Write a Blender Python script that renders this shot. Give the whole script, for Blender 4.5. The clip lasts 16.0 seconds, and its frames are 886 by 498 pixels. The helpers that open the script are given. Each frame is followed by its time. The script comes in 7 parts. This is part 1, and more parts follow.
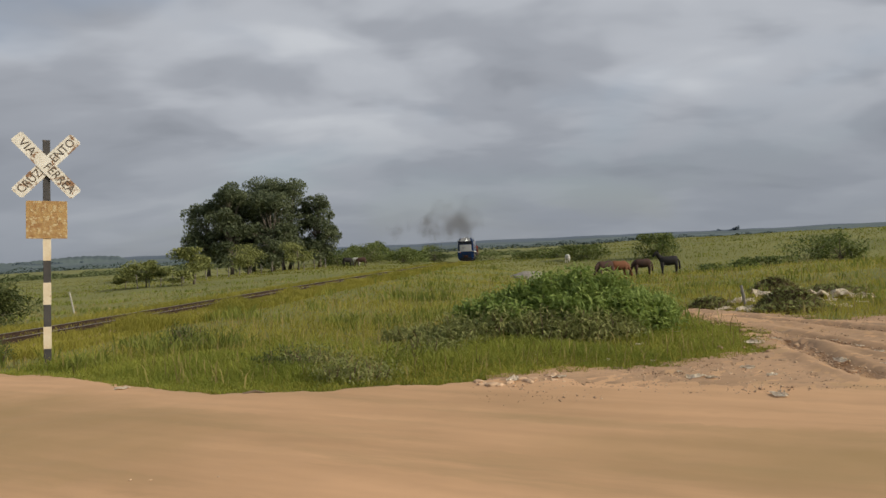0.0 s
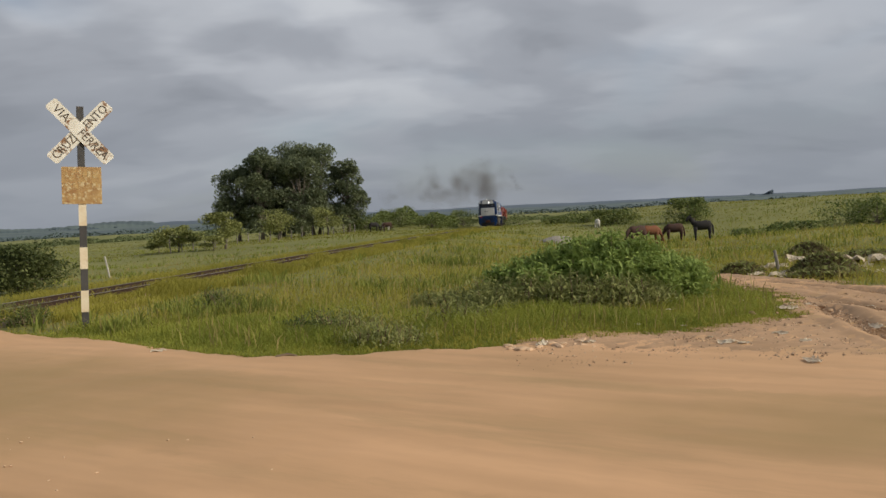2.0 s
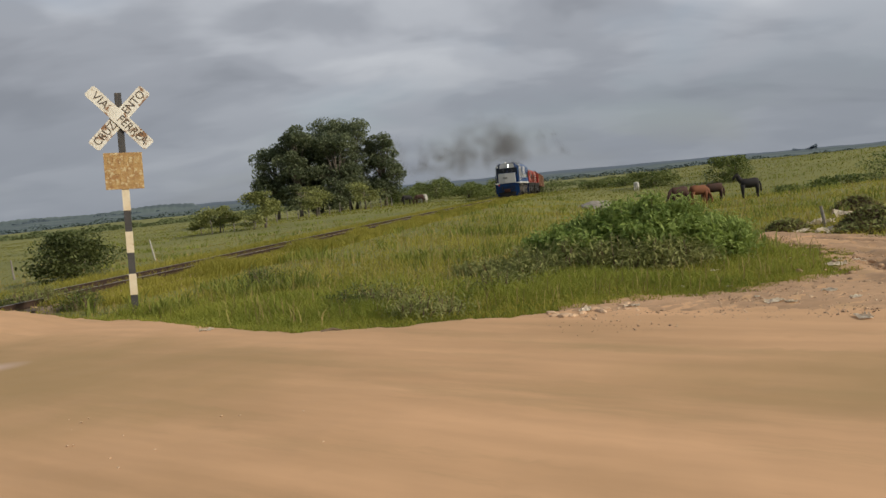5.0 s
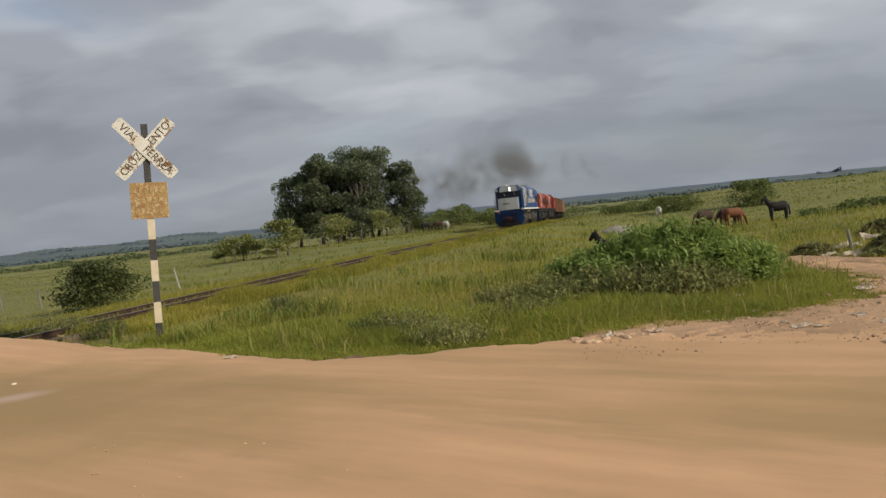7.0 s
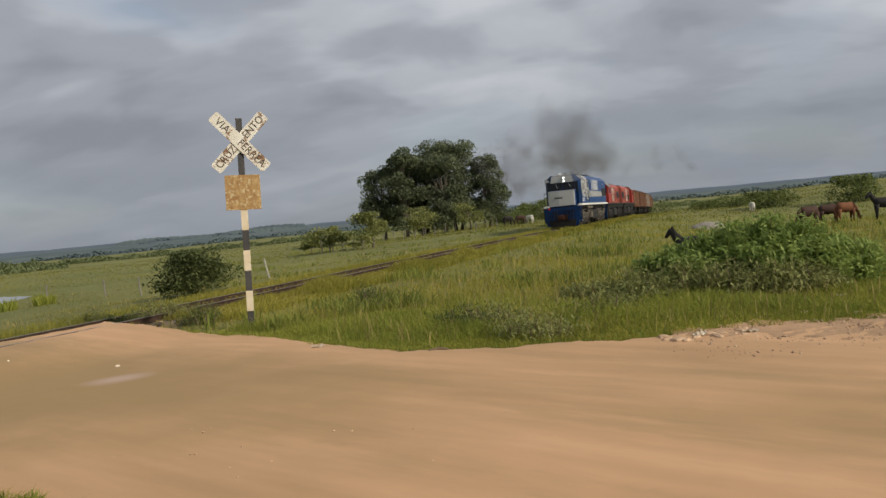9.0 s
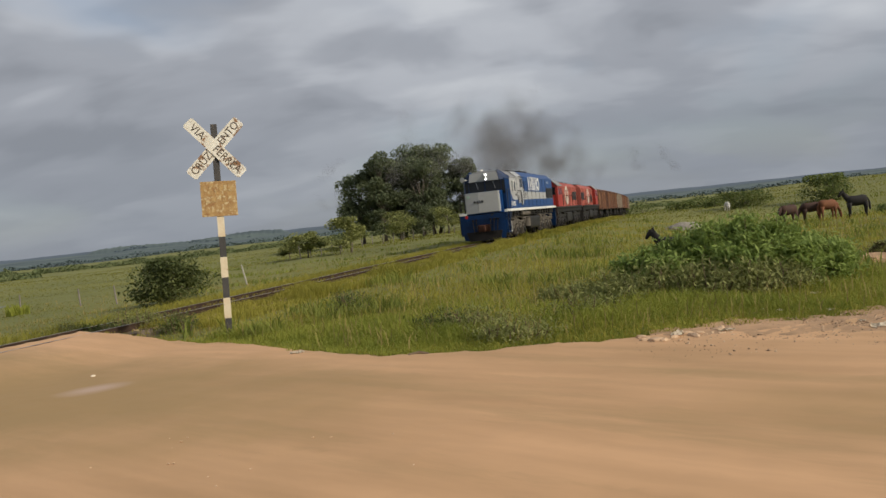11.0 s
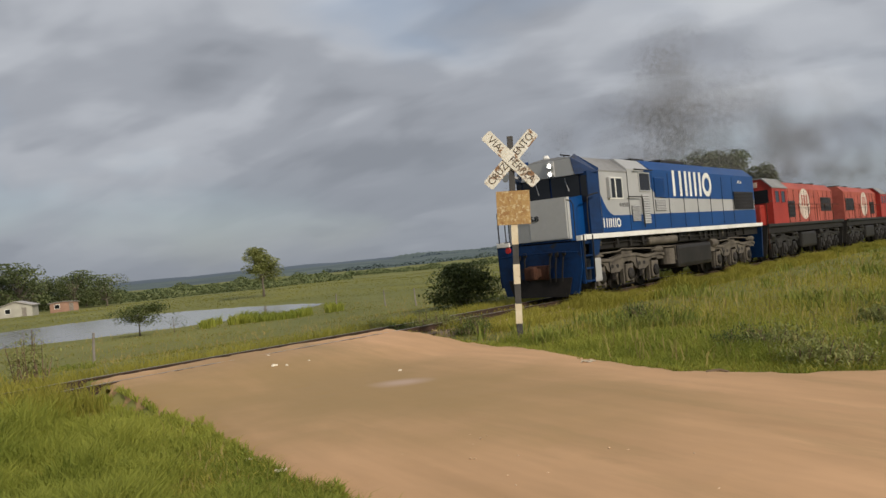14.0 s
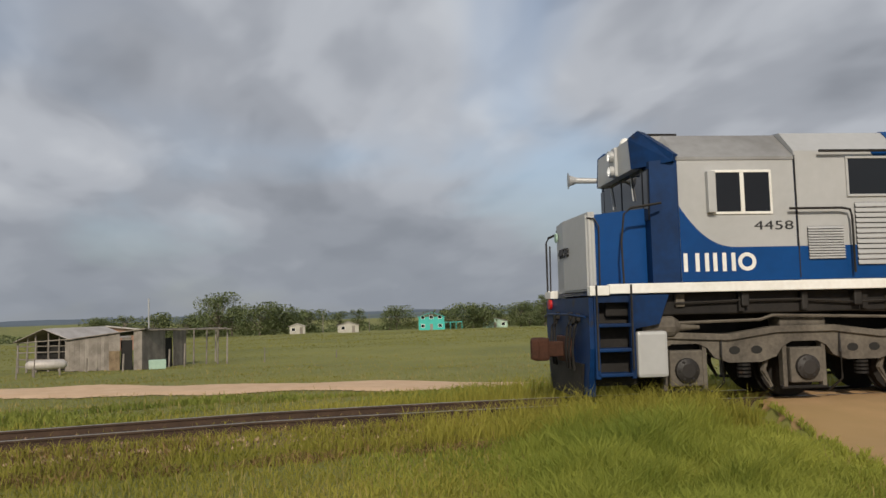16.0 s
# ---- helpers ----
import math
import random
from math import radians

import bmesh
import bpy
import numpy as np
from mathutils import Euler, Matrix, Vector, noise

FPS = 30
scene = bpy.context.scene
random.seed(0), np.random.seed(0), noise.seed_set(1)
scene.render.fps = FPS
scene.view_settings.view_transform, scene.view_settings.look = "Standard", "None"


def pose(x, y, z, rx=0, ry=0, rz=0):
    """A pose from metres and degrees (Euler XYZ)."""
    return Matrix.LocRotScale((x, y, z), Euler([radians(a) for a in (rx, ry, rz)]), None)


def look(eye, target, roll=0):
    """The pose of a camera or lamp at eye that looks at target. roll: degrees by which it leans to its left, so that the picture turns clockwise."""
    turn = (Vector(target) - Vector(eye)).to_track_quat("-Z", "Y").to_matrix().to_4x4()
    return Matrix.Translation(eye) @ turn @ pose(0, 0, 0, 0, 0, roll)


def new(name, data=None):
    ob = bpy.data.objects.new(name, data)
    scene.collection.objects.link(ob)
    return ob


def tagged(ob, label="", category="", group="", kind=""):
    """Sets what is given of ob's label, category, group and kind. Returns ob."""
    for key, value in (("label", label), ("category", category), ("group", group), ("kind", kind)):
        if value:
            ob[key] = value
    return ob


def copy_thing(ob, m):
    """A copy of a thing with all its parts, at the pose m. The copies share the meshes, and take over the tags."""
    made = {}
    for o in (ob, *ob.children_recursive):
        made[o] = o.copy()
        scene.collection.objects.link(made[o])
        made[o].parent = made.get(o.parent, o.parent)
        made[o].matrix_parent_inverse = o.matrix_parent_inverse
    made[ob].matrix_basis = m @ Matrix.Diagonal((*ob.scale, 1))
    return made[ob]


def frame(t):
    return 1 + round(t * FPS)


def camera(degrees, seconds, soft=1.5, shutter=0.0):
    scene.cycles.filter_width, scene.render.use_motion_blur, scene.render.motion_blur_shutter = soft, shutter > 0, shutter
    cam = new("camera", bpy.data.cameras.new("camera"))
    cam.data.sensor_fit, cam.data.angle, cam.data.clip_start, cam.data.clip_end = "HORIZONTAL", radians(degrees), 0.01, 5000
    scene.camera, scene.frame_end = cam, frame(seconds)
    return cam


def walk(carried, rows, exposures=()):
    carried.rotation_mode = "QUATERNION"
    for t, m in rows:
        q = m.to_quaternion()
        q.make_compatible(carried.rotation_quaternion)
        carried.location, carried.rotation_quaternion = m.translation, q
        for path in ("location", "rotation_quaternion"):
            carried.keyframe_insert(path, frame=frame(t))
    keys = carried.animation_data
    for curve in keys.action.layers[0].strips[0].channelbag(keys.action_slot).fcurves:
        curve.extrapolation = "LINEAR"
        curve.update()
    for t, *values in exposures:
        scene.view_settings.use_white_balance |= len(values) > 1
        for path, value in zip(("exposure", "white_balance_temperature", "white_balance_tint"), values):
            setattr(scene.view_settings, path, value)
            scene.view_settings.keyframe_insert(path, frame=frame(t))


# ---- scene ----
from itertools import product

# ---------------------------------------------------------------- camera
cam = camera(58.76, 16.0)
ARM = 0.33          # the phone turns on an arm's length round the standing spot
EYE_Z = 1.6
# seconds, yaw, pitch, roll
PATH = [
    (0, -0.07, -0.22, 2.83), (0.5, 0.82, -1.05, 2.64), (1, 2.58, -2.13, 2.84), (1.5, 1.69, -3.82, 3.29),
    (2, 2.02, -2.67, 2.91), (2.5, 2.10, -3.41, 3.43), (3, 2.05, -1.95, 3.21), (3.5, 0.98, -1.73, 3.80),
    (4, 2.35, -1.11, 3.95), (4.5, 1.90, -1.96, 4.95), (5, 4.65, -4.63, 5.40), (5.2, 5.18, -2.10, 5.12),
    (7.3, 6.29, -2.86, 5.92), (7.5, 5.72, -3.56, 5.13), (8, 6.32, -3.86, 5.01), (8.5, 10.17, -3.88, 6.04),
    (8.7, 12.27, -2.70, 5.45), (10.8, 11.56, -1.90, 5.92), (11, 10.69, -2.30, 6.16), (11.5, 13.08, -2.46, 6.68),
    (12, 18.02, -2.21, 7.45), (12.5, 26.58, 0.30, 6.43), (13, 20.89, -1.40, 5.65), (13.5, 24.98, -0.08, 6.30),
    (14, 31.29, 0.48, 5.30), (14.5, 40.68, 0.99, 4.95), (15, 56.28, 4.05, 4.02), (15.5, 66.05, 3.54, 2.19),
    (15.8, 71.60, 4.38, 1.92), (16, 75.47, 4.51, 1.74)]


def eye_pose(yaw, pitch, roll):
    a = radians(yaw)
    return pose(-ARM * math.sin(a), ARM * (math.cos(a) - 1), EYE_Z, 90 + pitch, roll, yaw)


walk(cam, [(t, eye_pose(y, p, r)) for t, y, p, r in PATH])

# ---------------------------------------------------------------- sky, sun, exposure
SUN_EL, SUN_AZ = radians(31), radians(70)      # the sun stands behind and to the right of the camera
sun_from = Vector((math.sin(SUN_AZ) * math.cos(SUN_EL), -math.cos(SUN_AZ) * math.cos(SUN_EL), math.sin(SUN_EL)))
sun = new("sun", bpy.data.lights.new("sun", "SUN"))
sun.data.energy, sun.data.angle, sun.data.color = 3.4, radians(2.5), (1.0, 0.9, 0.75)
sun.matrix_world = look(sun_from * 100, (0, 0, 0))

world = bpy.data.worlds.new("sky")
scene.world = world
world.use_nodes = True


def link(nt, a, b):
    nt.links.new(a, b)


def make_sky(nt):
    nt.nodes.clear()
    N = nt.nodes.new
    out, bg = N("ShaderNodeOutputWorld"), N("ShaderNodeBackground")
    sky = N("ShaderNodeTexSky")
    sky.sky_type, sky.sun_disc = "NISHITA", False
    sky.sun_elevation, sky.sun_rotation = SUN_EL, math.pi - SUN_AZ
    dim = N("ShaderNodeMix"); dim.data_type, dim.blend_type = "RGBA", "MULTIPLY"
    dim.inputs["Factor"].default_value = 1
    link(nt, sky.outputs[0], dim.inputs[6]); dim.inputs[7].default_value = (0.105, 0.105, 0.105, 1)
    co, sep = N("ShaderNodeTexCoord"), N("ShaderNodeSeparateXYZ")
    link(nt, co.outputs["Generated"], sep.inputs[0])
    low = N("ShaderNodeMath"); low.operation = "MAXIMUM"; low.inputs[1].default_value = 0.0
    link(nt, sep.outputs["Z"], low.inputs[0])
    add = N("ShaderNodeMath"); add.inputs[1].default_value = 0.30
    link(nt, low.outputs[0], add.inputs[0])
    div = N("ShaderNodeVectorMath"); div.operation = "DIVIDE"
    com = N("ShaderNodeCombineXYZ")
    for k in range(3):
        link(nt, add.outputs[0], com.inputs[k])
    link(nt, co.outputs["Generated"], div.inputs[0]); link(nt, com.outputs[0], div.inputs[1])

    def cloud(scale, detail, rough, stretch, off):
        m = N("ShaderNodeMapping"); m.inputs["Scale"].default_value = stretch; m.inputs["Location"].default_value = off
        n = N("ShaderNodeTexNoise"); n.inputs["Scale"].default_value = scale
        n.inputs["Detail"].default_value, n.inputs["Roughness"].default_value = detail, rough
        n.inputs["Distortion"].default_value = 0.35
        link(nt, div.outputs[0], m.inputs[0]); link(nt, m.outputs[0], n.inputs[0])
        return n.outputs[0]

    def ramp(src, stops):
        r = N("ShaderNodeValToRGB")
        r.color_ramp.interpolation = "EASE"
        while len(r.color_ramp.elements) < len(stops):
            r.color_ramp.elements.new(0.5)
        for e, (p, c) in zip(r.color_ramp.elements, stops):
            e.position, e.color = p, (*c, 1)
        link(nt, src, r.inputs[0])
        return r.outputs[0]

    body = cloud(1.25, 5, 0.46, (0.9, 1.15, 0), (3.1, 0.7, 0))
    billow = cloud(3.6, 3, 0.42, (0.85, 1.3, 0), (1.7, 5.2, 0))
    both = N("ShaderNodeMix"); both.data_type = "FLOAT"; both.inputs["Factor"].default_value = 0.36
    link(nt, body, both.inputs[2]); link(nt, billow, both.inputs[3])
    tone = ramp(both.outputs[0], [(0.34, (0.258, 0.276, 0.312)), (0.45, (0.345, 0.366, 0.408)), (0.54, (0.452, 0.475, 0.518)), (0.64, (0.555, 0.578, 0.615))])
    gaps = ramp(cloud(0.9, 4, 0.5, (1, 1, 0), (7.3, 2.2, 0)), [(0.45, (0, 0, 0)), (0.64, (0.54, 0.54, 0.54))])
    mix = N("ShaderNodeMix"); mix.data_type = "RGBA"
    link(nt, gaps, mix.inputs["Factor"]); link(nt, tone, mix.inputs[6]); link(nt, dim.outputs[2], mix.inputs[7])
    # a paler, even band of cloud down at the horizon
    band = ramp(low.outputs[0], [(0.0, (0.8, 0.8, 0.8)), (0.07, (0.6, 0.6, 0.6)), (0.2, (0, 0, 0))])
    mix2 = N("ShaderNodeMix"); mix2.data_type = "RGBA"
    link(nt, band, mix2.inputs["Factor"]); link(nt, mix.outputs[2], mix2.inputs[6]); mix2.inputs[7].default_value = (0.245, 0.27, 0.31, 1)
    link(nt, mix2.outputs[2], bg.inputs[0]); bg.inputs[1].default_value = 1.0
    link(nt, bg.outputs[0], out.inputs[0])


make_sky(world.node_tree)
scene.view_settings.exposure = 0.0

# ---------------------------------------------------------------- materials


def mat(name, col, col2=None, rough=0.7, metal=0.0, scale=4.0, fine=40.0, bump=0.15, spots=None, spot_at=0.62, island=0.0, trans=0.0, obj=0.0, contrast=0.5, stretch=None, soft=0.06, spec=0.5):
    """Two scales of noise between two colours, spots of wear, fine relief."""
    m = bpy.data.materials.new(name)
    m.use_nodes = True
    nt = m.node_tree
    N = nt.nodes.new
    bs = nt.nodes["Principled BSDF"]
    bs.inputs["Roughness"].default_value, bs.inputs["Metallic"].default_value = rough, metal
    bs.inputs["Specular IOR Level"].default_value = spec
    col2 = col2 or tuple(c * 0.75 for c in col)
    co = N("ShaderNodeTexCoord")
    where = co.outputs["Object"]
    if stretch:
        tn = N("ShaderNodeMapping"); tn.inputs["Rotation"].default_value = (0, 0, radians(-stretch[1]))
        mp = N("ShaderNodeMapping"); mp.inputs["Scale"].default_value = stretch[0]
        link(nt, where, tn.inputs[0]); link(nt, tn.outputs[0], mp.inputs[0])
        where = mp.outputs[0]
    n1, n2 = N("ShaderNodeTexNoise"), N("ShaderNodeTexNoise")
    n1.inputs["Scale"].default_value, n1.inputs["Detail"].default_value = scale, 5
    n2.inputs["Scale"].default_value, n2.inputs["Detail"].default_value = fine, 4
    link(nt, where, n1.inputs[0]); link(nt, where, n2.inputs[0])
    s = N("ShaderNodeMath"); s.operation = "MULTIPLY_ADD"; s.inputs[1].default_value = 0.45
    link(nt, n2.outputs[0], s.inputs[0]); link(nt, n1.outputs[0], s.inputs[2])
    r = N("ShaderNodeMapRange"); r.inputs[1].default_value, r.inputs[2].default_value = 0.72 - contrast * 0.45, 0.72 + contrast * 0.45
    link(nt, s.outputs[0], r.inputs[0])
    fac = r.outputs[0]
    if island or obj:
        rnd = N("ShaderNodeNewGeometry").outputs["Random Per Island"] if island else N("ShaderNodeObjectInfo").outputs["Random"]
        a = N("ShaderNodeMath"); a.operation = "MULTIPLY_ADD"; a.inputs[1].default_value = island or obj
        sub = N("ShaderNodeMath"); sub.operation = "SUBTRACT"; sub.inputs[1].default_value = 0.5
        link(nt, rnd, sub.inputs[0]); link(nt, sub.outputs[0], a.inputs[0]); link(nt, fac, a.inputs[2])
        cl = N("ShaderNodeClamp"); link(nt, a.outputs[0], cl.inputs[0])
        fac = cl.outputs[0]
    mx = N("ShaderNodeMix"); mx.data_type = "RGBA"
    link(nt, fac, mx.inputs["Factor"])
    mx.inputs[6].default_value, mx.inputs[7].default_value = (*col2, 1), (*col, 1)
    colour = mx.outputs[2]
    if spots:
        n3 = N("ShaderNodeTexNoise"); n3.inputs["Scale"].default_value, n3.inputs["Detail"].default_value, n3.inputs["Roughness"].default_value = scale * 1.7, 8, 0.7
        link(nt, where, n3.inputs[0])
        r3 = N("ShaderNodeMapRange"); r3.inputs[1].default_value, r3.inputs[2].default_value = spot_at, spot_at + soft
        link(nt, n3.outputs[0], r3.inputs[0])
        m3 = N("ShaderNodeMix"); m3.data_type = "RGBA"
        link(nt, r3.outputs[0], m3.inputs["Factor"]); link(nt, colour, m3.inputs[6]); m3.inputs[7].default_value = (*spots, 1)
        colour = m3.outputs[2]
    link(nt, colour, bs.inputs["Base Color"])
    if bump:
        b = N("ShaderNodeBump"); b.inputs["Strength"].default_value = bump; b.inputs["Distance"].default_value = 0.02
        link(nt, n2.outputs[0], b.inputs["Height"]); link(nt, b.outputs[0], bs.inputs["Normal"])
    if trans:
        bs.inputs["Specular IOR Level"].default_value = 0.15
        tr, ms = N("ShaderNodeBsdfTranslucent"), N("ShaderNodeMixShader")
        link(nt, colour, tr.inputs[0]); ms.inputs[0].default_value = trans
        o = nt.nodes["Material Output"]
        link(nt, bs.outputs[0], ms.inputs[1]); link(nt, tr.outputs[0], ms.inputs[2]); link(nt, ms.outputs[0], o.inputs[0])
    return m


def glow(name, col, strength):
    m = bpy.data.materials.new(name)
    m.use_nodes = True
    bs = m.node_tree.nodes["Principled BSDF"]
    bs.inputs["Emission Color"].default_value, bs.inputs["Emission Strength"].default_value = (*col, 1), strength
    return m


M = dict(
    ground=mat("meadow_soil", (0.205, 0.20, 0.042), (0.12, 0.13, 0.028), 0.95, scale=0.07, fine=1.2, bump=0.5, contrast=0.5),
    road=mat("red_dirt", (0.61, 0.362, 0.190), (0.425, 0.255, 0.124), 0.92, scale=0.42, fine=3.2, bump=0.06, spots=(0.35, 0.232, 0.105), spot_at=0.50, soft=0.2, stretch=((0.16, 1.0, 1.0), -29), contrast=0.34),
    rut=mat("loose_pale_dirt", (0.60, 0.42, 0.27), (0.50, 0.33, 0.20), 0.95, scale=1.5, fine=22, bump=0.3),
    ballast=mat("dirty_ballast", (0.25, 0.18, 0.11), (0.11, 0.085, 0.055), 0.95, scale=2, fine=18, bump=0.8),
    grass=mat("meadow_grass", (0.42, 0.375, 0.075), (0.255, 0.25, 0.046), 0.7, scale=0.16, fine=0.8, bump=0, island=0.25, trans=0.5),
    far_grass=mat("rough_far_grass", (0.31, 0.285, 0.062), (0.165, 0.17, 0.036), 0.75, scale=0.09, fine=0.5, bump=0, island=0.3, trans=0.4),
    lush=mat("lush_grass", (0.385, 0.395, 0.075), (0.20, 0.245, 0.042), 0.65, scale=0.3, fine=1.2, bump=0, island=0.35, trans=0.5),
    tussock=mat("dark_tussock_grass", (0.29, 0.31, 0.068), (0.155, 0.19, 0.04), 0.7, scale=0.3, fine=1.2, bump=0, island=0.6, trans=0.4),
    dry=mat("dry_grass_stalks", (0.42, 0.33, 0.13), (0.26, 0.21, 0.08), 0.8, scale=0.4, fine=2, bump=0, island=0.6, trans=0.2),
    leaf=mat("weed_leaves", (0.35, 0.43, 0.12), (0.155, 0.225, 0.052), 0.55, scale=0.8, fine=5, bump=0, island=0.7, trans=0.4),
    leaf_grey=mat("grey_weed_leaves", (0.36, 0.37, 0.14), (0.20, 0.22, 0.07), 0.65, scale=0.8, fine=5, bump=0, island=0.7, trans=0.4),
    leaf_dark=mat("eucalypt_leaves", (0.245, 0.275, 0.150), (0.108, 0.136, 0.080), 0.55, scale=0.25, fine=1.5, bump=0, island=0.7, trans=0.4),
    leaf_shrub=mat("shrub_leaves", (0.22, 0.25, 0.08), (0.085, 0.12, 0.036), 0.55, scale=0.7, fine=3, bump=0, island=0.7, trans=0.35),
    thicket=mat("thicket_leaves", (0.15, 0.17, 0.06), (0.06, 0.08, 0.028), 0.55, scale=0.7, fine=3, bump=0, island=0.7, trans=0.3),
    damp=mat("trodden_dark_earth", (0.48, 0.295, 0.16), (0.31, 0.19, 0.10), 0.93, scale=0.6, fine=7.0, bump=0.3, spots=(0.23, 0.15, 0.083), spot_at=0.56, soft=0.12, contrast=0.4),
    brown_weed=mat("dead_brown_weeds", (0.30, 0.19, 0.085), (0.14, 0.095, 0.045), 0.85, scale=0.6, fine=3, bump=0, island=0.7, trans=0.2),
    leaf_far=mat("far_woods", (0.215, 0.24, 0.105), (0.105, 0.135, 0.062), 0.7, scale=0.1, fine=0.6, bump=0, island=0.6, trans=0.35),
    bark=mat("grey_bark", (0.22, 0.18, 0.14), (0.09, 0.075, 0.06), 0.9, scale=2, fine=14, bump=0.6),
    rail=mat("rusty_rail", (0.08, 0.05, 0.034), (0.045, 0.03, 0.022), 0.75, 0.1, 3, 30, 0.2, spec=0.2),
    rail_top=mat("polished_rail_head", (0.46, 0.43, 0.39), None, 0.38, 1.0, 3, 30, 0.05),
    sleeper=mat("weathered_timber", (0.15, 0.11, 0.08), (0.08, 0.06, 0.045), 0.9, scale=3, fine=25, bump=0.5, obj=0.5),
    blue=mat("locomotive_blue", (0.003, 0.058, 0.22), (0.003, 0.034, 0.13), 0.34, scale=0.9, fine=7, bump=0.03, contrast=0.9, spec=0.28),
    # darker copy of the blue: the front's shade put into the colour, plus dirt
    shaded_blue=mat("dirty_shaded_front_blue", (0.002, 0.028, 0.105), (0.002, 0.011, 0.04), 0.5, scale=1.3, fine=9, bump=0.05, spots=(0.022, 0.02, 0.019), spot_at=0.60, spec=0.22),
    silver=mat("silver_grey_paint", (0.44, 0.44, 0.44), (0.34, 0.34, 0.335), 0.42, 0.1, 0.8, 9, 0.03, contrast=0.9),
    roofgrey=mat("sooty_roof_paint", (0.27, 0.27, 0.27), (0.17, 0.165, 0.16), 0.6, scale=0.8, fine=7, bump=0.05),
    white=mat("white_paint", (0.78, 0.77, 0.74), (0.62, 0.60, 0.55), 0.5, scale=1.5, fine=15, bump=0.03),
    red=mat("faded_red_paint", (0.36, 0.042, 0.03), (0.24, 0.028, 0.022), 0.5, scale=0.8, fine=7, bump=0.04, spots=(0.26, 0.09, 0.07), spot_at=0.64, spec=0.25),
    pink=mat("sun_bleached_red_paint", (0.42, 0.105, 0.075), (0.27, 0.06, 0.045), 0.6, scale=0.9, fine=6, bump=0.05, spots=(0.16, 0.07, 0.05), spot_at=0.60, spec=0.25),
    logo=mat("faded_white_emblem", (0.62, 0.55, 0.48), (0.45, 0.33, 0.27), 0.6, scale=1.5, fine=9, bump=0.03),
    steel=mat("dusty_grey_bogie_steel", (0.145, 0.126, 0.102), (0.07, 0.06, 0.05), 0.75, 0.05, 2.5, 20, 0.2, spots=(0.035, 0.03, 0.026), spot_at=0.60, soft=0.16, spec=0.3),
    black=mat("greasy_black_steel", (0.024, 0.021, 0.019), (0.011, 0.010, 0.010), 0.65, 0.1, 2, 18, 0.2, spots=(0.06, 0.04, 0.03), spot_at=0.66, spec=0.25),
    sooty=mat("oily_fuel_tank", (0.034, 0.030, 0.028), (0.014, 0.013, 0.012), 0.55, 0.1, 1.2, 10, 0.1, spots=(0.10, 0.09, 0.075), spot_at=0.66, spec=0.3),
    rust=mat("rusty_steel", (0.075, 0.032, 0.02), (0.04, 0.019, 0.013), 0.85, 0.05, 3, 24, 0.4, spec=0.2),
    wagon=mat("rusted_wagon_paint", (0.30, 0.15, 0.085), (0.13, 0.07, 0.05), 0.75, 0.0, 0.5, 5, 0.1, spots=(0.42, 0.27, 0.13), spot_at=0.59, obj=0.9, stretch=((1.6, 1.0, 0.35), 0)),
    wagon2=mat("bleached_wagon_paint", (0.40, 0.36, 0.30), (0.22, 0.15, 0.10), 0.75, 0.0, 0.6, 5, 0.1, spots=(0.24, 0.11, 0.06), spot_at=0.56, obj=0.5, stretch=((1.6, 1.0, 0.35), 0)),
    sign=mat("worn_white_sign_paint", (0.80, 0.78, 0.70), (0.64, 0.60, 0.50), 0.6, 0, 3.4, 25, 0.1, spots=(0.24, 0.13, 0.065), spot_at=0.535),
    sign_back=mat("rust_streaked_sign_back", (0.66, 0.57, 0.40), (0.48, 0.36, 0.20), 0.65, 0, 3, 25, 0.1, spots=(0.40, 0.19, 0.07), spot_at=0.55),
    panel=mat("rusted_yellow_panel", (0.47, 0.31, 0.12), (0.27, 0.135, 0.05), 0.75, 0, 9, 34, 0.2, spots=(0.54, 0.43, 0.24), spot_at=0.55, soft=0.04),
    ghost=mat("worn_off_lettering", (0.49, 0.34, 0.14), (0.29, 0.15, 0.06), 0.75, 0, 9, 34, 0.1, spots=(0.54, 0.43, 0.24), spot_at=0.53, soft=0.04),
    letter=mat("faded_black_lettering", (0.05, 0.04, 0.035), (0.16, 0.12, 0.08), 0.7, 0, 9, 40, 0.0),
    ink=mat("black_lettering", (0.02, 0.02, 0.022), None, 0.5, 0, 5, 30, 0.0),
    plate_back=mat("weathered_grey_plate", (0.34, 0.31, 0.26), (0.20, 0.17, 0.13), 0.8, 0, 5, 30, 0.2, spots=(0.52, 0.46, 0.34), spot_at=0.60),
    post_white=mat("worn_white_post_paint", (0.74, 0.66, 0.50), (0.60, 0.47, 0.29), 0.6, 0, 4, 30, 0.15, spots=(0.35, 0.20, 0.09), spot_at=0.62),
    post_black=mat("worn_black_post_paint", (0.075, 0.07, 0.065), (0.035, 0.033, 0.032), 0.6, 0, 4, 30, 0.15, spots=(0.26, 0.17, 0.10), spot_at=0.64),
    smoke=mat("diesel_smoke", (0.19, 0.18, 0.175), (0.14, 0.132, 0.13), 1.0, 0, 1, 5, 0),
    water=mat("muddy_pond_water", (0.30, 0.28, 0.255), (0.25, 0.235, 0.215), 0.12, 0, 0.12, 2.5, 0.04),
    wood=mat("grey_boards", (0.27, 0.24, 0.21), (0.15, 0.13, 0.11), 0.85, scale=2, fine=16, bump=0.3, obj=0.6),
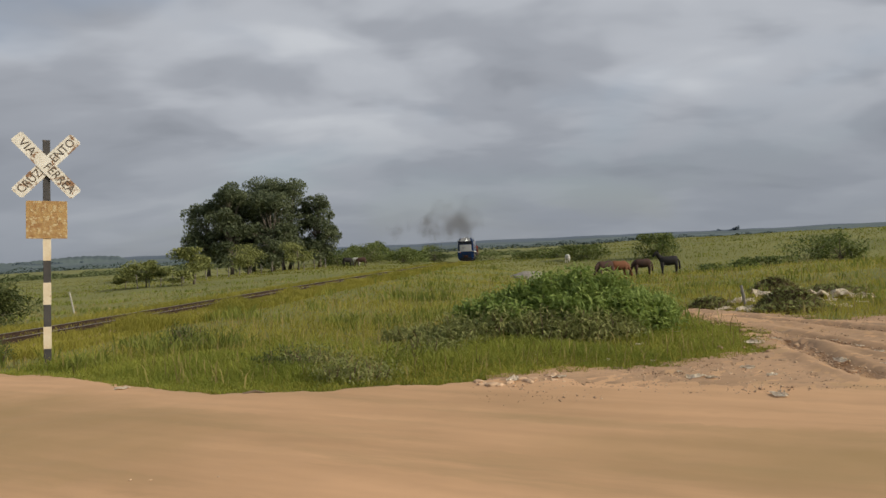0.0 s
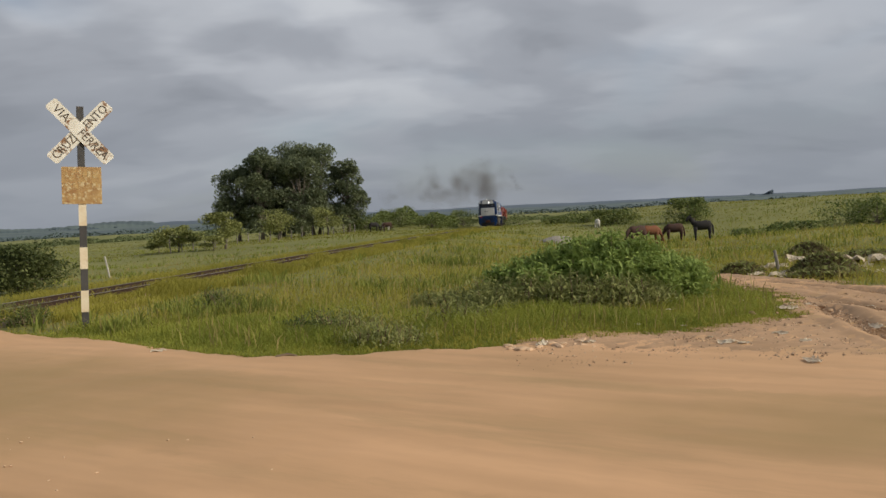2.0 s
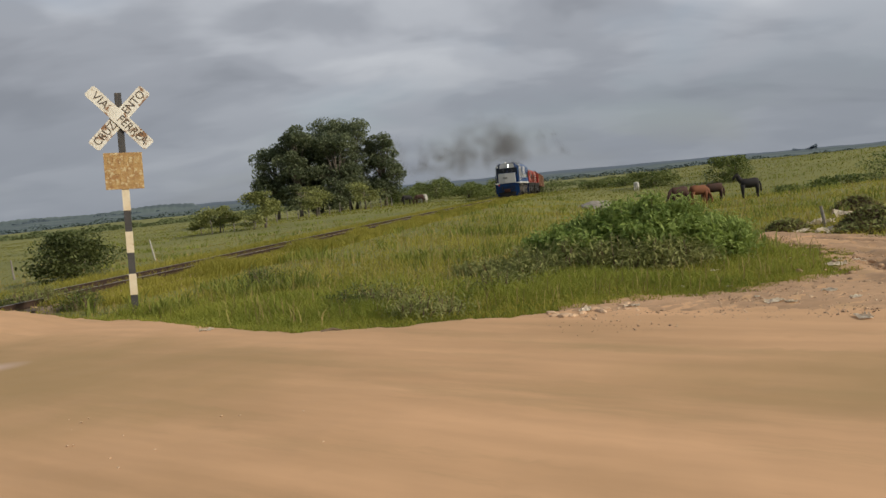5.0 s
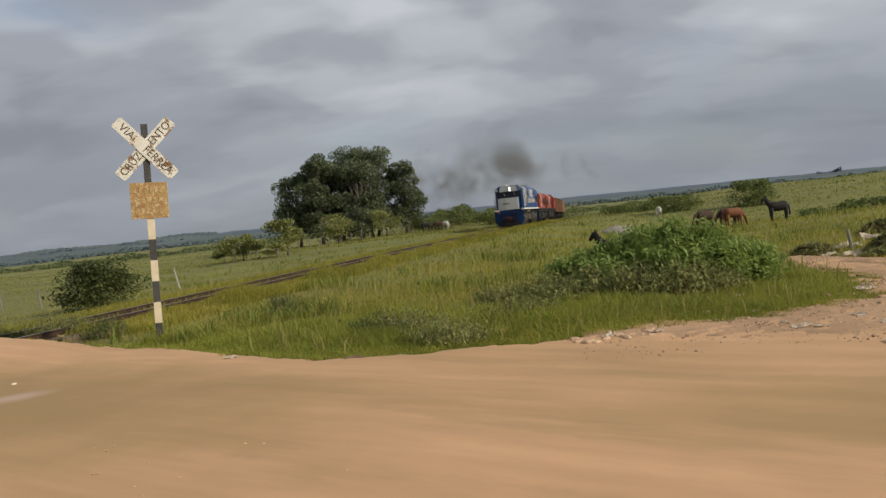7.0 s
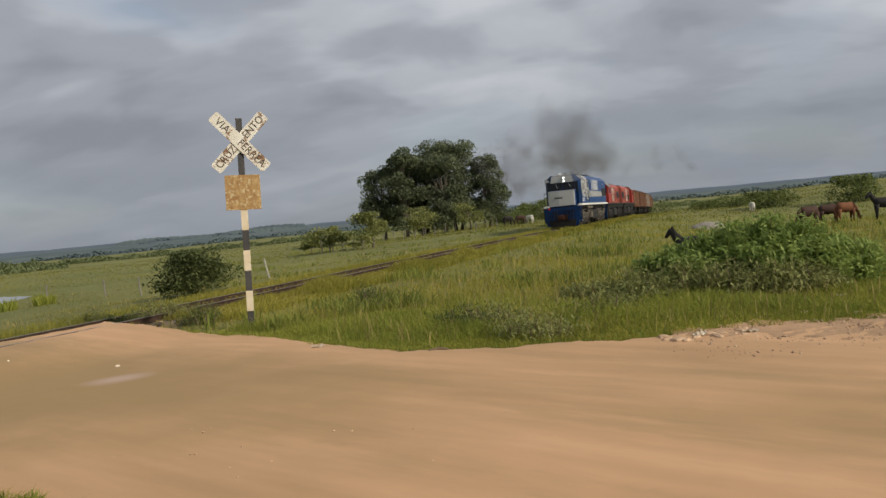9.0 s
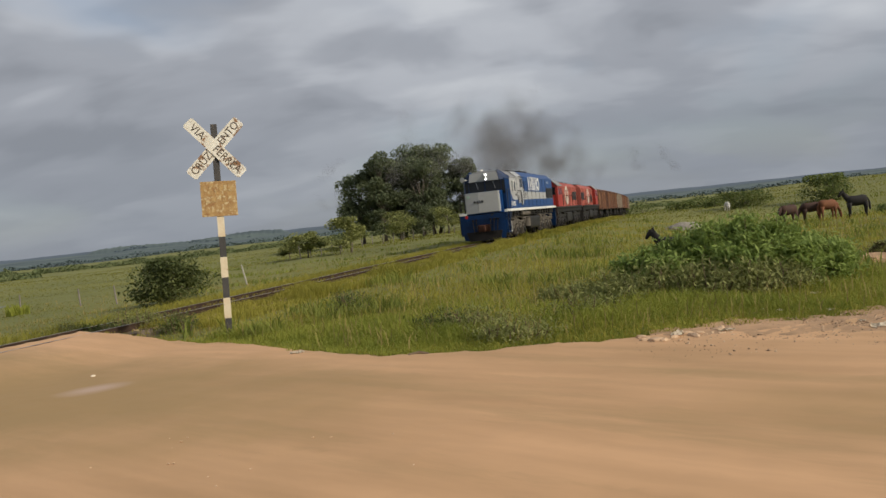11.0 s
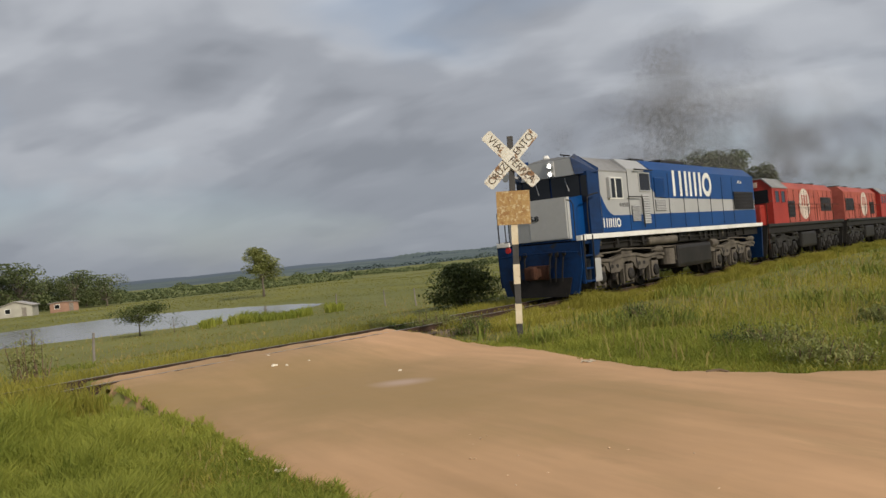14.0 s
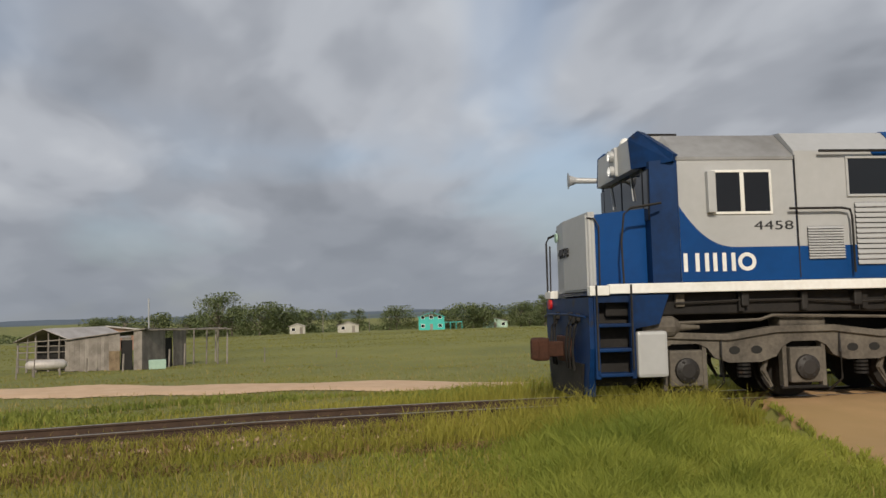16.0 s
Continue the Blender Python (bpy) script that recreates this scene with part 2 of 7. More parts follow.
    tin=mat("weathered_roof_sheet", (0.52, 0.49, 0.46), (0.36, 0.32, 0.29), 0.55, 0.2, 1.2, 9, 0.1, spots=(0.30, 0.17, 0.10), spot_at=0.66),
    teal=mat("teal_house_paint", (0.05, 0.44, 0.38), (0.04, 0.35, 0.31), 0.7, scale=0.7, fine=6, bump=0.05),
    mint=mat("mint_house_paint", (0.36, 0.50, 0.40), (0.28, 0.40, 0.32), 0.7, scale=0.7, fine=6, bump=0.05),
    plaster=mat("pale_house_plaster", (0.44, 0.42, 0.36), (0.33, 0.31, 0.27), 0.8, scale=0.7, fine=6, bump=0.05),
    brick=mat("bare_brick", (0.34, 0.20, 0.14), (0.24, 0.14, 0.10), 0.9, scale=0.8, fine=8, bump=0.2),
    hide_black=mat("black_coat", (0.022, 0.018, 0.016), (0.012, 0.010, 0.010), 0.85, scale=2, fine=20, bump=0.05),
    hide_brown=mat("chestnut_coat", (0.20, 0.075, 0.028), (0.12, 0.042, 0.018), 0.85, scale=2, fine=20, bump=0.05),
    hide_dark=mat("dark_bay_coat", (0.075, 0.032, 0.018), (0.035, 0.018, 0.013), 0.85, scale=2, fine=20, bump=0.05),
    hide_white=mat("white_coat", (0.65, 0.62, 0.56), (0.5, 0.47, 0.42), 0.7, scale=2, fine=20, bump=0.05),
    stone=mat("broken_stone", (0.46, 0.32, 0.20), (0.32, 0.20, 0.115), 0.9, scale=6, fine=30, bump=0.4, obj=0.5, spec=0.2),
    crumbs=mat("gravel_crumbs", (0.56, 0.40, 0.26), (0.26, 0.165, 0.10), 0.9, scale=5, fine=30, bump=0, island=0.9),
    litter=mat("pale_rubbish", (0.80, 0.72, 0.58), (0.58, 0.48, 0.36), 0.8, scale=3, fine=18, bump=0.2, island=0.5, spec=0.2),
    # far hills and grove: the haze is put into the base colour
    hill=mat("haze_tinted_hill_fields", (0.10, 0.135, 0.122), (0.055, 0.08, 0.09), 1.0, scale=0.006, fine=0.03, bump=0, contrast=0.3),
    far_grove=mat("haze_tinted_grove_leaves", (0.24, 0.29, 0.33), (0.19, 0.235, 0.275), 1.0, scale=0.01, fine=0.05, bump=0, trans=0.5),
    hill_far=mat("haze_tinted_far_hills", (0.09, 0.12, 0.152), (0.07, 0.097, 0.128), 1.0, scale=0.003, fine=0.015, bump=0),
    field=mat("bright_green_crop", (0.16, 0.22, 0.06), (0.11, 0.165, 0.045), 0.9, scale=0.02, fine=0.3, bump=0.1),
    twig=mat("dead_brown_brush", (0.25, 0.18, 0.11), (0.12, 0.085, 0.05), 0.9, scale=2, fine=12, bump=0, island=0.6),
    headlight=glow("headlight_lens", (1.0, 0.97, 0.9), 6.0),
    redlamp=mat("red_marker_lens", (0.45, 0.02, 0.02), None, 0.2, 0, 3, 20, 0),
    # near-black sheets of this stand in for the shade inside openings
    dark=mat("opening_shade", (0.015, 0.014, 0.013), None, 0.9, 0, 2, 10, 0),
)


def damp_gleam_patch(m, spots, colour):
    """Soft-edged stains, for damp earth and a painted wet gleam: each spot is x, y, half length, half width and turn.
    """
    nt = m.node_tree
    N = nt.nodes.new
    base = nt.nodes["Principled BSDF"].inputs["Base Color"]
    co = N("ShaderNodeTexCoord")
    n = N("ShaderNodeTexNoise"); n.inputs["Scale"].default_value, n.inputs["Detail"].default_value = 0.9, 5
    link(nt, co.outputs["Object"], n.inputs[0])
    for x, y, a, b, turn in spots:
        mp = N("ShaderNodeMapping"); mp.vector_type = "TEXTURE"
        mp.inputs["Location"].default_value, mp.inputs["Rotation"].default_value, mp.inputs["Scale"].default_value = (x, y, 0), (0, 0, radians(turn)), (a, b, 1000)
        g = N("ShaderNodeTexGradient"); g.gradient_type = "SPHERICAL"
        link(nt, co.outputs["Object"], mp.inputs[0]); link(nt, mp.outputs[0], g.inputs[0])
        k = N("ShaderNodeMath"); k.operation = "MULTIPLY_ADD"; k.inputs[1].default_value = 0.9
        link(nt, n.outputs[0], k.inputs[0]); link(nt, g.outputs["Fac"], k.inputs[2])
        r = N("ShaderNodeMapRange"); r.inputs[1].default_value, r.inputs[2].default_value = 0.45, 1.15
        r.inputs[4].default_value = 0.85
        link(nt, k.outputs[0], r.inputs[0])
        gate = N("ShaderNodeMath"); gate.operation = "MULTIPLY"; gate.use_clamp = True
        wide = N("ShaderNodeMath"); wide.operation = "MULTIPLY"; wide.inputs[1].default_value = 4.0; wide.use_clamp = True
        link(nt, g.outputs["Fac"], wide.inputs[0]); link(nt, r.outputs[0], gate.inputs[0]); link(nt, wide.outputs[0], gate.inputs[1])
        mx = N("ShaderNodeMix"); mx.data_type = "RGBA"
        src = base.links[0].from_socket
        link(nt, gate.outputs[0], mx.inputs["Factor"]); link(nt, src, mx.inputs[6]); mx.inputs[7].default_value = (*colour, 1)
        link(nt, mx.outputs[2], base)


damp_gleam_patch(M["road"], [(-6.8, 8.3, 6.5, 3.0, -24), (-8.5, 6.6, 4.5, 1.6, -26), (4.5, 4.6, 5.0, 1.3, -20)], (0.33, 0.215, 0.088))
# a pale smear that paints the gleam of a wet spot into the road colour
damp_gleam_patch(M["road"], [(-6.19, 8.5, 0.55, 0.42, 35)], (0.485, 0.345, 0.262))


def glass(name, col, rough=0.05):
    m = bpy.data.materials.new(name)
    m.use_nodes = True
    bs = m.node_tree.nodes["Principled BSDF"]
    bs.inputs["Base Color"].default_value, bs.inputs["Roughness"].default_value = (*col, 1), rough
    bs.inputs["Specular IOR Level"].default_value = 0.35
    return m


M["pane"] = glass("dark_cab_glass", (0.012, 0.013, 0.016))

# ---------------------------------------------------------------- mesh helpers


def smooth(a, b, v):
    k = np.clip((np.asarray(v, float) - a) / (b - a), 0, 1)
    return k * k * (3 - 2 * k)


def array_mesh(name, verts, faces, material):
    """A mesh from arrays: verts (n, 3) and a list of face index arrays, each (m, k)."""
    me = bpy.data.meshes.new(name)
    verts = np.asarray(verts, np.float32)
    me.vertices.add(len(verts))
    me.vertices.foreach_set("co", verts.ravel())
    loops = np.concatenate([f.ravel() for f in faces]).astype(np.int32)
    sizes = np.concatenate([np.full(len(f), f.shape[1]) for f in faces])
    starts = np.concatenate([[0], np.cumsum(sizes)[:-1]]).astype(np.int32)
    me.loops.add(len(loops))
    me.loops.foreach_set("vertex_index", loops)
    me.polygons.add(len(sizes))
    me.polygons.foreach_set("loop_start", starts)
    me.update(calc_edges=True)
    me.validate()
    me.materials.append(material)
    return me


def part(name, bm, material, parent=None, label="", flat=True):
    me = bpy.data.meshes.new(name)
    bm.normal_update()
    bm.to_mesh(me)
    bm.free()
    me.materials.append(material)
    if not flat:
        for p in me.polygons:
            p.use_smooth = True
    ob = new(name, me)
    ob.parent = parent
    if label:
        ob["label"] = label
    return ob


def thing(name, m, label, category, group="", kind=""):
    e = new(name)
    e.empty_display_size = 0.2
    e.matrix_world = m
    return tagged(e, label, category, group, kind)


def bx(bm, x0, x1, y0, y1, z0, z1, bevel=0.0):
    v = [bm.verts.new(p) for p in product((x0, x1), (y0, y1), (z0, z1))]
    fs = [bm.faces.new([v[i] for i in q]) for q in ((0, 1, 3, 2), (4, 6, 7, 5), (0, 4, 5, 1), (2, 3, 7, 6), (0, 2, 6, 4), (1, 5, 7, 3))]
    if bevel:
        es = list({e for f in fs for e in f.edges})
        bmesh.ops.bevel(bm, geom=es, offset=bevel, segments=2, affect="EDGES", profile=0.6)
    return bm


def slab(bm, pts, axis, a, b):
    """A polygon of (u, v) points pushed from a to b along the axis: 'x' takes (y, z), 'y' takes (x, z), 'z' takes (x, y)."""
    def at(u, v, w):
        return {"x": (w, u, v), "y": (u, w, v), "z": (u, v, w)}[axis]
    lo, hi = [bm.verts.new(at(u, v, a)) for u, v in pts], [bm.verts.new(at(u, v, b)) for u, v in pts]
    n = len(pts)
    bm.faces.new(lo), bm.faces.new(hi[::-1])
    for i in range(n):
        bm.faces.new((lo[i], hi[i], hi[(i + 1) % n], lo[(i + 1) % n]))
    return bm


def tube(bm, pts, radii, seg=8, flatten=1.0, cap=True):
    """A tapered tube along points."""
    pts = [Vector(p) for p in pts]
    if not hasattr(radii, "__len__"):
        radii = [radii] * len(pts)
    rings = []
    for i, p in enumerate(pts):
        d = (pts[min(i + 1, len(pts) - 1)] - pts[max(i - 1, 0)]).normalized()
        side = d.cross(Vector((0, 0, 1)) if abs(d.z) < 0.9 else Vector((0, 1, 0))).normalized()
        up = side.cross(d)
        rings.append([bm.verts.new(p + side * math.cos(a) * radii[i] * flatten + up * math.sin(a) * radii[i]) for a in (2 * math.pi * k / seg for k in range(seg))])
    for r, s in zip(rings, rings[1:]):
        for k in range(seg):
            bm.faces.new((r[k], r[(k + 1) % seg], s[(k + 1) % seg], s[k]))
    if cap:
        bm.faces.new(rings[0][::-1]), bm.faces.new(rings[-1])
    return bm


def B():
    return bmesh.new()


# ---------------------------------------------------------------- lie of the land
# track centre line: y and x; it swings away to the north
TY = np.array([-120, -70, -40, -20, -8, -2, 2, 5, 8, 12, 20, 30, 50, 80, 120, 150, 190, 260, 420], float)
TX = np.array([-4, -9.6, -11.6, -12.3, -12.45, -12.5, -12.4, -12.0, -11.45, -10.75, -9.49, -8.08, -5.35, -1.63, 2.51, 5.0, 7.2, 7.6, 5.0])
FY = np.linspace(-120, 420, 1081)


def hermite(yy, ky, kx):
    d = np.gradient(kx, ky)
    i = np.clip(np.searchsorted(ky, yy) - 1, 0, len(ky) - 2)
    h = ky[i + 1] - ky[i]
    u = (yy - ky[i]) / h
    return (2 * u**3 - 3 * u**2 + 1) * kx[i] + (u**3 - 2 * u**2 + u) * h * d[i] + (3 * u**2 - 2 * u**3) * kx[i + 1] + (u**3 - u**2) * h * d[i + 1]


FX = hermite(FY, TY, TX)
_u = np.clip(FY, 0, 150) / 50
FZ = 0.11 - 0.0618 * _u - 0.154 * _u**2 - np.clip(FY - 150, 0, 400) * 0.02
FZ = FZ + 0.035 * np.exp(-((FY - 8) / 5.5) ** 2) - 0.05 * np.clip(-FY / 4, 0, 1)
FS = np.concatenate([[0], np.cumsum(np.hypot(np.diff(FX), np.diff(FY)))])
FS -= np.interp(0, FY, FS)


def rail_point(s):
    return Vector((np.interp(s, FS, FX), np.interp(s, FS, FY), np.interp(s, FS, FZ)))


def track_x(y):
    return np.interp(y, FY, FX)


def inside(px, py, poly):
    px, py = np.asarray(px, float), np.asarray(py, float)
    hit = np.zeros(px.shape, bool)
    for (x0, y0), (x1, y1) in zip(poly, poly[1:] + poly[:1]):
        c = ((y0 > py) != (y1 > py)) & (px < (x1 - x0) * (py - y0) / (y1 - y0 + 1e-12) + x0)
        hit ^= c
    return hit


def edge_dist(px, py, poly):
    px, py = np.asarray(px, float), np.asarray(py, float)
    best = np.full(px.shape, 1e9)
    for (x0, y0), (x1, y1) in zip(poly, poly[1:] + poly[:1]):
        dx, dy = x1 - x0, y1 - y0
        k = np.clip(((px - x0) * dx + (py - y0) * dy) / (dx * dx + dy * dy), 0, 1)
        best = np.minimum(best, np.hypot(px - x0 - k * dx, py - y0 - k * dy))
    return best


POND = [(-52.5, 19.2), (-47.5, 21.5), (-46.5, 26), (-43, 30.5), (-39.5, 35), (-39, 42), (-43, 53), (-50, 55.5), (-60, 55), (-68, 52), (-71, 40), (-69, 30), (-60, 21.5)]
ROAD = [(-11.95, 7.8), (-9.1, 6.7), (-6.5, 5.5), (-4.1, 4.25), (-1, 2.9), (3, 1.2), (10, -2), (26, -7), (40, -10), (40, 9), (26, 11.5), (14, 13.3), (9, 13.6), (6.6, 13.6),
        (5.9, 16), (5.6, 17.6), (4.95, 17.4), (4.75, 14.9), (4.95, 12.8), (4.45, 11.2), (4.0, 10.4), (2.8, 9.6), (0.7, 9.45), (-1.4, 9.15), (-2.5, 9.3), (-4.2, 10.4), (-6.2, 12.1), (-9.0, 13.5), (-10.7, 14.7), (-10.75, 14.1), (-11.3, 11.2)]
LANE = [(-19.3, 7.6), (-21.0, 5.4), (-24.2, 1.5), (-26.9, -2.2), (-30.2, -8), (-35, -18), (-41, -17), (-35, -6.5), (-31.8, -2.4), (-28.3, 3), (-24.8, 7.6), (-21.5, 8.8)]


def wave(x, y, k, seed):
    return np.sin(x * k + seed) * np.cos(y * k * 1.13 + seed * 2.1) + 0.5 * np.sin(x * k * 2.3 + y * k * 1.9 + seed)


def land(x, y):
    x, y = np.asarray(x, float), np.asarray(y, float)
    r = np.hypot(x, y)
    tx = track_x(np.clip(y, -119, 419))
    u = tx - x                                     # metres beyond the track
    tz = np.interp(y, FY, FZ) - 0.24
    left = np.interp(u, [0, 3, 13, 30, 42, 70, 100, 190, 420], [-0.1, -0.25, -0.75, -1.3, -1.52, -1.55, -1.8, -3.4, -5.5])
    left = left + smooth(45, 90, y) * smooth(45, 5, np.abs(u - 5)) * np.interp(u, [0, 30, 60], [0.3, 0.75, 0.2])
    valley = np.interp(y, [8, 14, 25, 45, 62, 75, 100, 130, 170], [0, -0.02, -0.3, -0.95, -1.5, -1.45, -0.75, -0.5, -0.9])
    right = valley + 1.6 * smooth(18, 55, x) * smooth(35, 95, y) + 0.5 * smooth(10, 20, x) * smooth(14, 30, y) * smooth(60, 40, y)
    side = np.where(u > 0, left, right)
    k = smooth(10 + 0.06 * np.abs(y), 1.8, np.abs(u))
    h = side * (1 - k) + tz * k
    near = smooth(9.5, 5.0, r)
    h = h * (1 - near)
    h = h + 0.05 * wave(x, y, 0.35, 1.0) * smooth(10, 25, r) * smooth(1.5, 5, np.abs(u)) + 0.25 * wave(x, y, 0.05, 2.0) * smooth(60, 140, r) * smooth(3, 12, np.abs(u))
    far = smooth(160, 520, r)
    h = h * (1 - far) + (-7.0 + 1.2 * wave(x, y, 0.006, 3.0)) * far
    pin = inside(x, y, POND)
    pd = edge_dist(x, y, POND)
    h = np.where(pin, np.minimum(h, -1.5 - 0.4 * smooth(0.3, 4, pd)), np.where(pd < 12, h * smooth(0, 12, pd) + np.maximum(h, -1.52) * (1 - smooth(0, 12, pd)), h))
    rd = inside(x, y, ROAD)
    h = np.where(rd, h * 0.6 - 0.01, h)
    h = np.where(rd & (np.abs(u) < 4.0), h * smooth(1.0, 4.0, np.abs(u)) + (tz + 0.202) * (1 - smooth(1.0, 4.0, np.abs(u))), h)
    return h


def ground_z(x, y):
    return float(land(np.array([x]), np.array([y]))[0])


def make_ground():
    rings = np.concatenate([[0.4], np.geomspace(0.9, 9, 34), np.geomspace(9.3, 130, 112), np.geomspace(135, 4800, 60)])
    n = 400
    ang = np.linspace(0, 2 * math.pi, n, endpoint=False)
    x, y = np.outer(rings, np.sin(ang)), np.outer(rings, np.cos(ang))
    z = land(x, y)
    z = z - 0.09 * inside(x, y, ROAD) * smooth(0.15, 0.7, edge_dist(x, y, ROAD)) - 0.09 * inside(x, y, LANE) * smooth(0.3, 0.9, edge_dist(x, y, LANE))
    v = np.stack([x.ravel(), y.ravel(), z.ravel()], 1)
    i, j = np.meshgrid(np.arange(len(rings) - 1), np.arange(n), indexing="ij")
    a, b = i * n + j, i * n + (j + 1) % n
    f = np.stack([a, a + n, b + n, b], -1).reshape(-1, 4)
    v = np.concatenate([v, [[0, 0, float(z[0].mean())]]])
    c = np.arange(n)
    f0 = np.stack([np.full(n, len(v) - 1), c, (c + 1) % n], 1)
    me = array_mesh("ground", v, [f, f0], M["ground"])
    me.polygons.foreach_set("use_smooth", np.ones(len(me.polygons), bool))
    tagged(new("ground", me), "rolling green and straw-coloured meadow under low cloud", "meadow", kind="structure")


make_ground()


def fray(x, y):
    """How far the trodden earth reaches into the grass, uneven at three sizes."""
    return 0.07 * wave(x, y, 1.1, 4.0) + 0.05 * wave(x, y, 4.3, 1.5) + 0.05 * wave(x, y, 11.0, 0.6)


# tyre ruts pressed into the side track while it was wet
RUTS = [[(5.0, 12.9), (5.15, 11.4), (5.35, 10.2), (5.6, 9.2)], [(4.87, 11.9), (4.6, 9.7), (4.45, 8.7), (4.46, 8.1)], [(5.4, 14.9), (6.0, 13.0), (6.45, 11.5), (7.0, 10.0)]]


def make_road(name, poly, step, label, material=M["road"], lift=0.0, torn=1.0):
    """A sheet of trodden earth that follows the land, with a frayed edge."""
    xs, ys = [p[0] for p in poly], [p[1] for p in poly]
    gx, gy = np.arange(min(xs) - 1, max(xs) + 1, step), np.arange(min(ys) - 1, max(ys) + 1, step)
    X, Y = np.meshgrid(gx, gy, indexing="ij")
    d = edge_dist(X, Y, poly) * np.where(inside(X, Y, poly), 1, -1)
    worn = d + fray(X, Y) * torn
    keep = worn > 0
    rng = np.random.default_rng(5)
    # wheel ruts that follow the lane
    bump = 0.006 * wave(X, Y, 1.3, 2) + 0.004 * rng.standard_normal(X.shape)
    rough = smooth(0.0, 2.0, X) * smooth(7.6, 9.0, Y)
    bump = bump + rough * (0.007 * wave(X, Y, 2.7, 0.4) + 0.004 * rng.standard_normal(X.shape))
    for way in RUTS:
        k = np.full(X.shape, 99.0)
        for (x0, y0), (x1, y1) in zip(way, way[1:]):
            f = np.clip(((X - x0) * (x1 - x0) + (Y - y0) * (y1 - y0)) / ((x1 - x0) ** 2 + (y1 - y0) ** 2), 0, 1)
            k = np.minimum(k, np.hypot(X - x0 - f * (x1 - x0), Y - y0 - f * (y1 - y0)))
        bump = bump - 0.085 * np.exp(-(k / 0.11) ** 2) + 0.04 * np.exp(-((k - 0.28) / 0.1) ** 2)
    # two pairs of wheel tracks with a low rim of loose earth, bending with the road
    along = (Y - 6.6 + 0.56 * (X + 2.0) - 0.012 * (X + 2.0) ** 2) * 0.87
    for c in (-1.3, 0.25, 1.5):
        bump = bump + (0.010 * np.exp(-((along - c - 0.2) / 0.05) ** 2) - 0.008 * np.exp(-((along - c) / 0.16) ** 2)) * (0.4 + 0.6 * np.clip(wave(X, Y, 0.7, c), 0, 1)) * smooth(-11, -8, X)
    Z = land(X, Y) + 0.035 + lift + bump * smooth(0, 0.6, worn) - (0.06 if torn == 1.0 else 0.012) * smooth(0.25, 0.0, worn)
    Z = np.where(np.hypot((X + 6.35) / 1.5, Y - 8.75) < 0.55, land(X, Y) + 0.035, Z)      # flat where rain stands
    ids = np.arange(X.size).reshape(X.shape)
    q = np.stack([ids[:-1, :-1], ids[1:, :-1], ids[1:, 1:], ids[:-1, 1:]], -1).reshape(-1, 4)
    k = (keep[:-1, :-1] | keep[1:, :-1] | keep[1:, 1:] | keep[:-1, 1:]).ravel()
    q = q[k]
    used = np.unique(q)
    remap = np.full(X.size, -1)
    remap[used] = np.arange(len(used))
    v = np.stack([X.ravel(), Y.ravel(), Z.ravel()], 1)[used]
    me = array_mesh(name, v, [remap[q]], material)
    me.polygons.foreach_set("use_smooth", np.ones(len(me.polygons), bool))
    return tagged(new(name, me), label, "dirt road", kind="structure")


SPUR = [(0.1, 9.0), (1.6, 8.5), (3.6, 7.9), (7, 7.0), (12, 6.3), (20, 6.6), (26, 8.6), (26, 11.5), (14, 13.3), (9, 13.6), (6.6, 13.6), (5.9, 16), (5.6, 17.6), (5.3, 17.4), (5.2, 14.9), (4.95, 12.8), (4.45, 11.2), (4.0, 10.4), (2.8, 9.6), (0.7, 9.45)]
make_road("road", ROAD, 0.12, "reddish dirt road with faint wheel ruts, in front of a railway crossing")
make_road("dirt_track", SPUR, 0.09, "dark trodden earth with tyre ruts, joining the dirt road", M["damp"], 0.006, 3.0)
make_road("lane", LANE, 0.3, "pale dirt lane bending away beyond the railway", M["rut"], 0.05)


def make_pond():
    pts = []
    for (x0, y0), (x1, y1) in zip(POND, POND[1:] + POND[:1]):
        for k in range(8):
            pts.append((x0 + (x1 - x0) * k / 8, y0 + (y1 - y0) * k / 8))
    cx, cy = sum(p[0] for p in pts) / len(pts), sum(p[1] for p in pts) / len(pts)
    bm = B()
    c = bm.verts.new((cx, cy, -1.56))
    vs = [bm.verts.new((cx + (x - cx) * 1.02 + 0.5 * math.sin(i * 0.9), cy + (y - cy) * 1.02 + 0.5 * math.cos(i * 0.7), -1.56)) for i, (x, y) in enumerate(pts)]
    for a, b in zip(vs, vs[1:] + vs[:1]):
        bm.faces.new((c, a, b))
    tagged(part("water", bm, M["water"]), "still muddy pond below the railway bank", "pond", kind="structure")


make_pond()


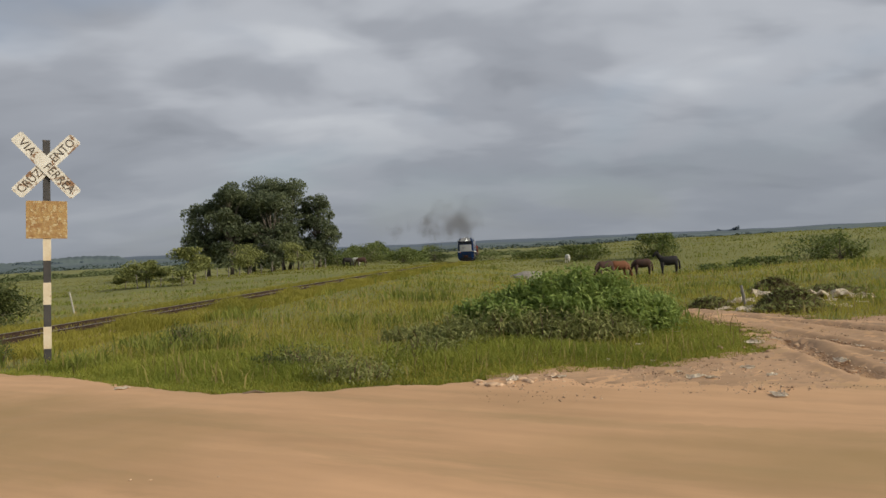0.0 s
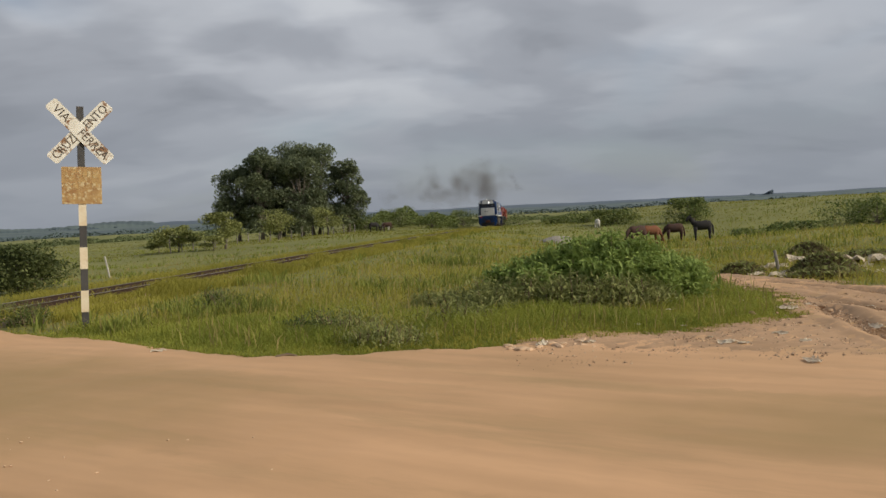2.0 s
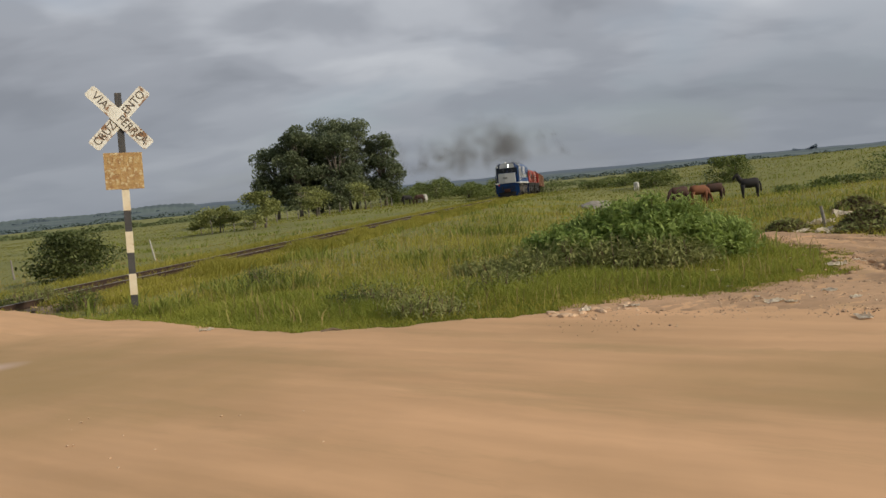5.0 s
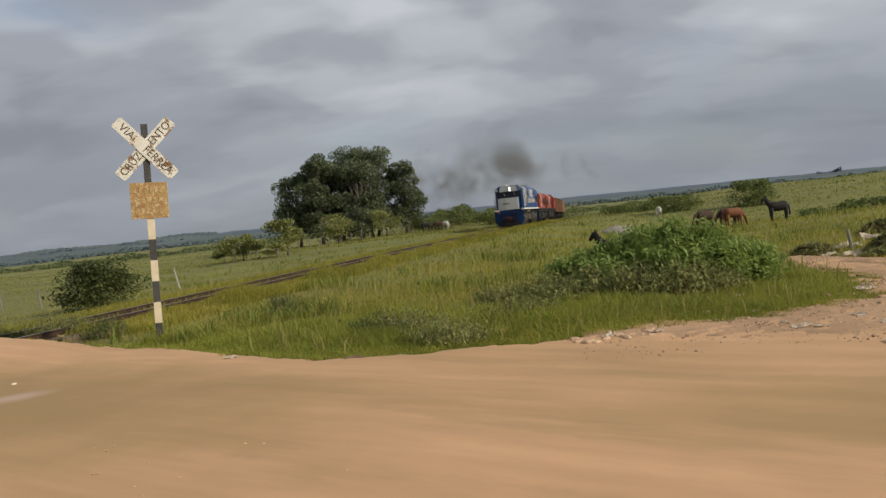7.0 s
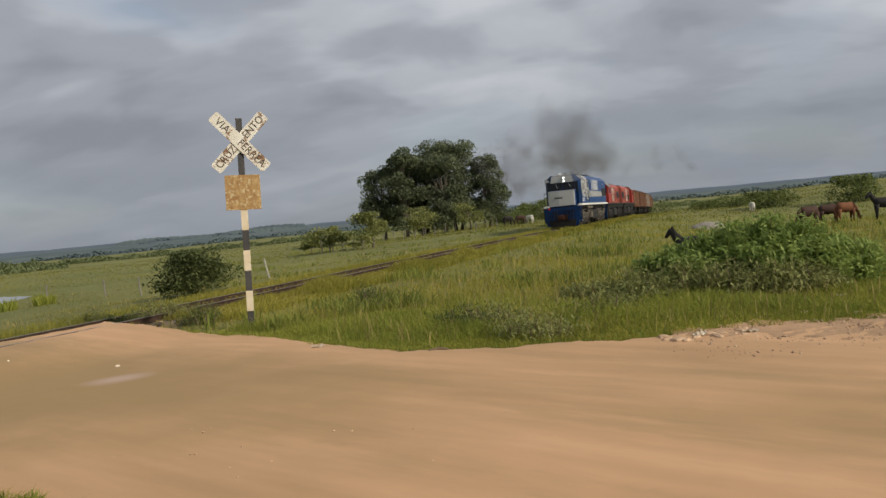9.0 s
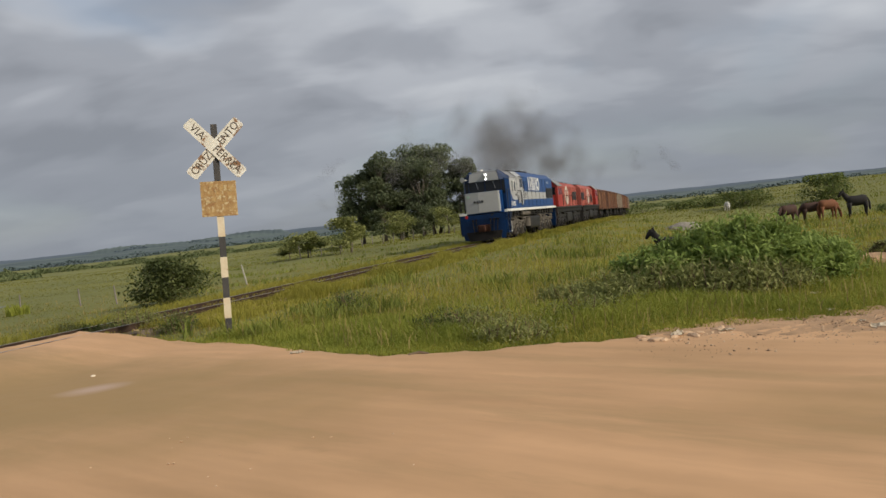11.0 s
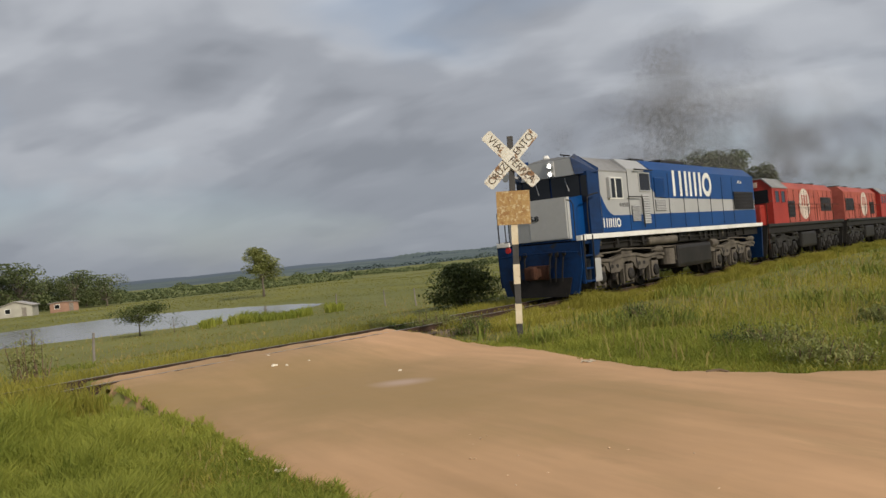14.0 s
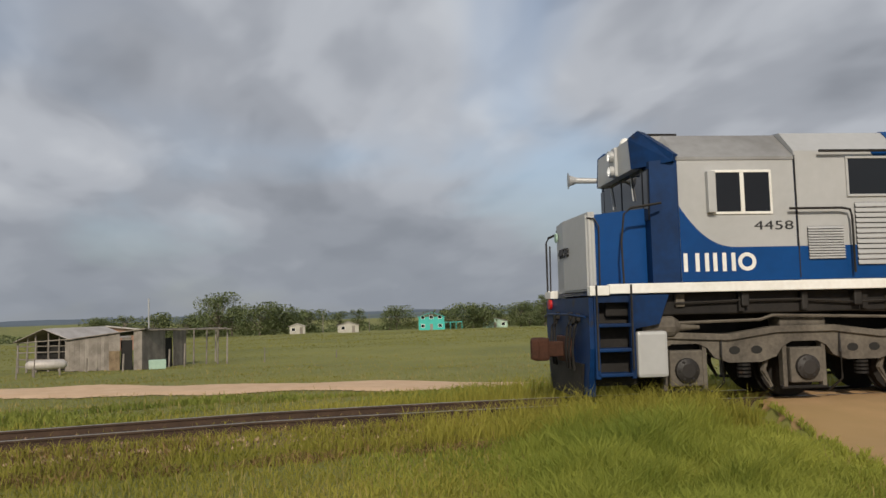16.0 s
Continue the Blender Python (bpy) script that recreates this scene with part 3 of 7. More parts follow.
def ridge(name, r, a0, a1, base, top, rough, material, label, seed, thick=120):
    """A far hill: a long mound with an uneven crest."""
    rng = random.Random(seed)
    n = 160
    bm = B()
    rows = []
    ph = [rng.uniform(0, 6.28) for _ in range(6)]
    for i in range(n + 1):
        a = radians(a0 + (a1 - a0) * i / n)
        end = min(1, i / 14, (n - i) / 14)
        h = base + (top - base) * (0.72 + 0.28 * math.sin(i * 0.045 + ph[0]) * math.sin(i * 0.021 + ph[1])) * end + rough * (math.sin(i * 0.61 + ph[2]) + math.sin(i * 1.37 + ph[3]) + rng.uniform(-1, 1)) * end
        row = []
        for dr, k in ((-thick, 0), (-thick * 0.5, 0.55), (-thick * 0.15, 0.9), (0, 1.0), (thick, 0)):
            row.append(bm.verts.new((-math.sin(a) * (r + dr), math.cos(a) * (r + dr), base - 4 + (h - base + 4) * k)))
        rows.append(row)
    for p, q in zip(rows, rows[1:]):
        for k in range(4):
            bm.faces.new((p[k], p[k + 1], q[k + 1], q[k]))
    tagged(part(name, bm, material, flat=False), label, "hills", kind="structure")


# the haze on these ridges is painted in their materials
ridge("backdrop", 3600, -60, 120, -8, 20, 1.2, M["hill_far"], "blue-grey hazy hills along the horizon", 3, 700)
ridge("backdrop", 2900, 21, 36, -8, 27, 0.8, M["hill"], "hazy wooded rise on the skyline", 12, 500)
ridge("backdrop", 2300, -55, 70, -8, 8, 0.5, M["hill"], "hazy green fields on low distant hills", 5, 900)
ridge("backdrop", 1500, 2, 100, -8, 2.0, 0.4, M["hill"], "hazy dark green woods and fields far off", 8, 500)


# ---------------------------------------------------------------- railway track
def sweep(bm, lat0, lat1, z0, z1, s0, s1, step):
    prev = None
    for s in np.arange(s0, s1 + 0.01, step):
        p, q = rail_point(s), rail_point(s + 0.3)
        d = (q - p).normalized()
        n = Vector((d.y, -d.x, 0)).normalized()
        ring = [bm.verts.new(p + n * a + Vector((0, 0, b))) for a, b in ((lat0, z0), (lat1, z0), (lat1, z1), (lat0, z1))]
        if prev:
            for k in range(4):
                bm.faces.new((prev[k], prev[(k + 1) % 4], ring[(k + 1) % 4], ring[k]))
        prev = ring


track = thing("railway_track", pose(0, 0, 0), "single metre-gauge railway track with rusty rails, half hidden in grass", "railway track", kind="structure")
bm = B()
prev = None
rng = random.Random(4)
for s in np.arange(-90, 260, 0.7):
    p, q = rail_point(s), rail_point(s + 0.3)
    d = (q - p).normalized()
    n = Vector((d.y, -d.x, 0)).normalized()
    cross = 5.0 < p.y < 14.6
    row = [bm.verts.new(p + n * a + Vector((0, 0, b + rng.uniform(-0.02, 0.02)))) for a, b in ((-2.1, -0.62), (-1.35, -0.17), (-0.5, -0.14), (0.5, -0.14), (1.35, -0.17), (2.1, -0.62))]
    if cross:
        for v in row:
            v.co.z -= 0.12
    if prev:
        for a, b in zip(range(5), range(1, 6)):
            bm.faces.new((prev[a], prev[b], row[b], row[a]))
    prev = row
part("ballast", bm, M["ballast"], track, "dirty brown ballast overgrown with weeds")
for lat in (-0.535, 0.535):
    bm = B()
    sweep(bm, lat - 0.06, lat + 0.06, -0.135, -0.118, -90, 240, 1.5)
    sweep(bm, lat - 0.009, lat + 0.009, -0.118, -0.03, -90, 240, 1.5)
    sweep(bm, lat - 0.032, lat + 0.032, -0.03, -0.004, -90, 240, 1.5)
    r = part("rail", bm, M["rail"], track, "rusty steel rail")
    bm = B()
    sweep(bm, lat - 0.028, lat + 0.028, -0.004, 0.0, -90, 240, 1.5)
    part("rail_head", bm, M["rail_top"], r, "polished running surface")

# ---------------------------------------------------------------- lettering


def text_mesh(bm, words, size, m, depth=0.004, fit=None):
    """Raised lettering in the built-in font, laid into bm by the matrix m; fit: its width."""
    cu = bpy.data.curves.new("words", "FONT")
    cu.body, cu.size, cu.extrude, cu.align_x, cu.align_y, cu.resolution_u = words, size, depth, "CENTER", "CENTER", 3
    ob = bpy.data.objects.new("words", cu)
    me = bpy.data.meshes.new_from_object(ob)
    co = np.empty(len(me.vertices) * 3, np.float32)
    me.vertices.foreach_get("co", co)
    w = co[0::3].max() - co[0::3].min()
    k = fit / w if fit else 1
    me.transform(m @ Matrix.Diagonal((k, 1, 1, 1)))
    bm.from_mesh(me)
    bpy.data.meshes.remove(me)
    bpy.data.objects.remove(ob)
    bpy.data.curves.remove(cu)


SIDE_L = Matrix(((-1, 0, 0, 0), (0, 0, 1, 0), (0, 1, 0, 0), (0, 0, 0, 1)))      # letters that read from the left side of a vehicle
FRONT = Matrix(((0, 0, 1, 0), (1, 0, 0, 0), (0, 1, 0, 0), (0, 0, 0, 1)))       # letters that read from its front


# ---------------------------------------------------------------- rolling stock
# a vehicle's own space: x ahead, y to its left, z up from the rail head; x = 0 at the front sill


def wheelset_mesh(r=0.48):
    bm = B()
    tube(bm, [(0, -0.62, 0), (0, 0.62, 0)], 0.08, 10)
    for sgn in (-1, 1):
        a, b = sorted((sgn * 0.46, sgn * 0.49))
        tube(bm, [(0, sgn * 0.455, 0), (0, sgn * 0.485, 0)], r + 0.03, 24)
        tube(bm, [(0, sgn * 0.485, 0), (0, sgn * 0.60, 0)], [r, r - 0.005], 24)
        tube(bm, [(0, sgn * 0.60, 0), (0, sgn * 0.605, 0)], [r * 0.78, r * 0.76], 24)
        for k in range(5):
            a = k * 2 * math.pi / 5
            bx(bm, math.cos(a) * r * 0.5 - 0.05, math.cos(a) * r * 0.5 + 0.05, sgn * 0.604 - 0.02, sgn * 0.604 + 0.02, math.sin(a) * r * 0.5 - 0.05, math.sin(a) * r * 0.5 + 0.05)
    return bm


def bogie(parent, cx, axles, half, steel, wheel_r=0.48, moving=None):
    """A three-axle or two-axle bogie under a vehicle, centred at cx."""
    g = new("bogie")
    g.parent, g.location = parent, (cx, 0, 0)
    g.empty_display_size = 0.2
    order = sorted(axles)
    for sgn in (-1, 1):
        y0 = sgn * 0.98
        side = lambda d0, d1: sorted((y0 + sgn * d0, y0 + sgn * d1))
        # cast frame: it arches over the axle boxes and bellies down between them
        top = [(-half, 0.98), (-half + 0.35, 1.06), (-half * 0.45, 1.00), (-0.45, 1.10), (0.45, 1.10), (half * 0.45, 1.00), (half - 0.35, 1.06), (half, 0.98)]
        under = [(half, 0.80)]
        for i in range(len(order) - 1, -1, -1):
            ax = order[i]
            under += [(ax + 0.44, 0.66 if i < len(order) - 1 else 0.82), (ax + 0.34, 0.80), (ax + 0.20, 0.87), (ax - 0.20, 0.87), (ax - 0.34, 0.80), (ax - 0.44, 0.66 if i else 0.82)]
            if i:
                c = (ax + order[i - 1]) / 2
                under += [(c + 0.25, 0.58), (c - 0.25, 0.58)]
        under += [(-half, 0.80)]
        bm = B()
        slab(bm, top + under, "y", *side(0, 0.14))
        fr = part("side_frame", bm, steel, g, "dusty grey cast bogie side frame")
        bm = B()
        slab(bm, top + [(p, q - 0.09) for p, q in reversed(top)], "y", *side(0.135, 0.19))
        part("top_flange", bm, steel, fr)
        for ax in order:
            bm = B()
            bx(bm, ax - 0.25, ax + 0.25, *side(0, 0.17), 0.26, 0.78, 0.03)
            box = part("axle_box", bm, steel, fr, "dusty square axle box")
            bm = B()
            tube(bm, [(ax, y0 + sgn * 0.16, 0.49), (ax, y0 + sgn * 0.22, 0.49), (ax, y0 + sgn * 0.25, 0.49)], [0.185, 0.175, 0.10], 18)
            for k in range(6):
                q = k * math.pi / 3
                tube(bm, [(ax + 0.135 * math.cos(q), y0 + sgn * 0.21, 0.49 + 0.135 * math.sin(q)), (ax + 0.135 * math.cos(q), y0 + sgn * 0.245, 0.49 + 0.135 * math.sin(q))], 0.02, 6)
            part("cover", bm, M["sooty"], box, "greasy round bearing cover")
            for d in (-0.335, 0.27):
                bm = B()
                bx(bm, ax + d, ax + d + 0.065, *side(-0.02, 0.11), 0.20, 0.84, 0.01)
                part("guide", bm, steel, fr)
            bm = B()
            bx(bm, ax - 0.36, ax + 0.36, *side(0.02, 0.10), 0.17, 0.215, 0.01)
            part("tie_bar", bm, M["black"], fr)
        for p, q in zip(order, order[1:]):
            c = (p + q) / 2
            # black ovals on the frame's face paint the shade of oval holes
            for d in (-0.17, 0.17):
                bm = B()
                n = 14
                slab(bm, [(c + d + 0.085 * math.cos(2 * math.pi * k / n), 0.76 + 0.06 * math.sin(2 * math.pi * k / n)) for k in range(n)], "y", *side(0.1415, 0.1465))
                part("hole", bm, M["dark"], fr)
            bm = B()
            for z in np.arange(0.36, 0.56, 0.055):
                tube(bm, [(c, y0 + sgn * 0.05, z), (c, y0 + sgn * 0.05, z + 0.032)], 0.10, 9)
            part("spring", bm, M["black"], fr, "blackened coil spring")
            bm = B()
            tube(bm, [(c - 0.40, y0 + sgn * 0.03, 0.72), (c - 0.33, y0 - sgn * 0.02, 0.45), (c - 0.46, y0 - sgn * 0.04, 0.20)], [0.035, 0.05, 0.03], 6)
            part("brake_hanger", bm, steel, fr)
            bm = B()
            tube(bm, [(c + 0.36, y0 + sgn * 0.12, 1.02), (c + 0.40, y0 + sgn * 0.20, 0.7), (c + 0.33, y0 + sgn * 0.10, 0.30), (c + 0.42, y0 - sgn * 0.1, 0.12)], 0.018, 6)
            part("sand_pipe", bm, M["sooty"], fr)
        for x0, x1, r in ((half - 0.12, half - 0.72, 0.165), (-half + 0.2, -half + 0.62, 0.12)):
            bm = B()
            d = 1 if x1 > x0 else -1
            tube(bm, [(x0, y0 + sgn * 0.13, 1.13), (x0 + d * 0.05, y0 + sgn * 0.13, 1.13), (x1 - d * 0.12, y0 + sgn * 0.13, 1.13), (x1, y0 + sgn * 0.13, 1.13), (x1 + d * 0.3, y0 + sgn * 0.13, 1.11)], [r * 0.8, r, r, r * 0.45, 0.03], 14)
            part("brake_cylinder", bm, steel, fr)
        bm = B()
        tube(bm, [(half - 0.6, y0 + sgn * 0.18, 1.18), (0.7, y0 + sgn * 0.2, 1.20), (0.5, y0 + sgn * 0.2, 1.26), (-half + 0.1, y0 + sgn * 0.16, 1.16)], 0.024, 6)
        part("brake_pipe", bm, steel, fr)
        bm = B()
        bx(bm, -0.36, 0.36, *side(-0.25, 0.12), 1.09, 1.22, 0.04)
        part("side_bearer", bm, steel, fr)
    bm = B()
    bx(bm, -half + 0.2, half - 0.2, -0.9, 0.9, 0.72, 1.0, 0.03)
    part("bolster", bm, M["black"], g)
    for ax in axles:
        w = part("wheelset", wheelset_mesh(wheel_r), M["black"], g, "steel wheels on their axle")
        w.location = (ax, 0, wheel_r)
        if moving is not None:
            moving.append(w)
    return g


def rail_bar(bm, pts, r=0.018):
    tube(bm, pts, r, 6)


def window(parent, x0, x1, z0, z1, y, sgn, framed=M["silver"], mullion=True, shut=True):
    """A framed side window set into the wall at y; sgn: which side it faces."""
    w = B()
    o, t = 0.02 * sgn, 0.035
    for a, b, c, d in ((x0, x1, z0, z0 + t), (x0, x1, z1 - t, z1), (x0, x0 + t, z0 + t, z1 - t), (x1 - t, x1, z0 + t, z1 - t)):
        bx(w, a, b, *sorted((y - o, y + o)), c, d, 0.005)
    if mullion:
        m = (x0 + x1) / 2
        bx(w, m - 0.03, m + 0.03, *sorted((y - o, y + o * 0.9)), z0 + t, z1 - t, 0.004)
    fr = part("window", w, framed, parent, "framed cab side window")
    p = B()
    bx(p, x0 + t, x1 - t, *sorted((y - 0.01 * sgn, y + 0.006 * sgn)), z0 + t, z1 - t)
    part("pane", p, M["pane"], fr, "dark glass")
    return fr


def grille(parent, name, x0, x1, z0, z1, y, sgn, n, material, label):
    """A louvred panel: a black sheet for the shade of a recess, and slats that lean outwards."""
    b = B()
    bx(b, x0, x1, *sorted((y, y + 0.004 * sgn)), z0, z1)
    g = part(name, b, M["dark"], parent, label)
    s = B()
    h = (z1 - z0) / n
    for k in range(n):
        z = z0 + k * h
        slab(s, [(y + 0.004 * sgn, z + h * 0.62), (y + 0.028 * sgn, z + h * 0.1), (y + 0.028 * sgn, z + h * 0.32), (y + 0.004 * sgn, z + h * 0.95)], "x", x0, x1)
    part("slat", s, material, g)
    return g


WHEELS = []


def blue_locomotive():
    loco = thing("locomotive", pose(0, 0, 0), "blue and silver diesel locomotive with white sill stripe, leading the train", "locomotive")
    W, C, R = 1.38, -1.25, -15.85         # half width, cab corner, rear sill
    # underframe
    bm = B()
    bx(bm, R + 0.1, -0.35, -1.2, 1.2, 1.30, 1.62, 0.02)
    bx(bm, R + 0.2, -0.6, -0.45, 0.45, 0.95, 1.35, 0.02)
    for x in np.arange(-2.5, R + 1, -0.95):
        bx(bm, x - 0.04, x + 0.04, -1.27, 1.27, 1.33, 1.60)
    part("underframe", bm, M["black"], loco, "grimy black underframe")
    bm = B()
    for sgn in (-1, 1):
        bx(bm, R, C + 0.9, *sorted((sgn * 1.30, sgn * 1.42)), 1.62, 1.76, 0.012)
        bx(bm, C + 0.9, -0.02, *sorted((sgn * 1.25, sgn * 1.41)), 1.60, 1.74, 0.012)
    bx(bm, R - 0.02, R + 0.06, -1.36, 1.36, 1.62, 1.76, 0.01)
    bx(bm, -0.06, 0.02, -1.38, -0.95, 1.60, 1.72, 0.01)
    part("sill_stripe", bm, M["white"], loco, "white sill stripe")
    # pilot
    bm = B()
    slab(bm, [(-1.36, 1.58), (1.36, 1.58), (1.36, 0.85), (1.18, 0.16), (-1.18, 0.16), (-1.36, 0.85)], "x", -0.12, 0.0)
    pl = part("pilot", bm, M["shaded_blue"], loco, "dirty blue front plate, darkened for shade")
    for sgn in (-1, 1):
        bm = B()
        bx(bm, -0.10, -1.15, *sorted((sgn * 1.27, sgn * 1.36)), 1.50, 1.60)
        part("bracket", bm, M["shaded_blue"], pl)
        for x0 in (-0.16, -0.78):
            bm = B()
            bx(bm, x0, x0 + 0.08, *sorted((sgn * 1.30, sgn * 1.40)), 0.42, 1.60, 0.01)
            part("step_upright", bm, M["shaded_blue"], pl)
        bm = B()
        slab(bm, [(-1.38, 1.60), (-0.78, 1.60), (-0.78, 1.12), (-1.22, 1.18)], "y", *sorted((sgn * 1.28, sgn * 1.37)))
        part("side_flap", bm, M["shaded_blue"], pl, "blue side plate behind the steps")
        for z in (0.45, 0.80, 1.15):
            bm = B()
            bx(bm, -0.72, -0.10, *sorted((sgn * 1.12, sgn * 1.40)), z, z + 0.05, 0.01)
            part("step", bm, M["shaded_blue"], pl)
    bm = B()
    slab(bm, [(-1.05, 0.62), (1.05, 0.62), (0.9, 0.10), (-0.9, 0.10)], "x", 0.004, 0.05)
    bx(bm, -0.9, -0.12, -1.1, 1.1, 0.30, 1.55)
    part("plough", bm, M["black"], pl, "scraped black plough plate")
    bm = B()
    bx(bm, 0.0, 0.42, -0.11, 0.11, 0.68, 0.92, 0.03)
    bx(bm, 0.36, 0.66, -0.17, 0.15, 0.62, 0.98, 0.05)
    bx(bm, 0.56, 0.72, 0.06, 0.20, 0.64, 0.96, 0.04)
    bx(bm, 0.0, 0.10, -0.35, 0.35, 0.60, 1.0, 0.03)
    part("coupler", bm, M["rust"], loco, "rusty knuckle coupler")
    for y, dz in ((-0.62, 0), (-0.42, 0.06), (0.42, 0.05), (0.62, 0), (0.85, 0.03)):
        bm = B()
        tube(bm, [(0.0, y, 1.25 + dz), (0.10, y, 1.15), (0.14, y * 0.95, 0.80), (0.10, y * 0.9, 0.52)], 0.024, 6)
        bx(bm, 0.0, 0.07, y - 0.05, y + 0.05, 1.2 + dz, 1.32 + dz, 0.01)
        part("brake_hose", bm, M["black"], pl)
    bm = B()
    rail_bar(bm, [(0.05, -1.3, 1.30), (0.16, -0.7, 1.34), (0.16, 0.7, 1.34), (0.05, 1.3, 1.30)], 0.02)
    part("uncoupling_rod", bm, M["shaded_blue"], pl)
    for sgn in (-1,):
        bm = B()
        tube(bm, [(0.0, sgn * 0.98, 1.50), (0.06, sgn * 0.98, 1.50)], 0.085, 14)
        part("marker_lamp", bm, M["redlamp"], loco, "red marker lamp")
    # nose: a blue box with a creased silver front
    bm = B()
    slab(bm, [(-0.25, 1.62), (-0.25, 2.72), (-1.21, 2.80), (-1.21, 1.62)], "y", -1.0, 1.0)
    part("nose", bm, M["blue"], loco, "short blue nose")
    bm = B()
    slab(bm, [(-0.30, 1.02), (-0.20, 1.02), (-0.13, 0.98), (-0.06, -0.25), (-0.16, -1.0), (-0.22, -1.03), (-0.30, -1.03)], "z", 1.68, 2.76)
    bmesh.ops.bevel(bm, geom=[e for e in bm.edges if e.calc_length() > 1.0], offset=0.03, segments=2, affect="EDGES")
    part("nose_front", bm, M["silver"], loco, "creased silver nose panel")
    bm = B()
    text_mesh(bm, "4458", 0.20, Matrix.Translation((-0.062, -0.22, 2.27)) @ FRONT, 0.02, 0.62)
    part("lettering", bm, M["ink"], loco, "black number")
    bm = B()
    tube(bm, [(-0.11, -0.80, 2.56), (-0.075, -0.80, 2.56)], 0.075, 14)
    part("badge", bm, M["mint"], loco, "small round green badge")
    # cab: walls up to the eaves, faceted front, cut roof
    def loop(half, x_f, y_f, x_s, z):
        x_s = x_s - 0.31
        return [(x_f, -y_f, z), (x_f, y_f, z), (x_s, half, z), (-3.35, half, z), (-3.35, -half, z), (x_s, -half, z)]

    def skin(bm, loops, cap):
        vs = [[bm.verts.new(p) for p in lp] for lp in loops]
        for a, b in zip(vs, vs[1:]):
            for k in range(6):
                bm.faces.new((a[k], a[(k + 1) % 6], b[(k + 1) % 6], b[k]))
        if cap:
            bm.faces.new(vs[-1]), bm.faces.new(vs[0][::-1])

    bm = B()
    skin(bm, [loop(W, C + 0.03, 1.2, C, 1.76), loop(W, C + 0.03, 1.2, C, 2.72), loop(W - 0.005, C + 0.02, 1.2, C - 0.01, 3.42)], True)
    cab = part("cab", bm, M["shaded_blue"], loco, "blue cab front, darkened for shade")
    bm = B()
    skin(bm, [loop(W + 0.02, C + 0.05, 0.86, C - 0.02, 3.40), loop(W + 0.02, C + 0.05, 0.86, C - 0.02, 3.44), loop(0.86, C + 0.02, 0.80, C - 0.02, 3.84), loop(0.3, C, 0.3, C - 0.04, 3.90)], True)
    part("roof", bm, M["roofgrey"], loco, "grey cab roof")
    bm = B()
    slab(bm, [(-0.90, 3.36), (0.90, 3.36), (0.80, 3.80), (-0.80, 3.80)], "x", C + 0.02, -1.03)
    part("brow", bm, M["silver"], cab, "silver brow above the windscreen")
    for sgn in (-1, 1):
        bm = B()
        v = [bm.verts.new(p) for p in ((-1.02, sgn * 0.91, 3.36), (C - 0.25, sgn * 1.42, 3.38), (C - 0.27, sgn * 1.43, 3.48), (-1.19, sgn * 0.88, 3.91), (-1.02, sgn * 0.81, 3.81))]
        bm.faces.new(v)
        w2 = [bm.verts.new(q.co + Vector((-0.15, -sgn * 0.12, 0))) for q in v]
        bm.faces.new(w2[::-1])
        for k in range(5):
            bm.faces.new((v[k], w2[k], w2[(k + 1) % 5], v[(k + 1) % 5]))
        part("corner_panel", bm, M["shaded_blue"], cab, "blue roof corner, darkened for shade")
    for y0, y1 in ((-0.95, -0.03), (0.03, 0.95)):
        bm = B()
        bx(bm, C + 0.02, C + 0.055, y0, y1, 2.74, 3.36, 0.01)
        part("windscreen", bm, M["pane"], cab, "dark windscreen")
    bm = B()
    rail_bar(bm, [(-1.17, 0.5, 3.30), (-1.16, 0.62, 2.95)], 0.012)
    part("wiper", bm, M["silver"], cab)
    bm = B()
    rail_bar(bm, [(-1.17, -0.5, 3.30), (-1.16, -0.4, 2.95)], 0.012)
    part("wiper", bm, M["silver"], cab)
    for sgn in (-1, 1):
        bm = B()
        bx(bm, C + 0.02, C + 0.05, *sorted((sgn * 0.99, sgn * 1.18)), 2.62, 3.32, 0.01)
        part("corner_window", bm, M["pane"], cab, "dark narrow corner window")
    # lamps on the brow
    bm = B()
    bx(bm, -1.04, -0.97, 0.05, 0.27, 3.36, 3.80, 0.03)
    hl = part("headlight", bm, M["silver"], loco, "twin headlight housing")
    for z in (3.45, 3.67):
        bm = B()
        tube(bm, [(-0.98, 0.16, z), (-0.955, 0.16, z), (-0.945, 0.16, z)], [0.058, 0.054, 0.04], 16)
        part("lens", bm, M["headlight"], hl, "lit headlight lens")
        bm = B()
        for q in range(16):
            a0, a1 = math.pi * q / 8, math.pi * (q + 1) / 8
            slab(bm, [(0.16 + r * math.cos(a), z + r * math.sin(a)) for a, r in ((a0, 0.066), (a1, 0.066), (a1, 0.085), (a0, 0.085))], "x", -0.98, -0.885)
        part("bezel", bm, M["silver"], hl, "silver ring round the lens")
    bm = B()
    tube(bm, [(-1.35, -0.15, 3.86), (-1.35, -0.15, 3.93), (-1.35, -0.15, 4.0)], [0.10, 0.11, 0.07], 12)
    part("beacon", bm, M["white"], loco, "pale roof beacon")
    bm = B()
    rail_bar(bm, [(-1.5, 0.25, 3.98), (-2.05, 0.25, 3.98)], 0.02)
    rail_bar(bm, [(-1.7, 0.25, 3.85), (-1.7, 0.25, 3.98)], 0.02)
    part("antenna", bm, M["black"], loco)
    bm = B()
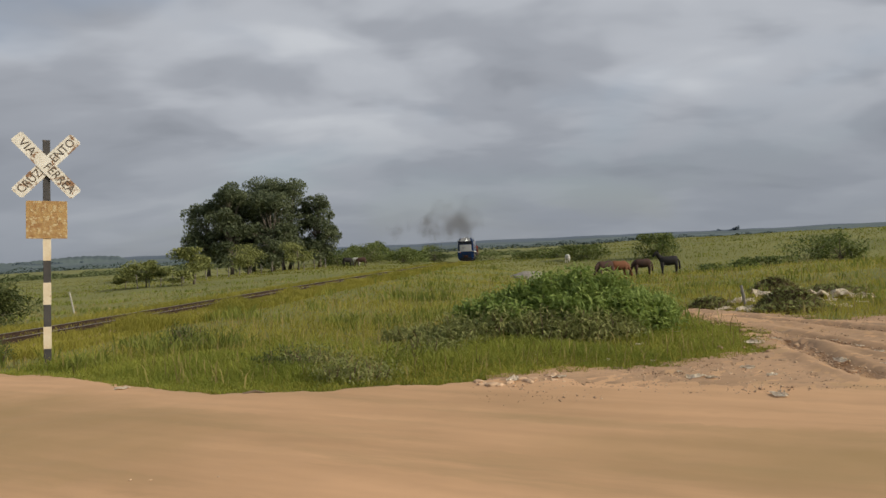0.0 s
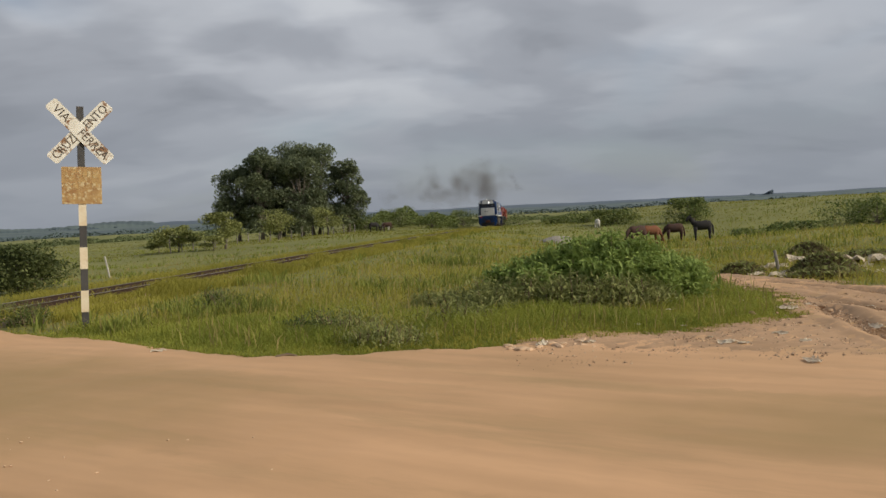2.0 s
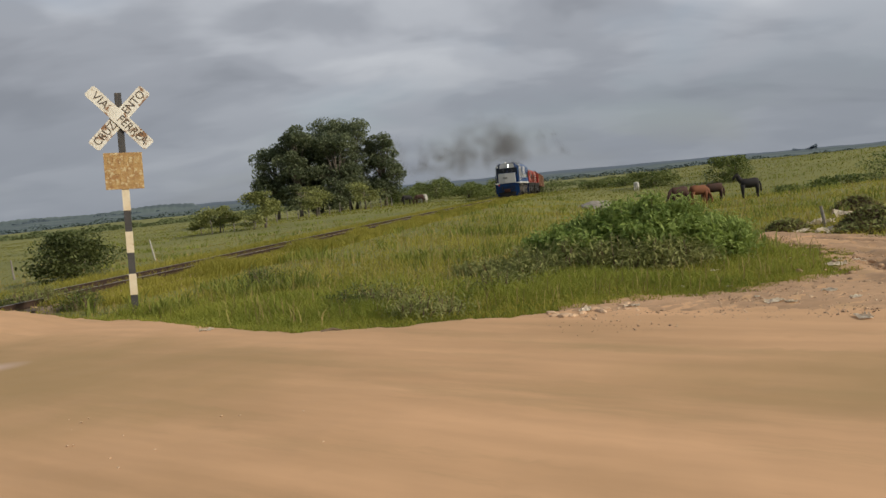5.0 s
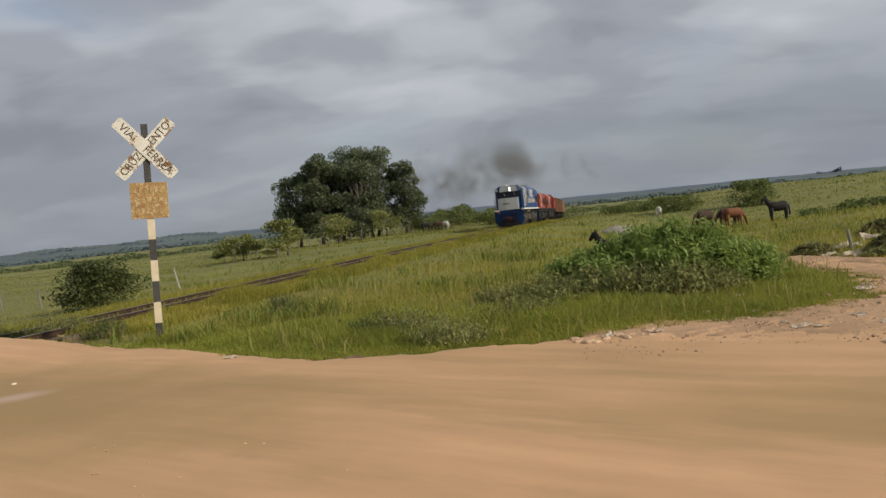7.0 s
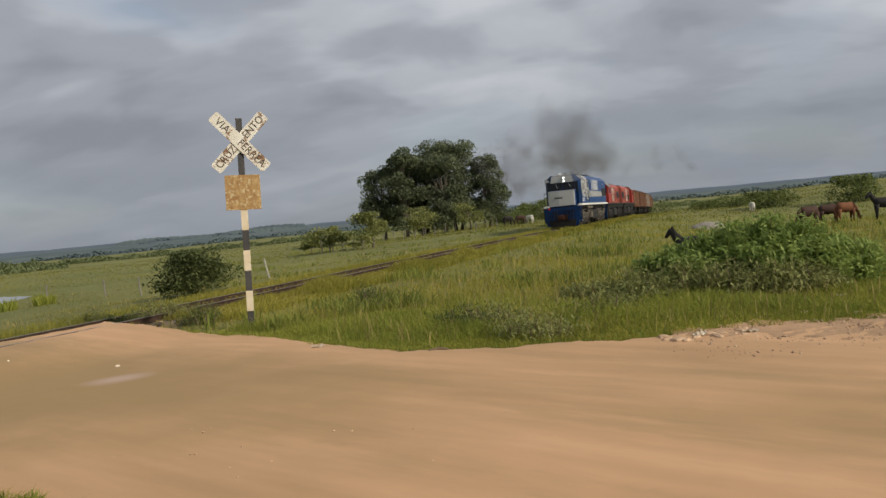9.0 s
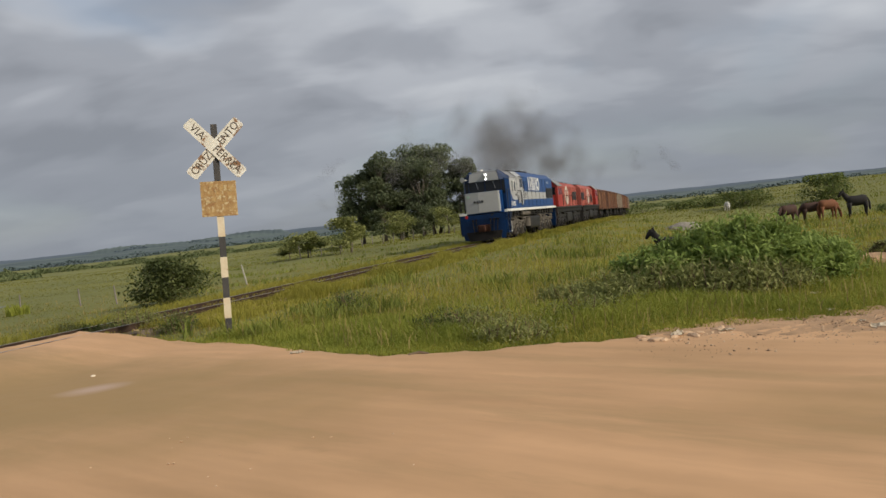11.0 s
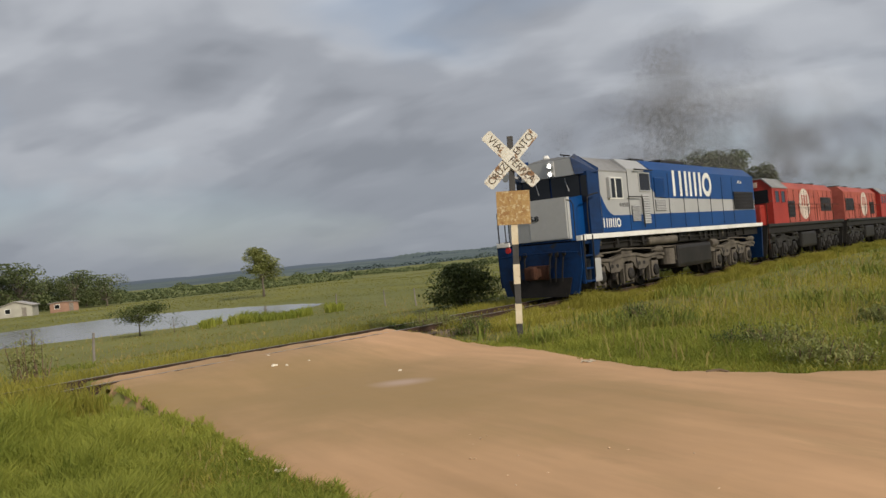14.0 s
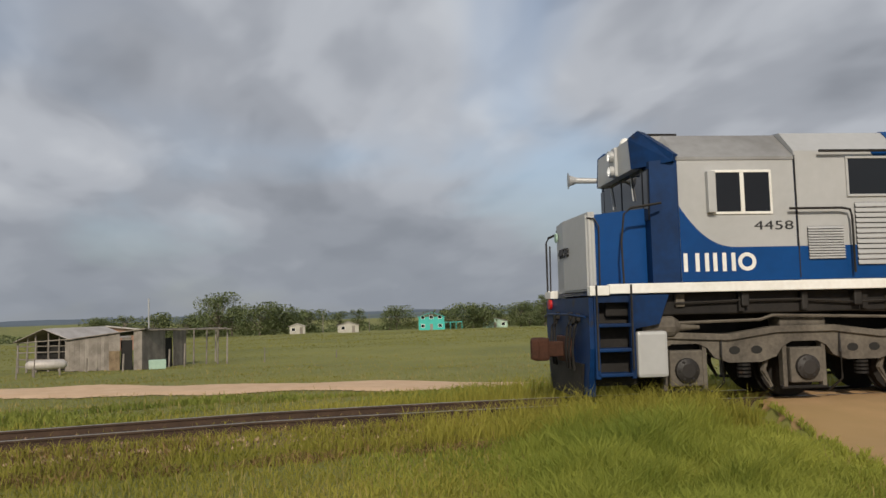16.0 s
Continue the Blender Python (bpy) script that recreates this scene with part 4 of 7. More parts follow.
    tube(bm, [(-1.15, -1.05, 3.50), (-0.66, -1.12, 3.52), (-0.52, -1.14, 3.52), (-0.49, -1.145, 3.52)], [0.04, 0.05, 0.09, 0.14], 14)
    part("horn", bm, M["silver"], loco, "grey trumpet horn")
    # silver cab sides and long hood
    for sgn in (-1, 1):
        bm = B()
        bx(bm, -3.34, C - 0.33, *sorted((sgn * (W - 0.002), sgn * (W + 0.006))), 1.77, 3.40)
        part("cab_side", bm, M["silver"], loco, "silver cab side")
    bm = B()
    slab(bm, [(-W, 1.76), (-W, 3.52), (-1.0, 3.84), (-0.4, 3.90), (0.4, 3.90), (1.0, 3.84), (W, 3.52), (W, 1.76)], "x", R + 0.75, -3.36)
    hood = part("hood", bm, M["silver"], loco, "long silver engine hood")
    bm = B()
    slab(bm, [(-W - 0.008, 3.50), (-W - 0.008, 3.54), (-1.01, 3.855), (-0.4, 3.912), (0.4, 3.912), (1.01, 3.855), (W + 0.008, 3.54), (W + 0.008, 3.50)], "x", R + 0.74, -5.0)
    part("hood_top", bm, M["blue"], hood, "blue hood roof")
    for sgn in (-1, 1):
        y = sgn * (W + 0.007)
        bm = B()     # upper blue field with its slanted leading edge
        slab(bm, [(-4.55, 3.52), (-4.7, 3.28), (-5.1, 2.92), (-5.7, 2.70), (R + 0.74, 2.66), (R + 0.74, 3.52)], "y", *sorted((y, y + 0.005 * sgn)))
        part("blue_field", bm, M["blue"], hood, "blue upper field")
        bm = B()     # lower blue band that sweeps up towards the cab corner
        up = [(C - 0.33 - 0.85 * k / 10, 2.22 + 0.56 * (1 - k / 10) ** 2.3) for k in range(11)]
        slab(bm, [(C - 0.33, 1.77)] + up + [(-3.4, 2.22), (R + 0.74, 2.28), (R + 0.74, 1.77)], "y", *sorted((y, y + 0.005 * sgn)))
        part("blue_band", bm, M["blue"], hood, "blue lower band")
        # emblem: plain white blocks and a ring in the upper field, and small ones low on the cab
        for bx0, size, z in ((-6.75, 0.80, 2.76), (C - 0.36, 0.245, 1.90)):
            bm = B()
            s, yy = size, sorted((y + 0.006 * sgn, y + 0.012 * sgn))
            if sgn > 0:
                for p0, tall in ((0.0, 1.0), (0.72, 1.0), (1.30, 1.0), (1.80, 1.0), (2.36, 1.0), (2.92, 1.0)):
                    bx(bm, bx0 - s * (p0 + 0.24), bx0 - s * p0, *yy, z, z + s * tall)
                n, cx, cz = 22, bx0 - s * 3.88, z + s * 0.5
                for q in range(n):
                    a0, a1 = 2 * math.pi * q / n, 2 * math.pi * (q + 1) / n
                    slab(bm, [(cx + math.cos(a) * r * 1.12, cz + math.sin(a) * r) for a, r in ((a0, s * 0.5), (a1, s * 0.5), (a1, s * 0.29), (a0, s * 0.29))], "y", *yy)
            else:
                bx(bm, bx0 - s * 3.0, bx0, *yy, z, z + s)
            part("emblem", bm, M["white"], hood, "white painted emblem shapes")
        bm = B()
        text_mesh(bm, "4458", 0.17, Matrix.Translation((C - 1.75, y + 0.002 * sgn, 2.50)) @ SIDE_L if sgn > 0 else Matrix.Translation((C - 1.75, y, 2.56)) @ Matrix.Rotation(math.pi, 4, "Z") @ SIDE_L, fit=0.60)
        part("lettering", bm, M["ink"], hood, "black number")
        bm = B()
        text_mesh(bm, "4458", 0.15, Matrix.Translation((-13.4, y + 0.008 * sgn, 3.30)) @ SIDE_L if sgn > 0 else Matrix.Translation((-13.4, y, 3.30)) @ Matrix.Rotation(math.pi, 4, "Z") @ SIDE_L, fit=0.5)
        part("lettering", bm, M["white"], hood, "white number")
        window(cab, C - 1.74, C - 0.84, 2.66, 3.26, y, sgn, M["white"])
        bm = B()
        bx(bm, C - 0.86, C - 0.74, *sorted((y, y + 0.10 * sgn)), 2.68, 3.24, 0.01)
        part("window_deflector", bm, M["silver"], cab)
        window(hood, -4.95, -4.15, 2.88, 3.44, y, sgn, mullion=False)
        grille(hood, "louvre", -4.05, -3.5, 2.04, 2.48, y + 0.012 * sgn, sgn, 12, M["silver"], "louvred door")
        grille(hood, "louvre", -4.78, -4.25, 1.95, 2.80, y + 0.012 * sgn, sgn, 12, M["silver"], "louvred door")
        grille(hood, "louvre", -6.05, -5.25, 2.32, 2.66, y + 0.008 * sgn, sgn, 7, M["silver"], "louvred door")
        grille(hood, "louvre", -6.05, -5.25, 2.72, 3.32, y + 0.008 * sgn, sgn, 10, M["blue"], "blue louvred door")
        grille(hood, "radiator_grille", -14.95, -12.6, 2.30, 2.95, y + 0.008 * sgn, sgn, 12, M["sooty"], "dark radiator intake")
        for xq in (-3.36, -5.1, -6.35, -7.6, -8.85, -10.1, -11.35, -12.5):
            bm = B()
            bx(bm, xq - 0.007, xq + 0.007, *sorted((y, y + 0.014 * sgn)), 1.80, 3.46)
            part("door_seam", bm, M["sooty"], hood, "thin dark door seam")
        g = sgn * (W + 0.10)
        bm = B()
        rail_bar(bm, [(-4.15, g, 1.85), (-4.15, g, 2.60), (-4.12, g, 2.70), (-4.0, g, 2.72), (-3.2, g, 2.72)])
        part("handrail", bm, M["sooty"], loco, "thin dark handrail")
        bm = B()
        rail_bar(bm, [(-0.62, sgn * 1.40, 1.66), (-0.60, sgn * 1.40, 2.3), (-0.66, sgn * 1.40, 2.68), (-0.78, sgn * 1.41, 2.76), (C - 0.05, sgn * 1.44, 2.82)])
        part("handrail", bm, M["sooty"], loco, "thin dark handrail")
        bm = B()
        rail_bar(bm, [(-0.30, sgn * 1.10, 1.66), (-0.32, sgn * 1.10, 2.55), (-0.26, sgn * 1.06, 2.66), (-0.15, sgn * 0.98, 2.68)], 0.014)
        part("handrail", bm, M["sooty"], loco, "thin dark handrail")
        bm = B()
        rail_bar(bm, [(-0.12, sgn * 1.42, 0.55), (-0.12, sgn * 1.44, 1.75)])
        part("handrail", bm, M["sooty"], loco, "thin dark handrail")
        bm = B()
        rail_bar(bm, [(-0.72, sgn * 1.42, 0.55), (-0.72, sgn * 1.44, 1.75)])
        part("handrail", bm, M["sooty"], loco, "thin dark handrail")
        bm = B()
        rail_bar(bm, [(-3.7, g, 3.50), (-5.0, g, 3.50)], 0.02)
        part("handrail", bm, M["sooty"], loco, "thin dark handrail")
    bm = B()
    rail_bar(bm, [(-0.02, -1.30, 1.70), (-0.02, -1.30, 2.52), (-0.06, -1.26, 2.60), (-0.12, -1.0, 2.62)], 0.02)
    rail_bar(bm, [(-0.02, -1.06, 1.70), (-0.03, -1.06, 2.45)], 0.016)
    part("handrail", bm, M["sooty"], loco, "thin dark handrail")
    rr = random.Random(44)
    for sgn in (-1, 1):
        for k in range(16):
            xq = -1.7 - k * 0.82 + rr.uniform(-0.2, 0.2)
            bm = B()
            wd, ht = rr.uniform(0.06, 0.2), rr.uniform(0.08, 0.26)
            bx(bm, xq, xq + wd, *sorted((sgn * 1.12, sgn * rr.uniform(1.22, 1.33))), 1.58 - ht, 1.60, 0.02)
            part("valve_box", bm, M["sooty"] if k % 4 else M["steel"], loco)
        for z, yy, r in ((1.30, 1.16, 0.022), (1.46, 1.27, 0.016)):
            bm = B()
            tube(bm, [(-1.5 - 0.9 * k, sgn * yy, z + rr.uniform(-0.04, 0.04)) for k in range(14)], r, 6)
            part("air_pipe", bm, M["sooty"], loco)
    # rear, roof and tank gear
    bm = B()
    slab(bm, [(-1.36, 1.58), (1.36, 1.58), (1.30, 0.3), (-1.30, 0.3)], "x", R - 0.06, R + 0.04)
    part("rear_plate", bm, M["shaded_blue"], loco, "dark blue rear plate")
    for dims in ((-9.3, -7.2, -0.85, 0.85, 3.86, 4.0), (-7.0, -6.0, -0.35, 0.35, 3.88, 4.06)):
        bm = B()
        bx(bm, *dims, 0.04)
        part("roof_hatch", bm, M["sooty"], loco, "sooty roof hatch")
    for xq in (-11.6, -13.2):
        bm = B()
        tube(bm, [(xq, 0, 3.88), (xq, 0, 3.98)], 0.62, 20)
        part("fan_housing", bm, M["sooty"], loco, "sooty round fan housing")
    bm = B()
    bx(bm, -10.1, -6.95, -1.28, 1.28, 0.42, 1.22, 0.14)
    part("fuel_tank", bm, M["sooty"], loco, "oily dark fuel tank")
    for sgn in (-1, 1):
        bm = B()
        tube(bm, [(-4.75, sgn * 1.20, 1.42), (-4.8, sgn * 1.20, 1.42), (-6.9, sgn * 1.20, 1.42), (-6.95, sgn * 1.20, 1.42)], [0.10, 0.14, 0.14, 0.10], 14)
        part("air_reservoir", bm, M["steel"], loco, "long dusty grey air tank")
        bm = B()
        tube(bm, [(-6.35, sgn * 1.12, 0.60), (-6.35, sgn * 1.12, 1.12)], [0.27, 0.27], 16)
        tube(bm, [(-5.9, sgn * 1.2, 1.20), (-6.2, sgn * 1.25, 1.18), (-6.8, sgn * 1.25, 1.18), (-6.9, sgn * 1.22, 0.7)], 0.03, 8)
        part("air_filter", bm, M["steel"], loco, "dusty upright filter with its pipe")
        bm = B()
        bx(bm, -1.34, -0.82, *sorted((sgn * 1.05, sgn * 1.36)), 0.42, 1.08, 0.05)
        part("sand_box", bm, M["silver"], loco, "pale grey sand box beside the steps")
    for ob in loco.children_recursive:          # the upper body stands a little taller
        for v in ob.data.vertices:
            if v.co.x > C + 0.06:
                v.co.x = C + (v.co.x - C) * 0.84
            if v.co.z > 1.76:
                v.co.z = 1.76 + (v.co.z - 1.76) * 1.085
    bogie(loco, C - 2.26, (-1.83, 0.0, 1.83), 2.62, M["steel"], moving=WHEELS)
    bogie(loco, C - 11.55, (-1.72, 0.0, 1.72), 2.55, M["steel"], moving=WHEELS)
    return loco


def red_locomotive(cab_first):
    """The faded red engines: a cab at one end, a long hood with a pale round emblem."""
    loco = thing("locomotive", pose(0, 0, 0), "faded red diesel locomotive with pale round emblem, behind the leader" if cab_first
                 else "sun-bleached red diesel locomotive running cab last before the wagons", "locomotive", "trailing engines")
    L, W = 14.2, 1.32
    m = (lambda x: -x) if cab_first else (lambda x: x - L)

    def xs(a, b):
        return sorted((m(a), m(b)))
    bm = B()
    bx(bm, -L, 0, -1.25, 1.25, 1.25, 1.62, 0.02)
    part("underframe", bm, M["black"], loco, "grimy black underframe")
    bm = B()
    for sgn in (-1, 1):
        bx(bm, -L + 0.02, -0.02, *sorted((sgn * 1.27, sgn * 1.36)), 1.55, 1.68, 0.01)
    part("sill", bm, M["sooty"], loco)
    for e in (0, -L):
        bm = B()
        slab(bm, [(-1.3, 1.56), (1.3, 1.56), (1.15, 0.3), (-1.15, 0.3)], "x", e - 0.06, e + 0.02)
        part("end_plate", bm, M["sooty"], loco)
    bm = B()
    slab(bm, [(-W, 1.64), (-W, 3.32), (-0.9, 3.74), (0.9, 3.74), (W, 3.32), (W, 1.64)], "x", *xs(1.0, 3.3))
    cab = part("cab", bm, M["red"], loco, "red cab")
    bm = B()
    slab(bm, [(-W - 0.03, 3.32), (-0.92, 3.77), (0.92, 3.77), (W + 0.03, 3.32), (W + 0.03, 3.28), (0.9, 3.72), (-0.9, 3.72), (-W - 0.03, 3.28)], "x", *xs(0.95, 3.34))
    part("roof", bm, M["roofgrey"], cab, "dull cab roof")
    bm = B()
    bx(bm, *xs(0.35, 1.02), -0.95, 0.95, 1.64, 2.55, 0.05)
    part("nose", bm, M["red"], loco)
    f = m(0.985)
    for y0, y1 in ((-1.15, -0.5), (-0.42, 0.42), (0.5, 1.15)):
        bm = B()
        bx(bm, *sorted((f - 0.01, f + 0.012)), y0, y1, 2.62, 3.22, 0.004)
        part("windscreen", bm, M["pane"], cab, "dark windscreen")
    bm = B()
    bx(bm, *sorted((f - 0.01, f + 0.03)), -0.7, 0.7, 3.36, 3.60, 0.01)
    part("number_board", bm, M["logo"], cab)
    hood_w = 1.02
    bm = B()
    slab(bm, [(-hood_w, 1.64), (-hood_w, 3.35), (-0.7, 3.68), (0.7, 3.68), (hood_w, 3.35), (hood_w, 1.64)], "x", *xs(3.3, 13.3))
    hood = part("hood", bm, M["pink"], loco, "bleached red engine hood")
    for sgn in (-1, 1):
        y, yc = sgn * (hood_w + 0.002), sgn * (W + 0.002)
        bm = B()
        n = 28
        cx, cz = m(7.4), 2.60
        slab(bm, [(cx + 1.0 * math.cos(2 * math.pi * k / n), cz + 0.78 * math.sin(2 * math.pi * k / n)) for k in range(n)], "y", *sorted((y, y + 0.006 * sgn)))
        em = part("emblem", bm, M["logo"], hood, "pale round emblem, worn")
        bm = B()
        for k in (-0.42, 0.0, 0.42):
            bx(bm, cx + k - 0.10, cx + k + 0.10, *sorted((y + 0.006 * sgn, y + 0.012 * sgn)), 2.5, 3.05)
        part("emblem_bar", bm, M["pink"], em)
        grille(hood, "radiator_grille", *xs(4.1, 5.6), 1.95, 2.75, y, sgn, 12, M["sooty"], "dark open grille")
        grille(hood, "radiator_grille", *xs(10.6, 12.9), 2.2, 2.95, y, sgn, 12, M["sooty"], "dark radiator grille")
        for q in np.arange(3.6, 13.2, 0.95):
            bm = B()
            x = m(q)
            bx(bm, x - 0.008, x + 0.008, *sorted((y, y + 0.012 * sgn)), 1.7, 3.3)
            part("door_seam", bm, M["rust"], hood, "thin rusty door seam")
        window(cab, *xs(1.35, 2.0), 2.60, 3.18, yc, sgn, M["red"], False)
        window(cab, *xs(2.3, 2.95), 2.60, 3.18, yc, sgn, M["red"], False)
        bm = B()
        g = sgn * 1.30
        rail_bar(bm, [(m(3.5), g, 2.55), (m(13.6), g, 2.55)], 0.018)
        for q in np.arange(3.5, 13.7, 1.7):
            rail_bar(bm, [(m(q), g, 1.66), (m(q), g, 2.55)], 0.016)
        rail_bar(bm, [(m(0.05), g, 0.6), (m(0.08), g, 2.6), (m(0.9), g, 2.7)], 0.02)
        part("handrail", bm, M["rust"], loco, "thin handrail along the walkway")
    bm = B()
    for q in (5.2, 9.5, 11.6):
        tube(bm, [(m(q), 0, 3.66), (m(q), 0, 3.80)], 0.5, 18)
    part("roof_gear", bm, M["sooty"], loco, "sooty fan housings")
    bm = B()
    bx(bm, -8.5, -5.7, -1.2, 1.2, 0.42, 1.2, 0.12)
    part("fuel_tank", bm, M["sooty"], loco, "oily dark fuel tank")
    for e, d in ((0.0, 1), (-L, -1)):
        bm = B()
        bx(bm, *sorted((e, e + d * 0.6)), -0.13, 0.13, 0.66, 0.94, 0.03)
        part("coupler", bm, M["rust"], loco)
    bogie(loco, -2.9, (-1.6, 0.0, 1.6), 2.35, M["sooty"])
    bogie(loco, -L + 2.9, (-1.6, 0.0, 1.6), 2.35, M["sooty"])
    return loco


def wagon(paint, label):
    """A high-sided bulk wagon with upright ribs."""
    wg = thing("wagon", pose(0, 0, 0), label, "freight wagon", "wagons behind the engines")
    L, W, H = 12.4, 1.35, 3.45
    bm = B()
    slab(bm, [(-W, 1.15), (-W, H - 0.15), (-W + 0.25, H), (W - 0.25, H), (W, H - 0.15), (W, 1.15)], "x", -L, 0)
    body = part("body", bm, paint, wg)
    for sgn in (-1, 1):
        for k in range(11):
            bm = B()
            x = -0.35 - k * (L - 0.7) / 10
            slab(bm, [(x - 0.06, 1.12), (x + 0.06, 1.12), (x + 0.05, H - 0.12), (x - 0.05, H - 0.12)], "y", *sorted((sgn * W, sgn * (W + 0.10))))
            part("rib", bm, paint, body)
        bm = B()
        bx(bm, -L, 0, *sorted((sgn * W, sgn * (W + 0.07))), H - 0.28, H - 0.15, 0.01)
        bx(bm, -L, 0, *sorted((sgn * W, sgn * (W + 0.07))), 1.08, 1.24, 0.01)
        part("rail_edge", bm, M["rust"], body)
    bm = B()
    for k in range(4):
        x = -1.7 - k * 3.0
        bx(bm, x - 0.8, x + 0.8, -0.55, 0.55, H, H + 0.10, 0.03)
    part("hatch", bm, M["rust"], wg, "roof hatches")
    bm = B()
    slab(bm, [(-L + 3.2, 1.15), (-3.2, 1.15), (-4.3, 0.5), (-L + 4.3, 0.5)], "y", -0.8, 0.8)
    bx(bm, -L - 0.4, 0.4, -0.2, 0.2, 0.75, 1.15)
    part("underframe", bm, M["black"], wg)
    bogie(wg, -2.0, (-0.85, 0.85), 1.35, M["sooty"], 0.42)
    bogie(wg, -L + 2.0, (-0.85, 0.85), 1.35, M["sooty"], 0.42)
    return wg


lead = blue_locomotive()
red_a = red_locomotive(True)
red_b = red_locomotive(False)
wag_a = wagon(M["wagon"], "rusty brown high-sided freight wagon with orange streaks")
wag_b = wagon(M["wagon2"], "bleached grey-brown high-sided freight wagon with rust patches")
# vehicle, how far its front sill runs behind the lead engine's cab corner, bogie centres behind its sill
TRAIN = [(lead, -1.25, 3.51, 12.8), (red_a, 15.6, 2.9, 11.3), (red_b, 30.9, 2.9, 11.3)]
for k in range(8):
    src = wag_a if k % 3 != 2 else wag_b
    w = src if k in (0, 2) else copy_thing(src, pose(0, 0, 0))
    TRAIN.append((w, 46.3 + 13.5 * k, 2.0, 10.4))


def train_front(t):
    """Where the lead engine's cab corner is along the track."""
    return 137.67 - 8.3834 * t + 0.0364 * (t - 8) ** 2


def vehicle_pose(t, back, b0, b1):
    s = train_front(t) + back
    p, q = rail_point(s + b0), rail_point(s + b1)
    d = (p - q).normalized()
    side = Vector((0, 0, 1)).cross(d).normalized()
    m = Matrix((d, side, d.cross(side))).transposed().to_4x4()
    m.translation = p + d * b0
    return m


def key_train():
    times = [k * 0.5 for k in range(33)]
    for ob, back, b0, b1 in TRAIN:
        walk(ob, [(t, vehicle_pose(t, back, b0, b1)) for t in times])
    steps = [k * 0.08 for k in range(201)]
    for w in WHEELS:
        base = Matrix.Translation(w.location)
        walk(w, [(t, base @ Matrix.Rotation((train_front(0) - train_front(t)) / 0.48, 4, "Y")) for t in steps])

# ---------------------------------------------------------------- foliage helpers


def polar(az, d):
    """A spot d metres from the standing point, az degrees to the left of north."""
    return -d * math.sin(radians(az)), d * math.cos(radians(az))


def leaf_quads(rng, centres, length, width, droop=0.0, upright=0.0):
    """Pointed, folded leaves as two faces each; arrays of vertices and faces."""
    n = len(centres)
    a, tilt = rng.uniform(0, 2 * math.pi, n), rng.uniform(-0.9, 0.9, n) - droop
    if upright:
        tilt = tilt * (1 - upright) + upright * 1.0
    d = np.stack([np.cos(a) * np.cos(tilt), np.sin(a) * np.cos(tilt), np.sin(tilt)], 1)
    side = np.stack([-np.sin(a), np.cos(a), rng.uniform(-0.8, 0.8, n)], 1)
    side /= np.linalg.norm(side, axis=1)[:, None]
    L = (length * rng.uniform(0.6, 1.4, n))[:, None]
    W = (width * rng.uniform(0.6, 1.4, n))[:, None]
    up = np.cross(d, side)
    v = np.stack([centres - d * L * 0.5, centres + side * W * 0.5 + up * W * 0.12, centres + d * L * 0.5 - np.array([0, 0, 1]) * L * 0.12, centres - side * W * 0.5 + up * W * 0.12], 1).reshape(-1, 3)
    i = np.arange(n)[:, None] * 4
    return v, [np.concatenate([i + np.array([0, 1, 2]), i + np.array([0, 2, 3])])]


def leaves(name, rng, centres, length, width, material, parent=None, droop=0.0, label="", upright=0.0):
    v, f = leaf_quads(rng, np.asarray(centres, float), length, width, droop, upright)
    ob = new(name, array_mesh(name, v, f, material))
    ob.parent = parent
    if label:
        ob["label"] = label
    return ob


